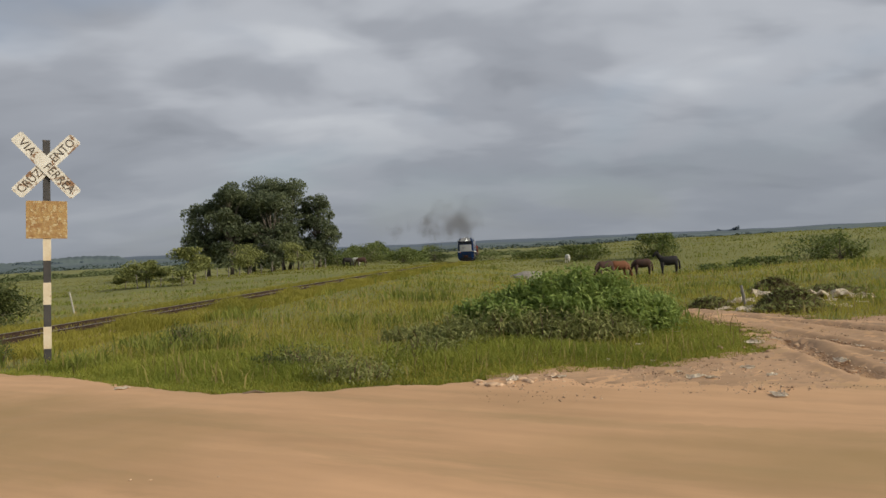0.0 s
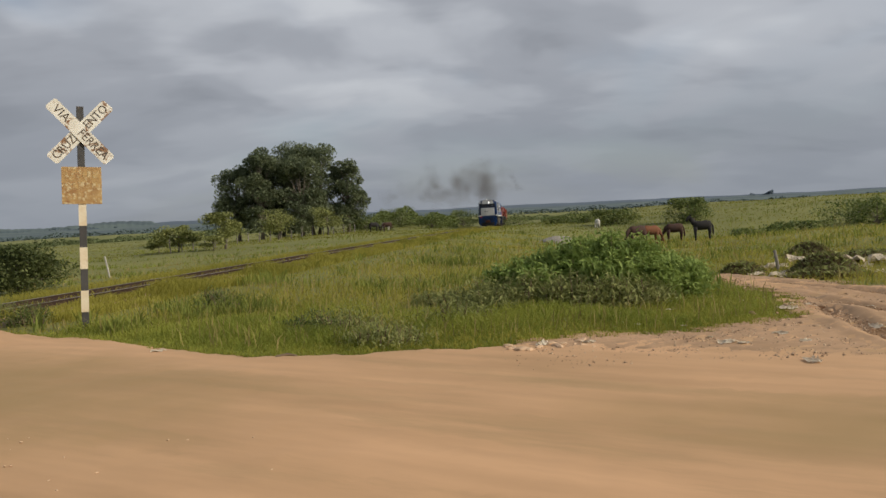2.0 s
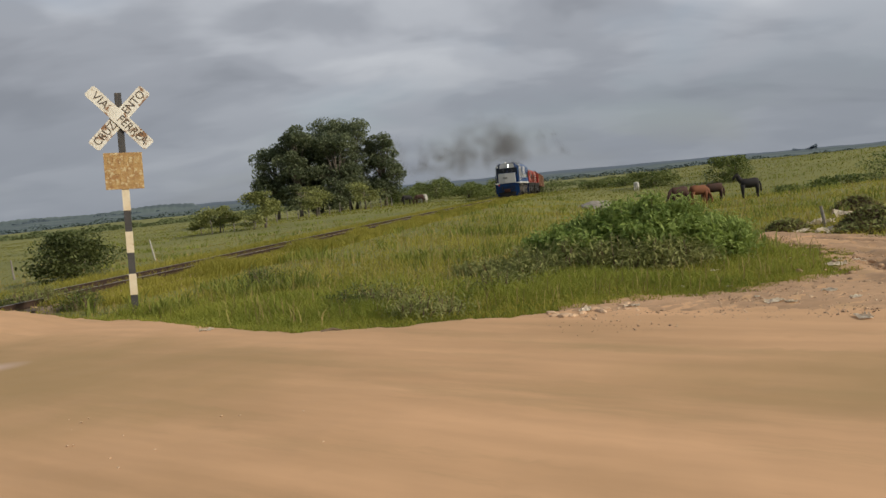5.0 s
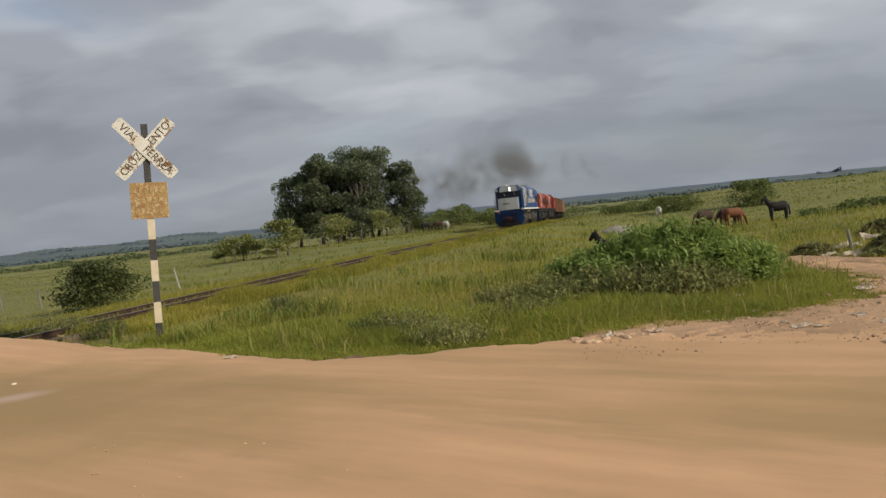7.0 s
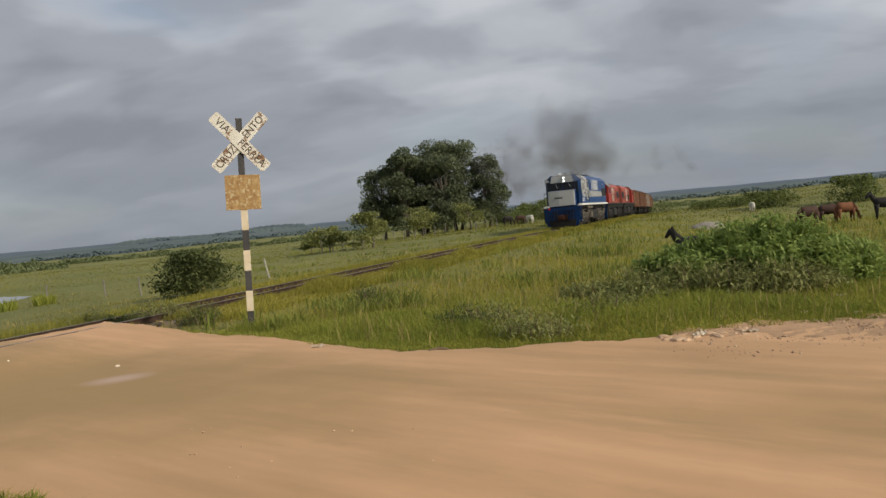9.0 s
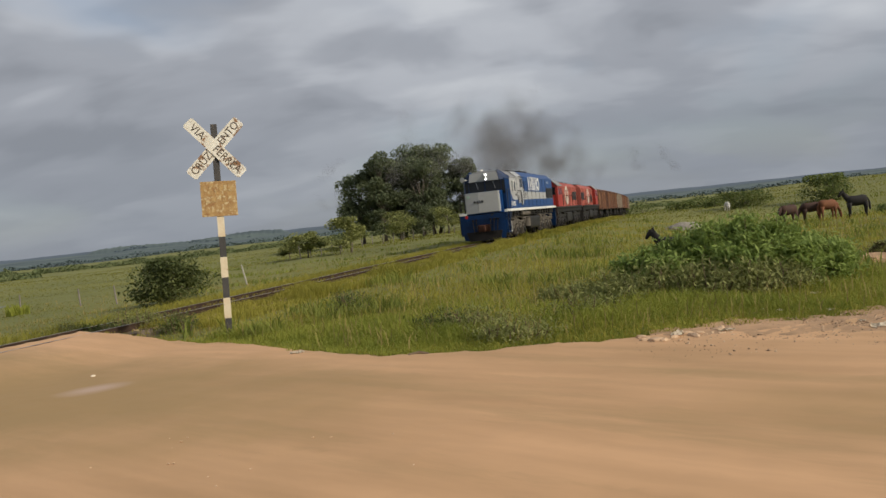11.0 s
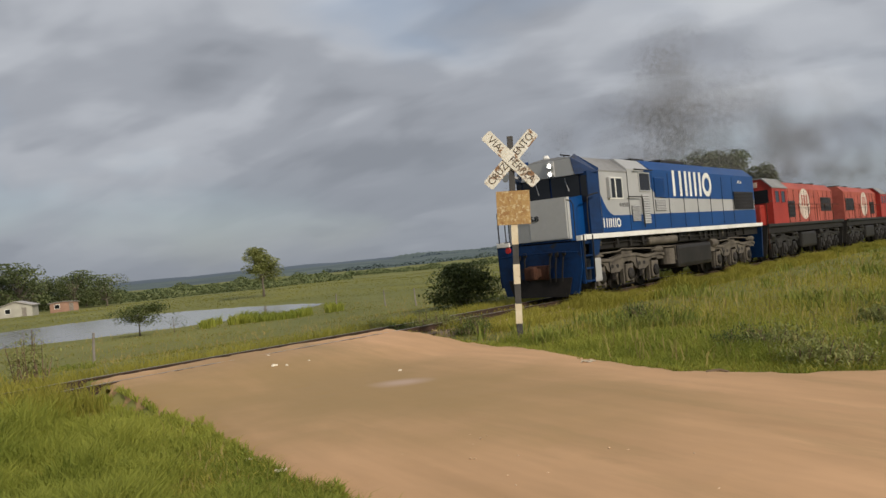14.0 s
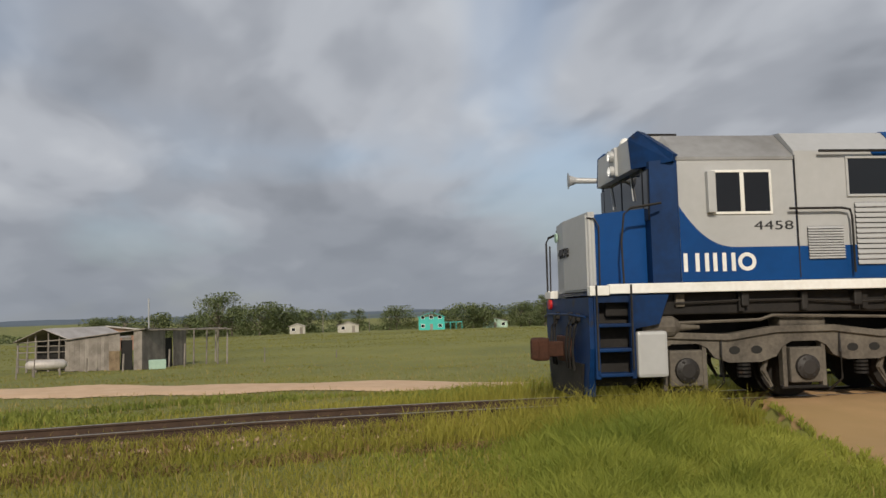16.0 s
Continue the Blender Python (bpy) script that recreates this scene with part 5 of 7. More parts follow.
def tree(name, x, y, height, spread, seed, n_leaves, leaf, label, category="tree", group="", trunk_h=0.3, trunk_r=None, crown_low=0.25, flat=1.0, material=None, clumps=22, stems=1, dz=0.0, shell=False):
    """A tapered trunk, limbs that fork, and leaf clumps at their ends."""
    rng, rr = np.random.default_rng(seed), random.Random(seed)
    t = thing(name, pose(x, y, ground_z(x, y) - 0.03 + dz), label, category, group)
    r0 = trunk_r or height * 0.028
    bm = B()
    ends = []
    for st in range(stems):
        ox, oy = (rr.uniform(-1, 1) * spread * 0.25 * (stems > 1) for _ in range(2))
        th = height * trunk_h
        tip = Vector((ox * 1.6, oy * 1.6, height * 0.8))
        pts = [Vector((ox * 0.5, oy * 0.5, 0)), Vector((ox * 0.7 + r0 * 0.4, oy * 0.7, th * 0.5)), Vector((ox, oy, th)), Vector((ox * 1.3, oy * 1.3, height * 0.55)), tip]
        tube(bm, pts, [r0 * 1.35, r0, r0 * 0.85, r0 * 0.5, r0 * 0.15], 8)
        for k in range(max(3, clumps // stems)):
            a = rr.uniform(0, 2 * math.pi)
            q = rr.random()
            up = crown_low + (1 - crown_low) * (0.05 + 0.87 * rr.random())
            rad = spread * (0.25 + 0.72 * rr.random() ** 0.6) * math.sqrt(max(0.05, 1 - (2 * (up - crown_low) / (1 - crown_low) - 0.85) ** 2 * 0.62)) * (0.75 + 0.35 * flat)
            e = Vector((ox + math.cos(a) * rad, oy + math.sin(a) * rad, height * up))
            s = Vector((ox, oy, th + (e.z - th) * rr.uniform(0.0, 0.5)))
            mid = (s + e) / 2 + Vector((0, 0, height * 0.05))
            tube(bm, [s, mid, e], [r0 * 0.38, r0 * 0.22, r0 * 0.06], 5, cap=False)
            ends.append(e)
        ends.append(tip)
    part("trunk", bm, M["bark"], t, flat=False)
    per = n_leaves // len(ends)
    cs = []
    for e in ends:
        sz = spread * rr.uniform(0.17, 0.34)
        c = rng.normal(0, 1, (per, 3))
        if shell:           # leaves crowd the outside and the top of each clump
            c[:, 2] = np.where(rng.uniform(0, 1, per) < 0.4, np.abs(c[:, 2]), c[:, 2])
            c *= ((1.35 - 0.8 * rng.uniform(0, 1, per) ** 2) / np.linalg.norm(c, axis=1))[:, None]
        c /= np.maximum(1, np.linalg.norm(c, axis=1) / 1.7)[:, None]
        cs.append(c * np.array([sz, sz, sz * (0.85 if shell else 0.62) * flat]) + np.array(e))
    cs = np.concatenate(cs)
    cs[:, 2] = np.clip(cs[:, 2], height * crown_low * 0.55, height * 1.02)
    leaves("crown", rng, cs, leaf, leaf * 0.55, material or M["leaf_dark"], t)
    return t


# ---------------------------------------------------------------- crossing signs


def crossing_sign(x, y, turn, lean, front, height, cross_z, panel, label, back=False):
    z0 = ground_z(x, y) - 0.05
    s = thing("railway_crossing_sign", pose(x, y, z0, 0, 0, turn) @ Matrix.Rotation(radians(lean), 4, "Y"), label, "crossing sign", "railway crossing signs")
    post = None
    w = 0.058
    top = panel[0] - z0
    zs, cuts = 0.0, []
    k = 0
    step = top / 6
    bm = B()
    bx(bm, -w, w, -0.03, 0.03, 0, height - z0, 0.006)
    post = part("post", bm, M["post_black"], s, "worn black and white banded post")
    for k in range(6):
        if k % 2:
            bm = B()
            bx(bm, -w - 0.004, w + 0.004, -0.034, 0.034, k * step, (k + 1) * step)
            part("band", bm, M["post_white"], post, "chipped white band")
    if back:
        bm = B()
        bx(bm, -w - 0.004, w + 0.004, -0.034, 0.034, panel[1] - z0 + 0.06, cross_z - z0 - 0.28)
        part("band", bm, M["post_white"], post, "chipped white band")
    face = -0.045
    for k, ang in enumerate((-47, 47)):
        m = Matrix.Translation((0, face - 0.018 * (1 - k), cross_z - z0)) @ Matrix.Rotation(radians(-ang), 4, "Y")
        bm = B()
        L, h = 0.67, 0.115
        pts = [(-L + 0.03, -h), (L - 0.03, -h), (L, -h + 0.03), (L, h - 0.03), (L - 0.03, h), (-L + 0.03, h), (-L, h - 0.03), (-L, -h + 0.03)]
        slab(bm, pts, "y", -0.006, 0.006)
        bm.transform(m)
        arm = part("arm", bm, front, s, "weathered sign arm")
        if not back:
            for word, cx, wide in ((("VIA", -0.42, 0.30), ("FERREA", 0.29, 0.60)) if k == 0 else (("CRUZAMENTO", 0.0, 1.20),)):
                bm = B()
                up = Matrix(((1, 0, 0, cx), (0, 0, -1, -0.009), (0, 1, 0, 0), (0, 0, 0, 1)))
                text_mesh(bm, word, 0.20, m @ up, 0.002, wide)
                part("lettering", bm, M["letter"], arm, "faded black lettering")
    bm = B()
    hw = 0.315
    bx(bm, -hw, hw, face - 0.004, face + 0.008, panel[0] - z0, panel[1] - z0, 0.004)
    pn = part("plate", bm, M["panel"] if not back else M["plate_back"], s, "square rusted plate" if not back else "square weathered plate")
    if not back:
        rr = random.Random(3)
        for row in range(3):
            zc = panel[1] - z0 - 0.13 - row * 0.19
            xx = -0.25
            while xx < 0.22:
                wd = rr.uniform(0.04, 0.085)
                bm = B()
                bx(bm, xx, xx + wd, face - 0.008, face - 0.003, zc - 0.055, zc + 0.055)
                part("worn_mark", bm, M["ghost"], pn)
                xx += wd + rr.uniform(0.02, 0.045)
    return s


crossing_sign(-6.80, 13.38, 26, 2.3, M["sign"], 3.74, 3.30, (2.06, 2.70), "white railway crossing sign with rusted plate on a banded post")
crossing_sign(-15.82, 8.13, 62 + 180, 2.2, M["sign_back"], 3.90, 3.37, (1.82, 2.46), "rust-streaked back of a railway crossing sign among weeds", True)

# ---------------------------------------------------------------- trees and shrubs
for k, (az, d, h, sp, n, st) in enumerate([(16.6, 116, 10.6, 3.3, 9000, 1), (13.7, 120, 14.1, 4.3, 16000, 2), (11.2, 118, 13.3, 4.2, 15000, 2), (8.9, 116, 10.9, 2.7, 9000, 1), (15.0, 113, 12.4, 3.0, 10000, 1), (12.2, 113, 11.6, 3.5, 11000, 1)]):
    x, y = polar(az, d)
    tree("tree", x, y, h, sp, 20 + k, n, 0.40, "tall dark green eucalyptus in a clump on the meadow", "tree", "eucalyptus clump", crown_low=0.05 if k != 0 else 0.16, trunk_h=0.2, clumps=56, stems=st, trunk_r=0.22, shell=True)
for k, (az, d, h, sp, n, low, fl) in enumerate([(20.7, 76, 2.5, 1.7, 2600, 0.3, 0.75), (17.6, 72, 3.2, 1.6, 2800, 0.35, 0.9), (22.0, 80, 1.5, 1.2, 1000, 0.3, 0.6), (13.9, 88, 3.3, 2.0, 2000, 0.3, 0.7), (10.4, 92, 3.2, 1.9, 1800, 0.2, 0.8), (18.4, 70, 1.3, 1.2, 700, 0.3, 0.5)]):
    x, y = polar(az, d)
    tree("small_tree", x, y, h, sp, 50 + k, n, 0.26, "small bright green acacia standing on rough pasture", "tree", "pasture trees", crown_low=low, flat=fl, material=M["leaf_grey"], trunk_h=0.35, clumps=18)
for k, (az, d, h, sp, n) in enumerate([(-10.1, 96, 1.75, 2.6, 2200), (-15.6, 92, 2.7, 2.7, 2800), (-7.4, 110, 1.1, 2.2, 900), (-8.3, 105, 1.0, 1.6, 700), (-5.9, 112, 0.9, 1.8, 700), (2.9, 120, 2.2, 2.6, 1600), (5.2, 125, 3.0, 3.0, 1800), (0.6, 150, 3.2, 3.6, 1800), (-3.4, 150, 1.6, 3.0, 900), (-22.5, 60, 0.9, 1.8, 700), (-25.5, 76, 2.1, 2.6, 1200), (-26.8, 70, 2.5, 1.6, 900), (-19, 66, 0.6, 1.2, 400), (-21, 70, 0.6, 1.0, 400), (6.6, 110, 1.6, 2.0, 900), (7.6, 118, 2.4, 2.2, 1200)]):
    x, y = polar(az, d)
    tree("bush", x, y, h, sp, 80 + k, n, 0.3, "rounded olive-green bush on the far meadow", "bush", "meadow bushes", crown_low=0.06, trunk_h=0.1, flat=0.9, material=M["leaf_shrub"], clumps=22)
tree("bush", *polar(30.5, 27.5), 1.6, 1.12, 120, 6500, 0.12, "dense dark green shrub beyond the railway bank", "bush", crown_low=0.05, trunk_h=0.1, material=M["thicket"], clumps=40, stems=3)
tree("tree", *polar(44.4, 101), 6.3, 2.1, 121, 4600, 0.30, "lone pale-trunked tree on the pond's far bank", "tree", crown_low=0.30, trunk_h=0.3, material=M["leaf_grey"], clumps=30, trunk_r=0.13)
tree("tree", *polar(52.9, 45), 1.75, 1.5, 122, 2400, 0.13, "small umbrella-shaped tree at the edge of a pond", "tree", crown_low=0.42, trunk_h=0.4, flat=0.6, material=M["thicket"], clumps=24, trunk_r=0.04)
tree("sapling", *polar(50.7, 45), 1.1, 0.6, 123, 120, 0.10, "thin bare sapling at the edge of a pond", "tree", crown_low=0.3, trunk_h=0.3, material=M["leaf_dark"], clumps=12, trunk_r=0.02)

# woods and garden trees round the hamlet
protos = []
for k, (h, sp, fl) in enumerate([(8.0, 4.2, 1.0), (6.5, 4.4, 0.8), (10.5, 3.6, 1.0), (5.0, 4.0, 0.8)]):
    protos.append((tree("tree", *polar(66 + k * 1.1, 262), h, sp, 140 + k, 2400, 0.5, "dark green tree in a row behind the houses", "tree", "hamlet trees", crown_low=0.1, trunk_h=0.2, material=M["leaf_far"], clumps=26), h))
rr = random.Random(9)
for k in range(60):
    az = 53.5 + k * 0.82 + rr.uniform(-0.4, 0.4)
    d = rr.uniform(268, 310)
    top = np.interp(az, [53, 56, 59.5, 62, 66, 68, 72, 76, 80, 86, 89, 91.3, 93, 96, 103], [0.55, 0.85, 1.95, 1.1, 1.05, 0.9, 0.45, 0.4, 0.35, 0.45, 0.55, 1.5, 0.5, 0.35, 0.3])
    src, h = protos[k % 4]
    if rr.random() < (0.4 if az > 67 else 0.22):
        continue
    x, y = polar(az, d)
    z = ground_z(x, y) - 0.1
    want = 1.6 + d * math.tan(radians(top)) * rr.uniform(0.35, 1.2) - z
    s = max(0.4, want / h)
    copy_thing(src, pose(x, y, z, 0, 0, rr.uniform(0, 360)) @ Matrix.Diagonal((s, s, s, 1)))
for az, d, el, k in ((91.4, 255, 1.69, 0), (88.6, 250, 0.95, 1), (87.6, 255, 0.75, 3), (59.7, 262, 1.95, 0), (60.6, 268, 1.5, 2), (67.3, 262, 0.85, 2), (78.9, 262, 0.45, 1), (73.4, 258, 0.5, 3)):
    src, h = protos[k]
    x, y = polar(az, d)
    z = ground_z(x, y) - 0.1
    s = (1.6 + d * math.tan(radians(el)) - z) / h
    copy_thing(src, pose(x, y, z, 0, 0, az * 7) @ Matrix.Diagonal((s, s, s, 1)))


def woods(name, az0, az1, d0, d1, h, n, size, seed, label, material=M["leaf_far"]):
    """A far belt of trees: countless crowns in one object."""
    rng = np.random.default_rng(seed)
    az, d = rng.uniform(az0, az1, n), rng.uniform(d0, d1, n)
    x, y = -d * np.sin(np.radians(az)), d * np.cos(np.radians(az))
    hh = h * (0.65 + 0.35 * np.sin(az * 2.3) * np.sin(az * 0.9 + 1)) * rng.uniform(0.0, 1, n) ** 1.25
    c = np.stack([x, y, land(x, y) + hh], 1)
    tagged(leaves(name, rng, c, size, size * 0.7, material), label, "woods", kind="stuff")


woods("woods", 14, 64, 620, 690, 4.4, 15000, 2.0, 31, "dark belt of trees across the far plain")
woods("woods", -40, 8, 560, 640, 4.5, 12000, 1.8, 32, "dark hedges and tree belts across far fields")
woods("woods", 38, 62, 300, 380, 6.0, 9000, 1.2, 33, "dark green thicket beyond the pond")
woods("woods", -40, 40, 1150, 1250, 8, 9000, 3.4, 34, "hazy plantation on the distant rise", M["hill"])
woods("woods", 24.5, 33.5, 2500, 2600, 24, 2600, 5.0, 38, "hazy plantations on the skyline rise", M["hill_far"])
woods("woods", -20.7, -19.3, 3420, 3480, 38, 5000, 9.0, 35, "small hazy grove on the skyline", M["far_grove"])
woods("woods", 64, 112, 318, 350, 3.6, 12000, 1.1, 36, "low hedge behind a pasture")
woods("woods", 1, 9, 128, 165, 3.4, 5500, 0.5, 37, "green scrub behind the eucalyptus clump", M["leaf_shrub"])

# ---------------------------------------------------------------- the big weed bush and its neighbours


def weed_bush(cx, cy, rx, ry, h, n, seed, leaf, material, label, stalks=60):
    rng, rr = np.random.default_rng(seed), random.Random(seed)
    t = thing("weed_bush", pose(cx, cy, ground_z(cx, cy)), label, "bush", "roadside weeds")
    bm = B()
    cs = []
    per = n // stalks
    for k in range(stalks):
        a, q = rr.uniform(0, 2 * math.pi), math.sqrt(rr.random())
        bxp, byp = math.cos(a) * q * rx, math.sin(a) * q * ry
        top = h * (1 - 0.55 * q * q) * rr.uniform(0.75, 1.08)
        lx, ly = bxp * 1.12 + rr.uniform(-0.12, 0.12), byp * 1.12 + rr.uniform(-0.12, 0.12)
        pts = [Vector((bxp, byp, -0.05)), Vector(((bxp + lx) / 2, (byp + ly) / 2, top * 0.55)), Vector((lx, ly, top))]
        tube(bm, pts, [0.014, 0.010, 0.004], 5, cap=False)
        u = rng.uniform(0.12, 1.0, per) ** 0.75
        c = np.outer(1 - u, pts[0]) + np.outer(u, pts[2])
        cs.append(c + rng.normal(0, 1, (per, 3)) * np.array([0.11, 0.11, 0.06]))
    part("stem", bm, M["twig"], t)
    cs = np.concatenate(cs)
    cs[:, 2] = np.maximum(cs[:, 2], 0.03)
    leaves("foliage", rng, cs, leaf, leaf * 0.36, material, t, droop=0.35)
    return t


weed_bush(2.25, 13.4, 1.25, 1.0, 1.10, 30000, 61, 0.12, M["leaf"], "dense green weed bush with drooping pointed leaves by the road", 110)
weed_bush(1.05, 13.5, 0.9, 0.85, 0.82, 12000, 62, 0.115, M["leaf"], "green weed bush with drooping leaves by the road", 50)
weed_bush(3.05, 13.1, 0.65, 0.75, 0.85, 9000, 63, 0.115, M["leaf"], "green weed bush with drooping leaves by the road", 40)
for k, (x, y, s, h) in enumerate([(0.3, 12.9, 0.5, 0.5), (0.8, 12.5, 0.5, 0.55), (1.5, 12.2, 0.55, 0.62), (2.1, 12.1, 0.45, 0.55), (-0.5, 13.3, 0.5, 0.34), (0.4, 12.3, 0.4, 0.4), (2.6, 12.2, 0.4, 0.45)]):
    weed_bush(x, y, s, s * 0.8, h, 1900, 66 + k, 0.085, M["leaf_grey"], "grey-green feathery weed at the foot of a bush", 30)
for k, (x, y, s, h) in enumerate([(-4.85, 14.6, 0.42, 0.52), (-1.15, 9.72, 0.5, 0.26), (-1.7, 10.6, 0.45, 0.34), (-2.3, 11.0, 0.4, 0.3), (-0.3, 11.2, 0.5, 0.34), (-9.6, 15.4, 0.4, 0.5), (-8.5, 14.6, 0.35, 0.45), (-14.9, 8.6, 0.6, 1.05), (-15.5, 7.6, 0.7, 1.1), (-14.4, 7.2, 0.5, 0.9), (-14.9, 6.4, 0.5, 0.8), (-10.3, 15.6, 0.5, 0.5), (-10.6, 15.0, 0.45, 0.32), (-11.5, 15.2, 0.5, 0.4)]):
    weed_bush(x, y, s * (0.55 if x < -14 else 1), s * 0.6, h, 900 if x < -14 else 1500, 90 + k, 0.075 if x < -14 else 0.06, M["leaf_grey"] if k % 3 else M["leaf_shrub"], "leafy green weed standing in the grass", 22)

# ---------------------------------------------------------------- animals


def beast(name, m, coat, scale, graze, label, category, group):
    """A horse or cow: barrel, neck, head, ears, legs, tail."""
    t = thing(name, m, label, category, group)
    k = scale

    def tb(nm, pts, rad, seg=10, fl=1.0, mt=None):
        bm = B()
        tube(bm, [Vector((p[0] * 0.82, p[1], p[2])) * k for p in pts], [r * k for r in rad], seg, fl)
        return part(nm, bm, mt or coat, t, flat=False)
    tb("body", [(-0.80, 0, 1.12), (-0.72, 0, 1.13), (-0.45, 0, 1.13), (0.05, 0, 1.08), (0.45, 0, 1.12), (0.66, 0, 1.14), (0.74, 0, 1.14)], [0.12, 0.29, 0.35, 0.345, 0.34, 0.26, 0.12], 14, 0.85)
    if graze:
        tb("neck", [(0.55, 0, 1.18), (0.85, 0, 1.02), (1.08, 0, 0.66), (1.15, 0, 0.48)], [0.22, 0.17, 0.12, 0.10], 10, 0.7)
        hd = tb("head", [(1.10, 0, 0.56), (1.17, 0, 0.42), (1.22, 0, 0.22), (1.22, 0, 0.12)], [0.09, 0.125, 0.085, 0.06], 10, 0.75)
        ear = (1.10, 0.62)
    else:
        tb("neck", [(0.55, 0, 1.18), (0.80, 0, 1.42), (0.98, 0, 1.66), (1.02, 0, 1.74)], [0.22, 0.18, 0.13, 0.10], 10, 0.7)
        hd = tb("head", [(0.95, 0, 1.76), (1.05, 0, 1.72), (1.25, 0, 1.54), (1.36, 0, 1.42)], [0.09, 0.13, 0.09, 0.06], 10, 0.75)
        ear = (0.96, 1.82)
    for s in (-0.07, 0.07):
        tb("ear", [(ear[0], s, ear[1]), (ear[0] - 0.02, s * 1.3, ear[1] + 0.13)], [0.035, 0.008], 6)
    for x, b in ((-0.62, -0.05), (0.55, 0.02)):
        for s in (-0.16, 0.16):
            tb("leg", [(x, s, 1.0), (x + b, s, 0.62), (x + b * 0.4, s, 0.36), (x + b * 0.6, s, 0.08), (x + b * 0.6 + 0.03, s, 0.0)], [0.15, 0.085, 0.05, 0.045, 0.06], 8)
    tb("tail", [(-0.80, 0, 1.22), (-0.93, 0, 1.0), (-0.95, 0, 0.55), (-0.93, 0, 0.42)], [0.05, 0.06, 0.07, 0.02], 8)
    bm = B()
    if graze:
        slab(bm, [(0.45 * k, 1.44 * k), (0.74 * k, 1.24 * k), (0.97 * k, 0.70 * k), (0.89 * k, 0.68 * k), (0.70 * k, 1.08 * k), (0.45 * k, 1.30 * k)], "y", -0.02, 0.02)
    else:
        slab(bm, [(0.41 * k, 1.44 * k), (0.60 * k, 1.62 * k), (0.75 * k, 1.84 * k), (0.80 * k, 1.76 * k), (0.67 * k, 1.50 * k), (0.45 * k, 1.30 * k)], "y", -0.02, 0.02)
    part("mane", bm, M["hide_black"], t)
    return t


HERD = []


def herd(name, coat, scale, graze, label, category, group, spots, turn):
    """spots: seconds, degrees to the left, metres; the animal ambles between them."""
    def at(az, d, tn):
        x, y = polar(az, d)
        return pose(x, y, ground_z(x, y) - 0.02, 0, 0, tn)
    ob = beast(name, at(spots[0][1], spots[0][2], turn), coat, scale, graze, label, category, group)
    HERD.append((ob, [(t, at(az, d, turn + dt)) for t, az, d, dt in spots]))


herd("horse", M["hide_black"], 0.86, False, "black horse standing with its head up on the meadow", "horse", "grazing horses", [(0, -16.0, 51.6, 0), (4, -16.3, 51.6, 4), (8, -16.8, 51.6, 8), (11, -16.9, 50.7, 6), (16, -17.0, 50.7, 4)], 172)
herd("horse", M["hide_brown"], 0.84, True, "chestnut horse grazing behind tall weeds", "horse", "grazing horses", [(0, -12.6, 49.9, 0), (4, -12.9, 49.9, 4), (8, -14.3, 50.7, 6), (11, -15.2, 51.6, 10), (16, -15.6, 51.6, 14)], 10)
herd("horse", M["hide_dark"], 0.82, True, "dark bay horse grazing behind tall weeds", "horse", "grazing horses", [(0, -14.2, 52.5, 0), (4, -14.3, 52.5, 6), (8, -13.4, 51.6, 12), (11, -14.2, 51.6, 8), (16, -14.4, 51.6, 4)], 175)
herd("horse", M["hide_dark"], 0.85, True, "dark brown horse grazing at the end of the group", "horse", "grazing horses", [(0, -11.6, 49.0, 0), (4, -11.8, 49.0, -6), (8, -12.2, 49.0, -4), (11, -12.8, 49.9, 4), (16, -13.0, 49.9, 6)], 205)
herd("calf", M["hide_black"], 0.54, False, "young black calf beside tall weeds", "calf", "", [(0, -10.6, 22, 0), (4, -9.5, 21.5, 0), (6.5, -6.4, 20, 0), (8, -4.7, 19.5, 4), (11, -5.1, 19, 10), (13, -5.4, 19, 14), (16, -5.6, 19, 18)], 150)
herd("cow", M["hide_black"], 0.85, True, "dark cow grazing by the eucalyptus clump", "cow", "far cattle", [(0, 6.9, 104, 0), (8, 7.6, 104, 5), (16, 7.9, 104, 8)], 20)
herd("cow", M["hide_dark"], 0.85, True, "dark brown cow grazing by the eucalyptus clump", "cow", "far cattle", [(0, 5.9, 102, 0), (8, 6.7, 102, 8), (16, 6.9, 102, 10)], 190)
herd("cow", M["hide_white"], 0.8, True, "white cow grazing by the eucalyptus clump", "cow", "far cattle", [(0, 6.3, 108, 0), (8, 6.1, 108, -8), (16, 6.0, 108, -10)], 160)
herd("cow", M["hide_white"], 0.7, True, "white calf lying far out on the meadow", "cow", "far cattle", [(0, -9.0, 92, 0), (16, -9.1, 92, 2)], 100)

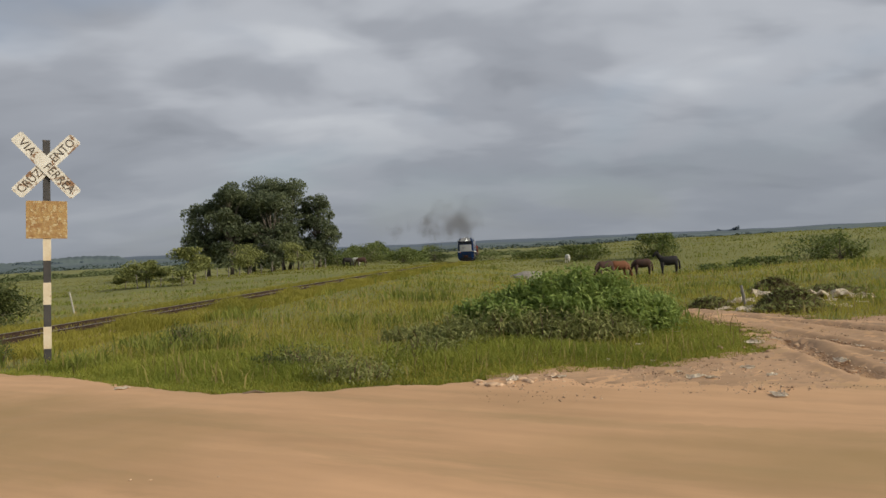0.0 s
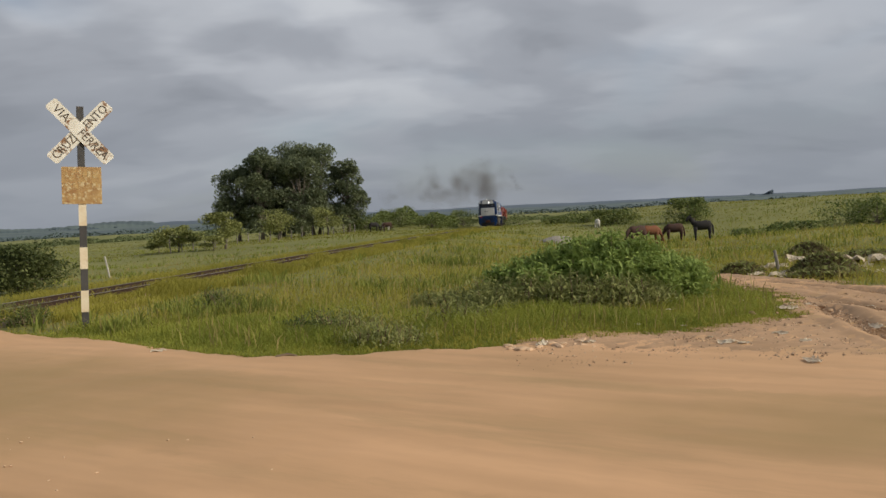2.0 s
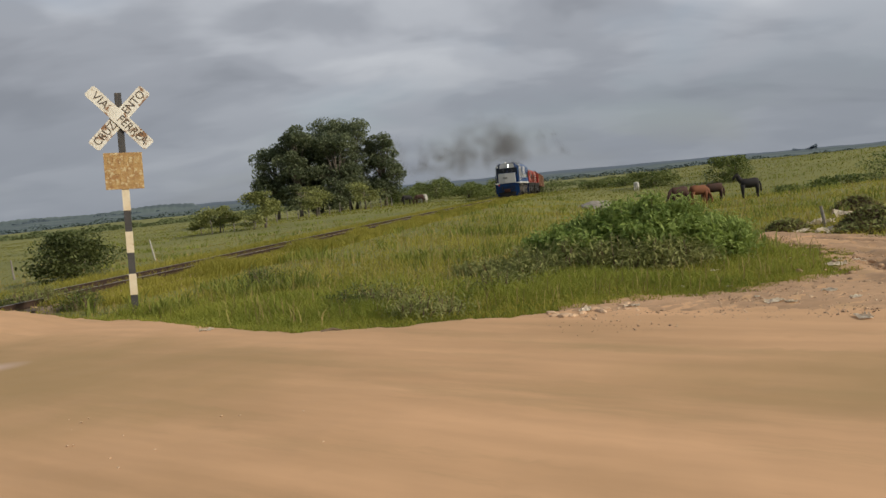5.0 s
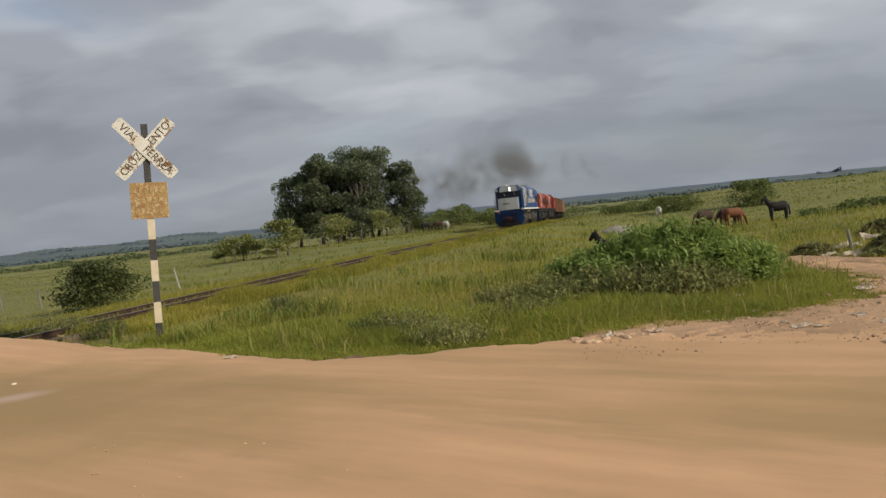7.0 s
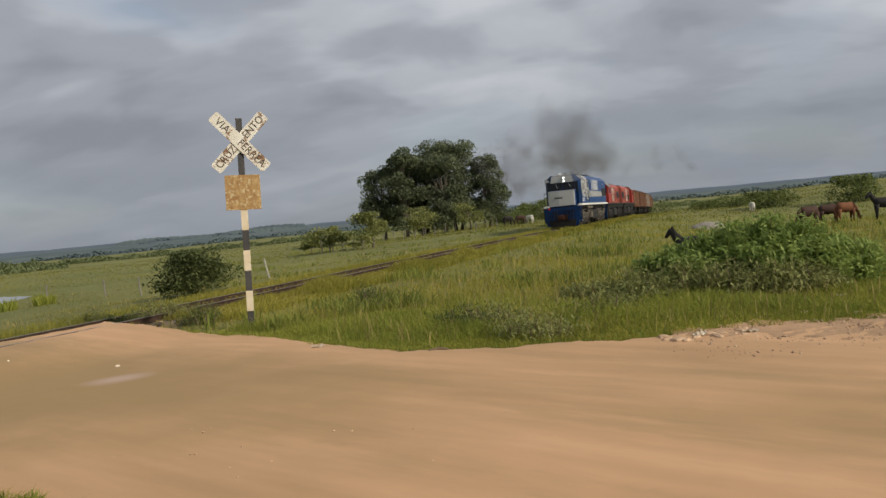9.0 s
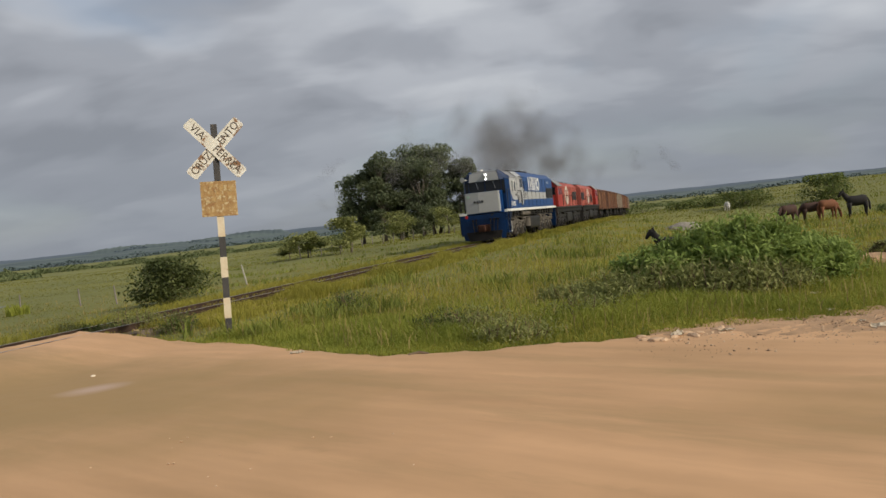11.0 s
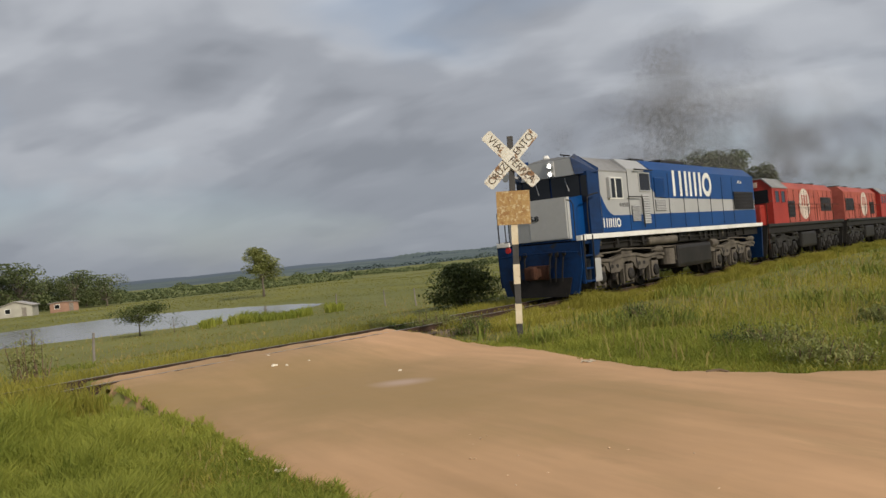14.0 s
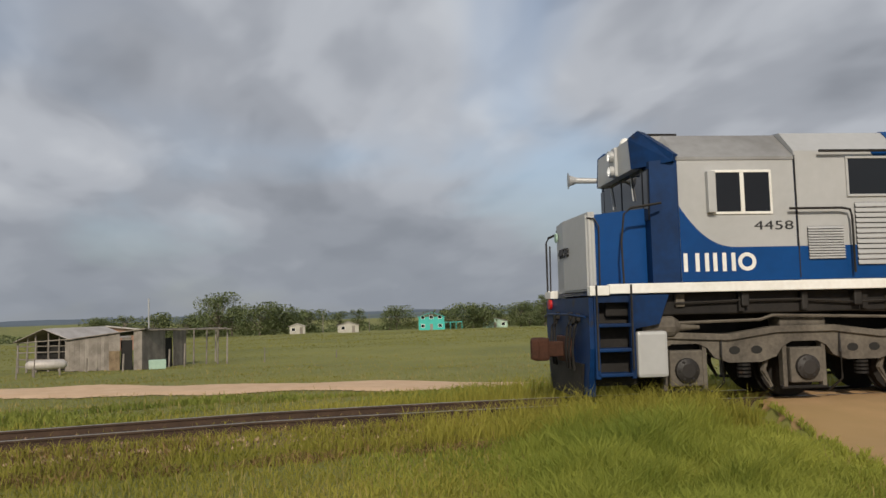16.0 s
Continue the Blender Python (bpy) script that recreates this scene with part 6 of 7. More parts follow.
# ---------------------------------------------------------------- houses and sheds


def house(x, y, turn, w, d, h, roof_h, wall, roof, label, storeys=1, porch=False):
    z = ground_z(x, y) - 0.1
    t = thing("house", pose(x, y, z, 0, 0, turn), label, "house", "hamlet houses")
    bm = B()
    slab(bm, [(-w / 2, 0), (w / 2, 0), (w / 2, h), (0, h + roof_h), (-w / 2, h)] if not porch else [(-w / 2, 0), (w / 2, 0), (w / 2, h), (-w / 2, h)], "y", -d / 2, d / 2)
    wl = part("wall", bm, wall, t)
    bm = B()
    e = 0.35
    for s in (-1, 1):
        slab(bm, [(0, h + roof_h), (s * (w / 2 + e), h - 0.12), (s * (w / 2 + e), h + 0.02), (0, h + roof_h + 0.14)], "y", -d / 2 - e, d / 2 + e)
    part("roof", bm, roof, t)
    n = max(2, int(w / 2.6))
    for st in range(storeys):
        for k in range(n):
            cx = -w / 2 + (k + 0.5) * w / n
            zz = st * 2.7
            if st == 0 and k == n // 2:
                bm = B()
                bx(bm, cx - 0.45, cx + 0.45, -d / 2 - 0.04, -d / 2 + 0.02, zz + 0.05, zz + 2.05, 0.01)
                part("door", bm, M["wood"], t)
                continue
            bm = B()
            bx(bm, cx - 0.6, cx + 0.6, -d / 2 - 0.05, -d / 2 + 0.02, zz + 0.9, zz + 2.0, 0.01)
            fr = part("window", bm, M["white"], t)
            bm = B()
            bx(bm, cx - 0.5, cx + 0.5, -d / 2 - 0.06, -d / 2 - 0.045, zz + 1.0, zz + 1.9)
            part("pane", bm, M["pane"], fr)
    if porch:
        bm = B()
        bx(bm, w / 2, w / 2 + w * 0.7, -d / 2, d / 2, 2.3, 2.45)
        for k in range(4):
            cx = w / 2 + 0.1 + k * (w * 0.7 - 0.2) / 3
            bx(bm, cx - 0.08, cx + 0.08, -d / 2, -d / 2 + 0.16, 0, 2.3)
        part("porch", bm, wall, t)
    return t


house(*polar(64.3, 200), 64 + 12, 9.5, 6, 2.7, 1.0, M["mint"], M["tin"], "pale green house with a grey sheet roof by the pond")
house(*polar(59.8, 196), 60 - 15, 6.5, 5, 2.5, 0.9, M["plaster"], M["tin"], "grey shed-like house with a pale roof by the pond")
house(*polar(57.2, 205), 57, 6, 4, 2.3, 0.2, M["brick"], M["wood"], "low open-sided brown shed by the pond")
house(*polar(76.4, 250), 76, 8.0, 6, 4.2, 1.3, M["teal"], M["teal"], "bright teal two-storey house with a porch in the hamlet", 2, True)
house(*polar(82.4, 240), 82, 6.2, 6, 2.2, 1.0, M["plaster"], M["wood"], "grey plaster house with a dark roof in the hamlet")
house(*polar(86.0, 245), 86, 4.6, 5, 2.4, 0.8, M["plaster"], M["tin"], "cream house with a pale roof in the hamlet")
house(*polar(71.8, 262), 72, 8, 6, 2.3, 1.1, M["mint"], M["wood"], "small house half hidden behind trees in the hamlet")
house(*polar(98.6, 95), 99, 7.5, 6, 2.2, 0.45, M["brick"], M["tin"], "low brick house with a sheet roof behind a shed")


def shed():
    x, y = polar(96.55, 53.0)
    t = thing("shed", pose(x, y, ground_z(x, y) - 0.05, 0, 0, 96.5), "ramshackle grey board shed with a patched sheet roof", "shed")
    rr = random.Random(8)
    ca, sa = math.cos(radians(33)), math.sin(radians(33))

    def upright(x0, y0, x1, y1, z0, z1, thick, material, name, label=""):
        """A board standing between two ground spots."""
        d = Vector((x1 - x0, y1 - y0, 0))
        n = Vector((-d.y, d.x, 0)).normalized() * thick
        bm = B()
        slab(bm, [(x0, y0), (x1, y1), (x1 + n.x, y1 + n.y), (x0 + n.x, y0 + n.y)], "z", z0, z1)
        return part(name, bm, material, t, label)

    # the near corner stands at the origin; one wall runs off to each side, board by board
    def wall(length, dx, dy, h0, h1, gaps, material):
        u = 0.0
        while u < length - 0.05:
            w = rr.uniform(0.22, 0.36)
            e = min(u + w, length)
            if not any(a < (u + e) / 2 < b for a, b in gaps):
                top = h0 + (h1 - h0) * u / length - rr.uniform(0, 0.05)
                upright(dx * u, dy * u, dx * e, dy * e, rr.uniform(0, 0.06), top, 0.03, material, "board")
            u = e + 0.008
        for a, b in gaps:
            # a black sheet behind each gap stands in for the shade indoors
            upright(dx * a + 0.02, dy * a + 0.25, dx * b + 0.02, dy * b + 0.25, 0, 1.9, 0.03, M["dark"], "doorway", "black sheet for the shade inside a door gap")
    wall(5.4, -ca, sa, 2.5, 1.95, ((0.7, 1.5),), M["wood"])
    wall(5.2, sa, ca, 2.5, 2.35, ((2.6, 3.4),), M["wood"])
    upright(-ca * 5.4, sa * 5.4, -ca * 5.4 + sa * 5.2, sa * 5.4 + ca * 5.2, 0, 1.95, 0.05, M["wood"], "back_wall")
    upright(-ca * 1.55, sa * 1.55 - 0.05, -ca * 2.3, sa * 2.3 - 0.05, 0, 1.25, 0.03, M["twig"], "hatch", "brown board leaning on the wall")
    bm = B()
    a, b, c, d = (0.15, -0.25, 2.56), (-ca * 5.5, sa * 5.5 - 0.3, 2.0), (-ca * 5.5 + sa * 5.4, sa * 5.5 + ca * 5.4, 2.0), (sa * 5.4 + 0.1, ca * 5.4, 2.45)
    vs = [bm.verts.new(p) for p in (a, b, c, d)] + [bm.verts.new((p[0], p[1], p[2] + 0.05)) for p in (a, b, c, d)]
    for q in ((0, 1, 2, 3), (7, 6, 5, 4), (0, 4, 5, 1), (1, 5, 6, 2), (2, 6, 7, 3), (3, 7, 4, 0)):
        bm.faces.new([vs[i] for i in q])
    part("roof", bm, M["wood"], t, "dull dark sheet roof")
    # the open gabled stall beside it: posts, rails and a pale sheet roof
    gx, gy, rx, ry = -5.9, 3.9, 3.0, 4.2
    for du, h in ((-1.45, 1.95), (-0.95, 2.2), (-0.4, 2.5), (0.3, 2.5), (0.9, 2.2), (1.4, 1.95)):
        for k in (0, 1):
            bm = B()
            tube(bm, [(gx + du + rx * k, gy + ry * k, 0), (gx + du + rx * k + rr.uniform(-0.06, 0.06), gy + ry * k, h)], [0.07, 0.05], 6)
            part("pole", bm, M["wood"], t, "rough timber pole")
    for z in (0.35, 0.8, 1.2, 1.6, 1.95):
        bm = B()
        tube(bm, [(gx - 1.55, gy, z + rr.uniform(-0.08, 0.08)), (gx + 1.45, gy, z + rr.uniform(-0.08, 0.08))], 0.045, 6)
        part("beam", bm, M["wood"], t)
    # dark sheet part-way in, standing in for the shade under the stall's roof
    upright(gx - 1.4 + rx * 0.3, gy + ry * 0.3, gx + 1.4 + rx * 0.3, gy + ry * 0.3, 0, 1.95, 0.04, M["sooty"], "back_wall")
    for s1, mt in ((-1, M["wood"]), (1, M["tin"])):
        bm = B()
        p = [(gx + s1 * 1.7, gy - 0.35, 1.92), (gx, gy - 0.35, 2.72), (gx + rx * 1.15, gy + ry * 1.15, 2.72), (gx + s1 * 1.7 + rx * 1.15, gy + ry * 1.15, 1.92)]
        vs = [bm.verts.new(q) for q in p] + [bm.verts.new((q[0], q[1], q[2] + 0.05)) for q in p]
        for q in ((0, 1, 2, 3), (7, 6, 5, 4), (0, 4, 5, 1), (1, 5, 6, 2), (2, 6, 7, 3), (3, 7, 4, 0)):
            bm.faces.new([vs[i] for i in q])
        part("roof", bm, mt, t, "pale pinkish sheet roof" if s1 > 0 else "dark sheet roof")
    # pole pergola off the far side
    for px, py, ph in ((3.3, 4.2, 2.35), (4.1, 3.6, 2.3), (4.8, 3.2, 2.3), (5.4, 3.0, 2.3), (4.9, 6.0, 2.3), (1.6, 1.0, 1.2), (2.6, 2.2, 1.5), (-1.1, -0.5, 1.1), (-3.2, 0.6, 0.9), (-8.3, 3.0, 1.5)):
        bm = B()
        tube(bm, [(px, py, 0), (px + 0.04, py, ph)], [0.06, 0.05], 7)
        part("pole", bm, M["wood"], t, "rough timber pole")
    for p, q in (((0.2, 0.1, 2.5), (5.7, 2.9, 2.35)), ((2.8, 4.4, 2.42), (5.7, 6.0, 2.36)), ((3.3, 1.4, 2.46), (4.6, 6.2, 2.42)), ((4.2, 1.9, 2.44), (5.2, 6.2, 2.4)), ((5.2, 2.4, 2.42), (5.7, 6.2, 2.4))):
        bm = B()
        tube(bm, [p, q], 0.05, 6)
        part("beam", bm, M["wood"], t)
    bm = B()
    tube(bm, [(0.4, 1.5, 2.4), (0.4, 1.5, 4.5)], 0.04, 6)
    part("mast", bm, M["silver"], t, "thin pale mast")
    tx, ty = polar(95.6, 52)
    c = thing("water_tank", pose(tx, ty, ground_z(tx, ty) - 0.03, 0, 0, 97), "small pale blue tank standing against a shed", "tank")
    bm = B()
    bx(bm, -0.5, 0.5, -0.3, 0.3, 0.05, 0.62, 0.05)
    part("body", bm, M["mint"], c)
    bm = B()
    for px in (-0.4, 0.4):
        bx(bm, px - 0.05, px + 0.05, -0.25, 0.25, 0, 0.06)
    part("foot", bm, M["wood"], c)
    bx_, by_ = polar(102.3, 52.5)
    b = thing("boat", pose(bx_, by_, ground_z(bx_, by_) + 0.42, 0, 0, 100), "upturned pale trough on trestles beside a shed", "trough")
    bm = B()
    tube(bm, [(-1.1, 0, 0.2), (-0.9, 0, 0.22), (0.9, 0, 0.22), (1.1, 0, 0.2)], [0.12, 0.30, 0.30, 0.12], 10)
    part("hull", bm, M["tin"], b, flat=False)
    for px in (-0.7, 0.7):
        bm = B()
        bx(bm, px - 0.05, px + 0.05, -0.25, 0.25, -0.46, 0.02)
        part("trestle", bm, M["wood"], b)


shed()


def post(x, y, h, lean, r=0.05, material=M["wood"], label="rough grey fence post in the grass"):
    bm = B()
    tube(bm, [(0, 0, -0.1), (lean * 0.5, 0, h * 0.5), (lean, 0.02, h)], [r, r * 0.95, r * 0.8], 7)
    p = part("fence_post", bm, material)
    p.location = (x, y, ground_z(x, y))
    tagged(p, label, "post", "fence posts")


post(*polar(25.2, 36), 0.9, -0.18, 0.04, M["plaster"], "pale leaning fence post beyond the railway")
rr = random.Random(12)
for k in range(18):
    post(*polar(8.5 + k * 0.75, 98 - k * 1.4), rr.uniform(1.0, 1.4), rr.uniform(-0.12, 0.12))
for az, d, h in ((39.5, 46, 1.0), (33.8, 40, 0.9), (36.0, 44, 0.9), (56, 24, 0.9), (66, 25, 0.8), (88.5, 56, 1.0), (83.5, 58, 0.6), (104, 50, 1.2), (103, 51, 1.1), (-20.9, 19, 0.5)):
    post(*polar(az, d), h, rr.uniform(-0.08, 0.08), 0.04)
for az, d in ((84.2, 235), (80.9, 238), (63.0, 210)):
    post(*polar(az, d), 5.5, 0.0, 0.1, M["wood"], "tall utility pole in the hamlet")

# ---------------------------------------------------------------- rubbish, stones, branches


def rubble(name, spots, size, material, seed, label, category, flatness=0.5, group=""):
    rr = random.Random(seed)
    for x, y, s in spots:
        bm = B()
        bmesh.ops.create_icosphere(bm, subdivisions=2, radius=1)
        ph = rr.uniform(0, 9)
        for v in bm.verts:
            v.co *= 1 + 0.28 * noise.noise(v.co * 1.6 + Vector((ph, ph, 0)))
            v.co.z *= flatness
        bm.transform(Matrix.Rotation(rr.uniform(0, 6), 4, "Z") @ Matrix.Diagonal((size * s * 1.4, size * s * 0.8, size * s, 1)))
        ob = part(name, bm, material)
        ob.location = (x, y, ground_z(x, y) + 0.03 + size * s * flatness * 0.3)
        tagged(ob, label, category, group)


def crumple(spots, seed, label):
    """Creased sheets of packaging."""
    rr = random.Random(seed)
    for x, y, s in spots:
        bm = B()
        n = 6
        g = [[bm.verts.new(((i / n - 0.5) * s * 1.6, (j / n - 0.5) * s, abs(noise.noise(Vector((i * 0.9 + x, j * 0.9 + y, 0)))) * s * 0.45 + 0.012)) for j in range(n + 1)] for i in range(n + 1)]
        for i in range(n):
            for j in range(n):
                if (i, j) not in ((0, 0), (n - 1, 0), (0, n - 1)):
                    bm.faces.new((g[i][j], g[i + 1][j], g[i + 1][j + 1], g[i][j + 1]))
        bmesh.ops.solidify(bm, geom=bm.faces[:], thickness=0.008)
        bm.transform(Matrix.Rotation(rr.uniform(0, 6.3), 4, "Z"))
        ob = part("litter", bm, M["litter"])
        ob.location = (x, y, ground_z(x, y) + 0.03)
        tagged(ob, label, "litter", "scattered litter")


crumple([(3.13, 7.45, 0.13), (2.7, 8.6, 0.14), (2.85, 8.52, 0.08), (3.5, 8.5, 0.09), (6.35, 16.3, 0.5), (9.0, 18.6, 0.8), (8.3, 19.9, 0.6), (8.9, 19.6, 0.5), (7.3, 16.2, 0.4), (8.4, 17.4, 0.4), (4.3, 11.0, 0.16), (-8.9, 2.95, 0.09), (-8.6, 3.6, 0.09), (-14.6, 6.2, 0.4), (-19.5, 8.5, 0.35), (0.75, 9.0, 0.14), (-4.6, 4.5, 0.06), (-5.2, 4.75, 0.055), (-4.1, 9.9, 0.12), (3.7, 12.6, 0.16), (1.2, 10.8, 0.14), (2.8, 11.4, 0.1), (7.9, 18.2, 0.3), (7.0, 18.6, 0.45), (9.4, 18.0, 0.5), (6.0, 16.9, 0.25), (8.0, 15.8, 0.2), (5.3, 9.7, 0.12), (4.6, 9.2, 0.14)], 3, "crumpled pale wrapper lying on the ground")
rr = random.Random(77)
crumple([(1.2 + 7.5 * rr.random(), 8.7 + 3.6 * rr.random(), rr.uniform(0.04, 0.11)) for k in range(34)], 4, "scrap of pale rubbish trodden into the dirt")
crumple([(6.0 + 4.5 * rr.random(), 15.4 + 4.0 * rr.random(), rr.uniform(0.12, 0.34)) for k in range(22)], 5, "pale rubbish dumped beside the dirt track")
rr = random.Random(21)
rubble("stone", [(-9.2, 9.3, 0.75), (-9.05, 9.42, 0.5), (-9.0, 9.9, 0.4), (-10.2, 10.2, 0.5), (-6.9, 9.5, 0.4)], 0.06, M["litter"], 5, "whitish stone lying on the dirt road", "stone", 0.7, "road stones")
rubble("stone", [(0.6 + rr.random() * 4.6, 8.4 + rr.random() * 1.6 + 0.2 * k / 40, rr.uniform(0.25, 1.0)) for k in range(56)], 0.034, M["stone"], 6, "small broken stone at the road's edge", "stone", 0.6, "road stones")
rubble("stone", [(4.5 + rr.random() * 4.5, 10.5 + rr.random() * 4.0, rr.uniform(0.3, 1.0)) for k in range(40)], 0.04, M["stone"], 7, "small broken stone at the road's edge", "stone", 0.6, "road stones")
rubble("clod", [(rr.uniform(0.3, 1.4), rr.uniform(8.7, 9.2), rr.uniform(0.5, 1.2)) for k in range(22)], 0.05, M["rut"], 8, "clod of dry red earth at the road's edge", "earth clod", 0.6, "earth clods")
rubble("clod", [(rr.uniform(-4, -1), rr.uniform(4.6, 6.0), rr.uniform(0.15, 0.4)) for k in range(24)], 0.03, M["rut"], 9, "crumb of dry red earth on the road", "earth clod", 0.6, "earth clods")

rubble("clod", [(rr.uniform(3.5, 9.5), rr.uniform(8.2, 13.2), rr.uniform(0.3, 1.1)) for k in range(46)], 0.05, M["stone"], 11, "clod of dark earth on the rough dirt track", "earth clod", 0.6, "earth clods")


def gravel(n, seed):
    """Countless crumbs of stone and dry earth where the verge breaks up."""
    rng = np.random.default_rng(seed)
    x, y = rng.uniform(0.2, 10, n), rng.uniform(7.6, 16.5, n)
    near = np.exp(-((y - 9.0 - 0.35 * np.maximum(0, x - 3.5)) / 0.8) ** 2) + 0.3
    ok = inside(x, y, ROAD) & (rng.uniform(0, 1, n) < near * smooth(0.0, 2.8, x))
    x, y = x[ok], y[ok]
    z = land(x, y) + 0.036
    s = rng.uniform(0.004, 0.012, len(x)) * rng.choice([1, 1, 1, 1, 1, 2.2], len(x))
    base = np.array([(1, 0, 0), (-0.4, 0.9, 0), (-0.5, -0.8, 0), (0.1, 0.1, 0.8), (0.1, 0, -0.6)])
    a = rng.uniform(0, 6.28, len(x))
    rot = np.stack([np.cos(a), -np.sin(a), np.sin(a), np.cos(a)], 1).reshape(-1, 2, 2)
    v = np.repeat(base[None], len(x), 0) * rng.uniform(0.6, 1.3, (len(x), 5, 1))
    v[:, :, :2] = np.einsum("nij,nkj->nki", rot, v[:, :, :2])
    v = v * s[:, None, None] + np.stack([x, y, z], 1)[:, None]
    i = np.arange(len(x))[:, None] * 5
    f = np.concatenate([i + np.array(q) for q in ((0, 1, 3), (1, 2, 3), (2, 0, 3), (1, 0, 4), (2, 1, 4), (0, 2, 4))])
    tagged(new("gravel", array_mesh("gravel", v.reshape(-1, 3), [f], M["crumbs"])), "scattered gravel and dry clods along the road's edge", "gravel", kind="stuff")


gravel(70000, 15)


def ballast_stones(n, seed):
    """Countless loose stones on the shoulders of the track."""
    rng = np.random.default_rng(seed)
    s = rng.uniform(-26, 62, n)
    px, py = np.interp(s, FS, FX), np.interp(s, FS, FY)
    off = rng.uniform(-1.0, 2.3, n)
    ok = (py < 5.5) | (py > 14.8)
    px, py, off, s = px[ok], py[ok], off[ok], s[ok]
    z = np.interp(s, FS, FZ) - 0.15 - 0.42 * smooth(1.35, 2.2, np.abs(off))
    k = rng.uniform(0.02, 0.055, len(px))
    base = np.array([(1, 0, 0), (-0.4, 0.9, 0), (-0.5, -0.8, 0), (0.1, 0.1, 0.8), (0.1, 0, -0.6)])
    a = rng.uniform(0, 6.28, len(px))
    rot = np.stack([np.cos(a), -np.sin(a), np.sin(a), np.cos(a)], 1).reshape(-1, 2, 2)
    v = np.repeat(base[None], len(px), 0) * rng.uniform(0.6, 1.3, (len(px), 5, 1))
    v[:, :, :2] = np.einsum("nij,nkj->nki", rot, v[:, :, :2])
    v = v * k[:, None, None] + np.stack([px + off, py, z], 1)[:, None]
    i = np.arange(len(px))[:, None] * 5
    f = np.concatenate([i + np.array(q) for q in ((0, 1, 3), (1, 2, 3), (2, 0, 3), (1, 0, 4), (2, 1, 4), (0, 2, 4))])
    tagged(new("ballast_stones", array_mesh("ballast_stones", v.reshape(-1, 3), [f], M["crumbs"])), "loose brown stones on the railway bank", "ballast", kind="stuff")


ballast_stones(22000, 16)


def stick(x, y, turn, pts, r, label):
    bm = B()
    tube(bm, pts, [r, r * 0.9, r * 0.5], 7)
    ob = part("branch", bm, M["twig"])
    ob.matrix_world = pose(x, y, ground_z(x, y) + 0.05, 0, 0, turn)
    tagged(ob, label, "branch")


stick(-2.25, 9.05, 8, [(-0.12, 0, -0.02), (0.02, 0.02, 0.0), (0.13, 0, -0.02)], 0.02, "short broken piece of bark on the dirt road")
stick(3.4, 4.6, -15, [(-0.3, 0, 0), (0.0, 0.05, 0.03), (0.4, 0, 0.02)], 0.012, "thin dry twig on the dirt road")


def brush_pile(x, y, rx, ry, h, seed, n, label, material=M["twig"]):
    rng = np.random.default_rng(seed)
    t = thing("brush_pile", pose(x, y, ground_z(x, y)), label, "brush pile", "dumped brush")
    a, q = rng.uniform(0, 6.3, n), np.sqrt(rng.uniform(0, 1, n))
    c = np.stack([np.cos(a) * q * rx, np.sin(a) * q * ry, 0.03 + (1 - q**2) * h * rng.uniform(0.15, 1, n)], 1)
    leaves("twig", rng, c, 0.30, 0.035, material, t)
    bm = B()
    bmesh.ops.create_icosphere(bm, subdivisions=3, radius=1)
    for v in bm.verts:
        v.co *= 1 + 0.25 * noise.noise(v.co * 2 + Vector((seed, 0, 0)))
        v.co = Vector((v.co.x * rx * 0.9, v.co.y * ry * 0.9, v.co.z * h * 0.6))
    part("core", bm, M["twig"], t, flat=False)
    leaves("sprout", rng, c[: n // 2] + np.array([0, 0, 0.06]), 0.16, 0.05, M["leaf_grey"], t)


brush_pile(7.2, 16.4, 0.7, 0.5, 0.42, 41, 2600, "dark heap of cut brush and rubbish beside the dirt track")
brush_pile(5.9, 17.6, 0.45, 0.4, 0.24, 42, 1200, "low heap of dry brush and rubbish beside the dirt track")
brush_pile(9.3, 19.0, 1.0, 0.5, 0.24, 43, 1800, "long low heap of brush and rubbish beside the dirt track")
brush_pile(10.3, 24.5, 0.8, 0.5, 0.4, 44, 900, "weedy heap of earth on the meadow")
brush_pile(6.9, 15.6, 0.8, 0.35, 0.16, 45, 900, "flat strip of dry rubbish beside the dirt track")


def earth_mound(x, y, rx, ry, h):
    bm = B()
    bmesh.ops.create_icosphere(bm, subdivisions=4, radius=1)
    for v in bm.verts:
        v.co *= 1 + 0.16 * noise.noise(v.co * 2.4)
        v.co = Vector((v.co.x * rx, v.co.y * ry, v.co.z * h))
    ob = part("earth_mound", bm, M["plate_back"], flat=False)
    ob.location = (x, y, ground_z(x, y))
    tagged(ob, "grey heap of gravel on the far meadow", "gravel heap")


earth_mound(*polar(-6.2, 62), 1.5, 1.6, 0.6)



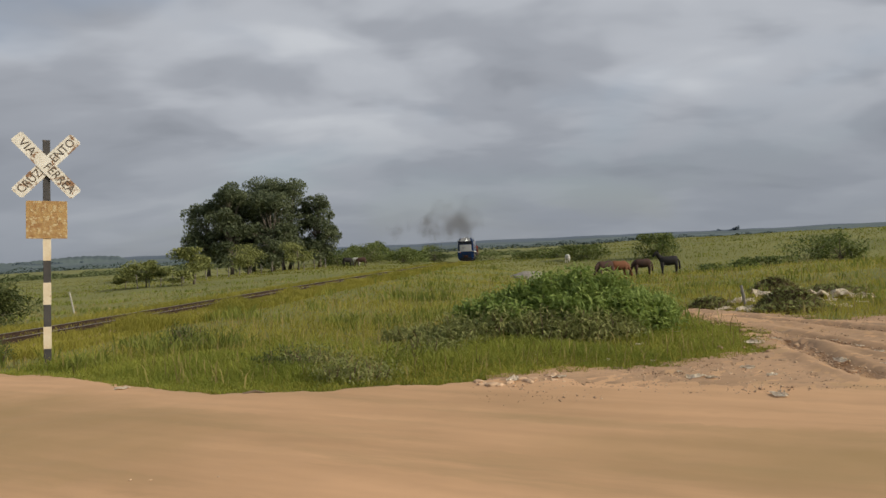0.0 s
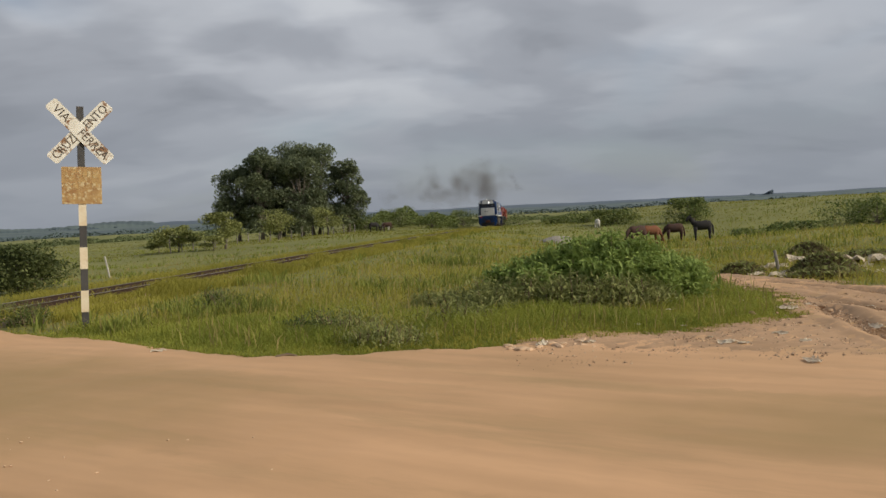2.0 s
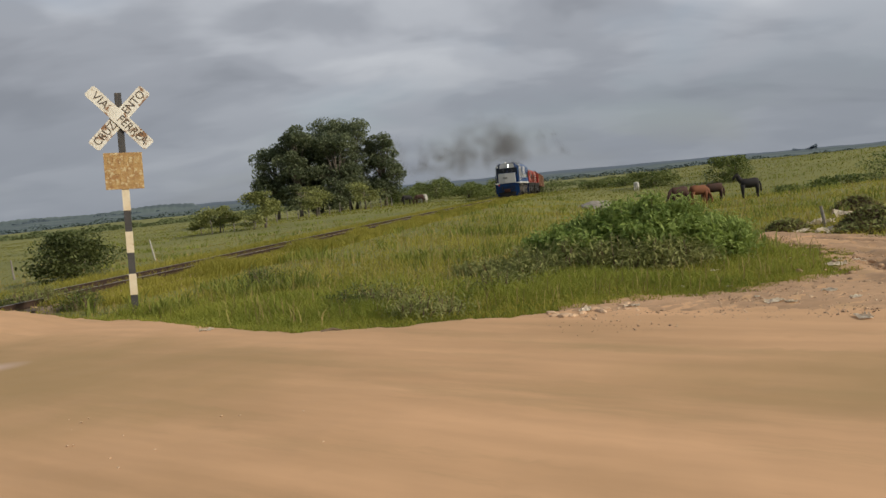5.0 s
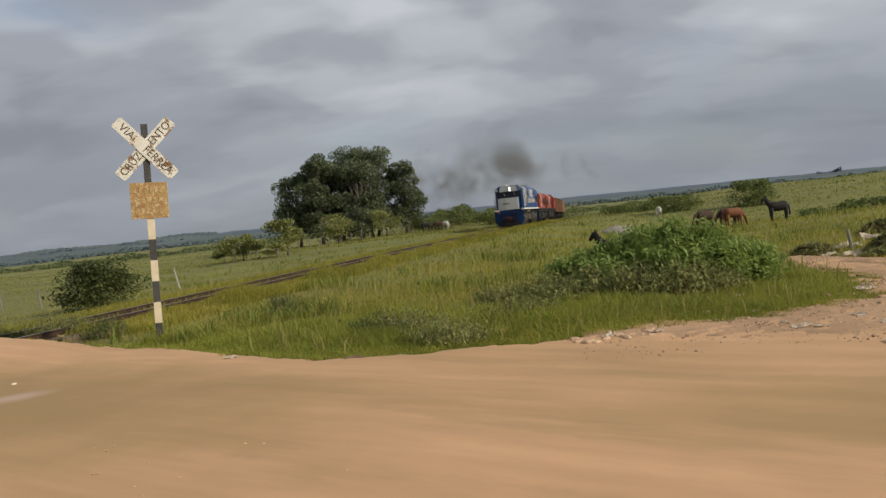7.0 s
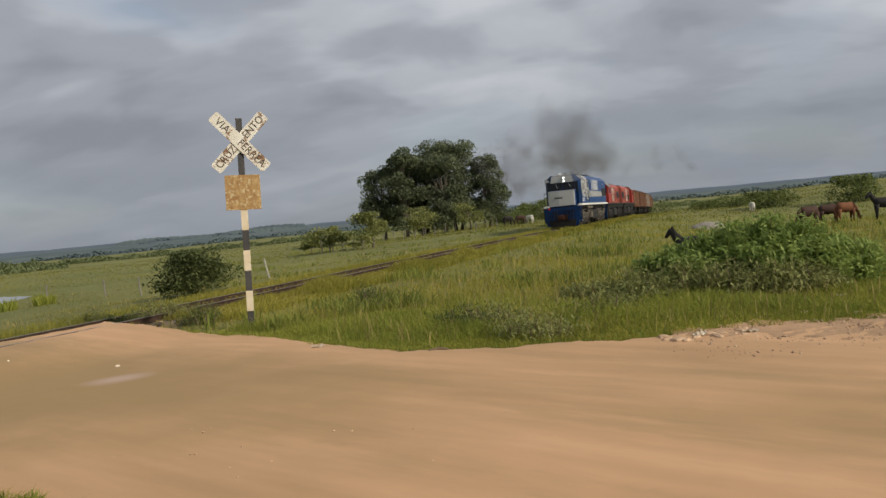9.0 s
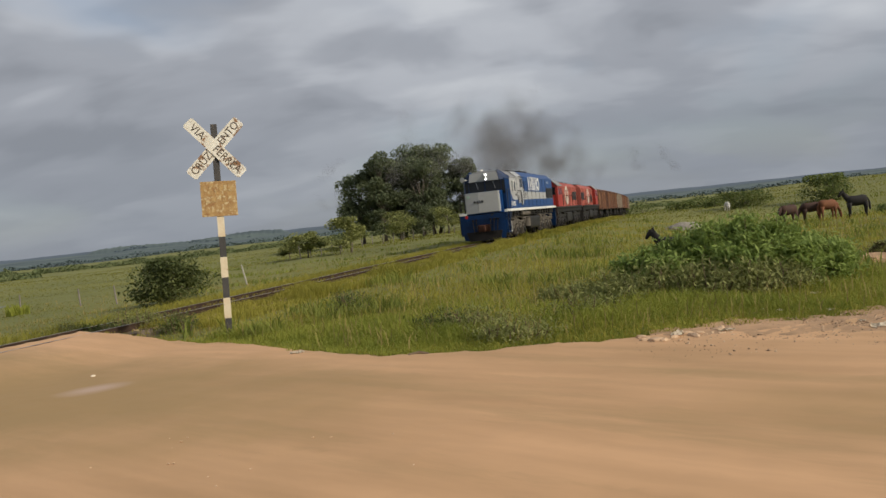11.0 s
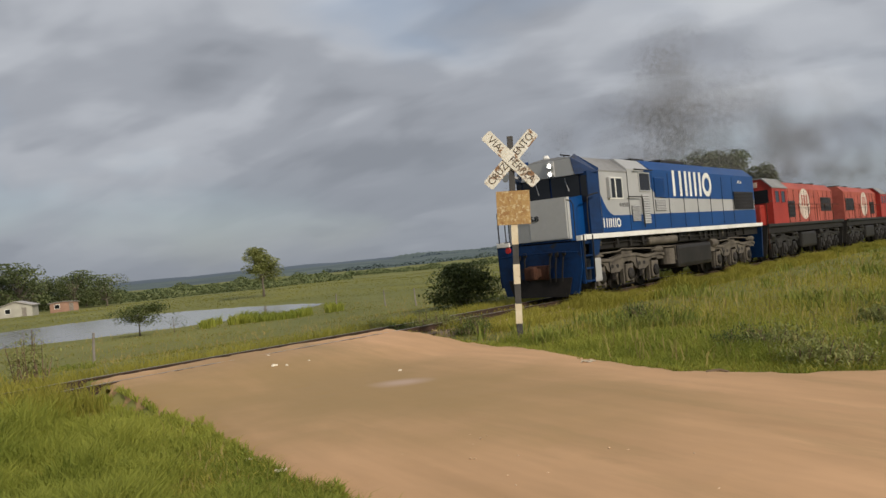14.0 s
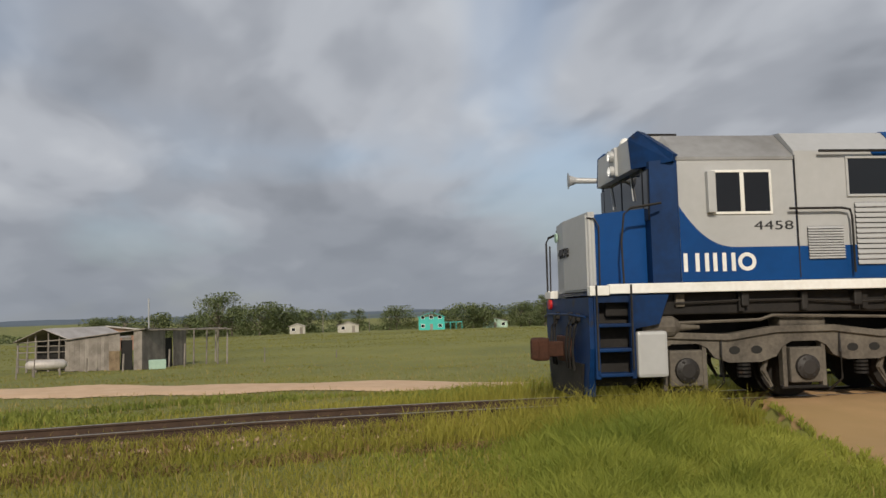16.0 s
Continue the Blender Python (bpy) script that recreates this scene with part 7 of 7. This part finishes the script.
# ---------------------------------------------------------------- grass


def blades(name, x, y, height, width, lean, material, label, seed, category="grass"):
    """Bent blades, each rooted at its own spot."""
    rng = np.random.default_rng(seed)
    n = len(x)
    z = np.maximum(land(x, y), np.where(np.abs(track_x(np.clip(y, -119, 419)) - x) < 2, np.interp(y, FY, FZ) - 0.62 + 0.45 * smooth(2.1, 1.35, np.abs(track_x(np.clip(y, -119, 419)) - x)), -99)) - 0.02
    a, b = rng.uniform(0, 2 * math.pi, n), rng.uniform(0, 2 * math.pi, n)
    h = height * rng.uniform(0.45, 1.25, n)
    dx, dy = np.cos(a), np.sin(a)
    k = lean * rng.uniform(0.2, 1.3, n) * h
    lx, ly = np.cos(b) * k + 0.06 * h, np.sin(b) * k
    w = width * rng.uniform(0.6, 1.3, n) * 0.5
    v = np.empty((n, 5, 3))
    v[:, 0] = np.stack([x - dx * w, y - dy * w, z], 1)
    v[:, 1] = np.stack([x + dx * w, y + dy * w, z], 1)
    v[:, 2] = np.stack([x + lx * 0.35 + dx * w * 0.8, y + ly * 0.35 + dy * w * 0.8, z + h * 0.6], 1)
    v[:, 3] = np.stack([x + lx * 0.35 - dx * w * 0.8, y + ly * 0.35 - dy * w * 0.8, z + h * 0.6], 1)
    v[:, 4] = np.stack([x + lx, y + ly, z + h * (1 - 0.25 * lean)], 1)
    i = np.arange(n)[:, None] * 5
    me = array_mesh(name, v.reshape(-1, 3), [i + np.array([0, 1, 2, 3]), i + np.array([3, 2, 4])], material)
    return tagged(new(name, me), label, category, kind="stuff")


def sown(rng, n, az0, az1, r0, r1, margin=0.0):
    """Spots spread so that near ground carries more of them; none on road, rails or water."""
    az = np.radians(rng.uniform(az0, az1, n))
    r = r0 * (r1 / r0) ** rng.uniform(0, 1, n)
    x, y = -r * np.sin(az), r * np.cos(az)
    d = edge_dist(x, y, ROAD) * np.where(inside(x, y, ROAD), -1, 1)
    ok = (d - fray(x, y) > margin - np.where((x < 0) & (y < 7.5), 0.08, 0.15)) & ~inside(x, y, LANE) & ~inside(x, y, POND)
    u = np.abs(track_x(np.clip(y, -119, 419)) - x)
    ok &= (u > 0.62) | ((rng.uniform(0, 1, n) < np.where(y > 15, 0.6, 0.22)) & ((y < 5) | (y > 15)))
    return x[ok], y[ok], r[ok]


def grow():
    rng = np.random.default_rng(77)
    x, y, r = sown(rng, 330000, -33, 108, 4.2, 75)
    u = track_x(y) - x
    patch = 0.5 + 0.5 * np.clip(wave(x, y, 0.45, 0.7), -1, 1)
    h = np.where(r < 14, 0.19, 0.21) * (0.7 + 0.6 * patch) * (0.6 + 0.4 * smooth(0.0, 1.5, edge_dist(x, y, ROAD)))
    h *= 0.55 + 0.45 * smooth(1.5, 6.0, -u)                        # grazed low towards the bank and beyond it
    h = np.where((x < -5) & (y < 4), 0.12 + 0.06 * patch, h) * np.where(u > 1.5, 0.6, 1.0)
    h = np.where((np.abs(u) < 1.3) & (y > 14.5), 0.17 + 0.06 * patch, h)
    for name, ok, material, label, seed in (("meadow_grass", u < 1.2, M["grass"], "knee-high green and straw-coloured meadow grass", 78),
                                            ("pasture_grass", u >= 1.2, M["far_grass"], "short grazed grass beyond the railway", 88)):
        blades(name, x[ok], y[ok], h[ok], 0.005 + 0.0006 * r[ok], 1.05, material, label, seed)
    x, y, r = sown(rng, 110000, -33, 108, 75, 240)
    blades("far_meadow_grass", x, y, np.where(x < -25, 0.12, 0.17), 0.0009 * r, 0.95, M["far_grass"], "rough meadow grass on the far slopes", 79)
    # lush growth: the corner by the crossing and the verge along the road
    x, y, r = sown(rng, 240000, 38, 84, 3.6, 13.5)
    az = np.degrees(np.arctan2(-x, y))
    d = edge_dist(x, y, ROAD)
    tall = np.where(x < -6, 0.38, 0.27) * smooth(-0.2, 1.3, d) * smooth(78, 66, az) * (0.75 + 0.25 * wave(x, y, 1.1, 2.0) + 0.35 * wave(x, y, 3.1, 4.0))
    keep = (rng.uniform(0, 1, len(x)) < 0.8 * (0.15 + 0.85 * smooth(84, 64, az))) & (np.abs(track_x(y) - x) > 1.1)
    blades("lush_grass", x[keep], y[keep], (np.maximum(tall, 0.02) + 0.09)[keep], 0.008 + 0.0005 * r[keep], 0.6, M["lush"], "tall lush green grass beside the dirt road", 80)
    x, y, r = sown(rng, 150000, -24, 32, 8.6, 15)
    d = edge_dist(x, y, ROAD)
    keep = rng.uniform(0, 1, len(x)) < smooth(4.5, 0.3, d) * 0.9
    blades("verge_grass", x[keep], y[keep], 0.08 + 0.15 * smooth(0.0, 1.2, d[keep]) * (1 + 0.5 * wave(x[keep], y[keep], 1.3, 1.0)), 0.010, 0.85, M["lush"], "lush green verge along the dirt road", 81)
    # seed heads and dry stalks
    x, y, r = sown(rng, 20000, -33, 108, 5, 60, 0.3)
    u = track_x(y) - x
    blades("dry_stalks", x, y, 0.17 + 0.18 * smooth(1.5, 5, -u) * smooth(4, 9, y), 0.004 + 0.0006 * r, 0.35, M["dry"], "dry straw-coloured stalks standing in the meadow", 82)
    # weeds over the shoulders of the bank
    s = rng.uniform(-40, 110, 260000)
    px, py = np.interp(s, FS, FX), np.interp(s, FS, FY)
    side = np.where(rng.uniform(0, 1, len(s)) < 0.7, 1, -1)
    off = (0.45 + 2.0 * rng.uniform(0, 1, len(s)) ** 0.8) * side
    ok = ((py < 6.4) | (py > 14.9) | (off < 0)) & ((py > 0.5) | (rng.uniform(0, 1, len(s)) < 0.4)) & (rng.uniform(0, 1, len(s)) < 22 / np.maximum(22, np.hypot(px, py)))
    blades("bank_weeds", (px + off)[ok], py[ok], np.where(np.abs(off[ok]) < 0.9, np.where(py[ok] < 3, 0.10, 0.20), np.where(py[ok] < 2, 0.24, 0.34)) * np.where((py[ok] > 14) & (off[ok] > 0), 0.75 + 0.6 * np.clip(wave(px[ok] + off[ok], py[ok], 0.9, 2.0), -0.4, 1), np.where((py[ok] > 1.0) & (py[ok] < 7), 1.05 + 0.75 * smooth(2.6, 5.0, py[ok]), 1.0)), 0.005 + 0.00055 * np.hypot(px, py)[ok], 0.6, M["grass"], "weeds growing over the railway bank", 83)
    # dark tussocks in loose patches
    x, y, r = sown(rng, 90000, -33, 30, 13, 130, 0.4)
    m = wave(x, y, 0.55, 5.0) + 0.6 * wave(x, y, 1.7, 2.0)
    u = track_x(y) - x
    keep = (m > 0.85) & ((u < -2.5) | (u > 4))
    blades("tussocks", x[keep], y[keep], (0.30 + 0.12 * m[keep]) * np.where(u[keep] > 0, 0.6, 1.0), 0.010 + 0.0009 * r[keep], 0.7, M["tussock"], "dark green tussocks in rough grass", 85)
    # rough tufts between the bank and the lane
    x, y, r = sown(rng, 30000, 56, 108, 13, 21, 0.3)
    m = wave(x, y, 0.7, 3.0) + 0.6 * wave(x, y, 1.9, 1.0)
    keep = (m > 0.35) & (track_x(y) - x > 1.6)
    blades("tufts", x[keep], y[keep], 0.12 + 0.12 * m[keep] * smooth(26, 16, r[keep]), 0.008 + 0.0009 * r[keep], 0.75, M["tussock"], "rough green tufts between the railway and a lane", 86)
    # dead weeds over the near shoulder of the bank
    n = 26000
    y = rng.uniform(-14, 5, n)
    x = track_x(y) + 0.7 + 2.1 * rng.uniform(0, 1, n)
    keep = wave(x, y, 1.3, 6.0) + 0.5 * wave(x, y, 3.3, 2.0) > -0.3
    blades("dead_weeds", x[keep], y[keep], 0.15, 0.014, 0.9, M["brown_weed"], "dead brown weeds on the railway bank", 87)
    # reeds on the near shore of the pond
    az, r = np.radians(rng.uniform(39, 49, 6000)), rng.uniform(44, 50, 6000)
    x, y = -r * np.sin(az), r * np.cos(az)
    ok = ~inside(x, y, POND) & (wave(x, y, 0.8, 1.0) > -0.2)
    blades("reeds", x[ok], y[ok], 0.5 + 0.3 * wave(x[ok], y[ok], 0.35, 2.0), 0.06, 0.45, M["lush"], "tall bright green reeds along the pond's shore", 84, "reeds")


grow()

# ---------------------------------------------------------------- exhaust smoke
SMOKE = []


def smoke_mesh(seed):
    """A loose drift of soot specks, long enough to lie inside the hood."""
    rng = np.random.default_rng(seed)
    n = 16000
    c = rng.normal(0, 1, (n, 3))
    c = c[np.linalg.norm(c, axis=1) < 2.05] * np.array([1.45, 0.72, 0.56])
    v = (c[:, None] + rng.normal(0, 0.0071, (len(c), 3, 3))).reshape(-1, 3)
    return array_mesh("smoke_puff", v, [np.arange(len(v)).reshape(-1, 3)], M["smoke"])


def make_smoke():
    rr = random.Random(14)
    kinds = [smoke_mesh(200 + k) for k in range(6)]
    k = 0
    te = -5.0
    while te < 15.9:
        for back, share in ((6.0, 3), (23.0, 1), (38.5, 1 if k % 3 == 0 else 0)):
            for _ in range(share):
                ob = tagged(new("smoke_puff", kinds[rr.randrange(6)]), "thin puff of dark diesel smoke drifting from the engines", "smoke", "exhaust smoke", "stuff")
                drift = Vector((rr.gauss(-2.6, 1.3), rr.gauss(0.0, 0.9), max(1.2, rr.gauss(4.6, 1.6))))
                SMOKE.append((ob, te + rr.uniform(0, 0.2), back, drift, (rr.uniform(-70, 70), rr.uniform(-75, 75), rr.uniform(-80, 80))))
        k += 1
        te += 0.29


make_smoke()


def stack(t, back, z):
    p = rail_point(train_front(t) + back)
    return p + Vector((0, 0, z))


def key_smoke():
    for ob, te, back, drift, turn in SMOKE:
        rows = []
        t = 0.0
        while t <= 16.001:
            p = stack(min(t, te), back, 2.85)     # it waits inside the engine's hood
            q = rail_point(train_front(min(t, te)) + back + 1)
            yaw = math.degrees(math.atan2(q.y - p.y, q.x - p.x))
            a = max(0.0, t - te)
            k = min(1.0, a / 1.0)
            p = p + Vector((drift.x * a * a / (a + 0.8), drift.y * a, drift.z * (1 - math.exp(-a / 0.6)) + 0.1 * a + min(a * 4, 1.0)))
            rows.append((t, pose(*p, turn[0] * k, turn[1] * k, yaw + turn[2] * k)))
            t += 0.5 if not (te - 0.6 < t < te + 1.5) else 0.25
        walk(ob, rows)


# ---------------------------------------------------------------- sleepers, one by one
def lay_sleepers():
    bm = B()
    bx(bm, -0.11, 0.11, -1.0, 1.0, -0.26, -0.135, 0.015)
    first = part("sleeper", bm, M["sleeper"], track)
    rr = random.Random(2)
    for k in range(210):
        s = -38 + k * 0.62
        p, q = rail_point(s), rail_point(s + 0.3)
        ob = first if k == 0 else bpy.data.objects.new("sleeper", first.data)
        if k:
            scene.collection.objects.link(ob)
            ob.parent = track
        ob.matrix_basis = pose(p.x, p.y, p.z + rr.uniform(-0.006, 0.006), 0, 0, math.degrees(math.atan2(q.y - p.y, q.x - p.x)) + rr.uniform(-1.5, 1.5))


lay_sleepers()


def motions():
    key_train()
    for ob, rows in HERD:
        walk(ob, rows)
    key_smoke()


motions()
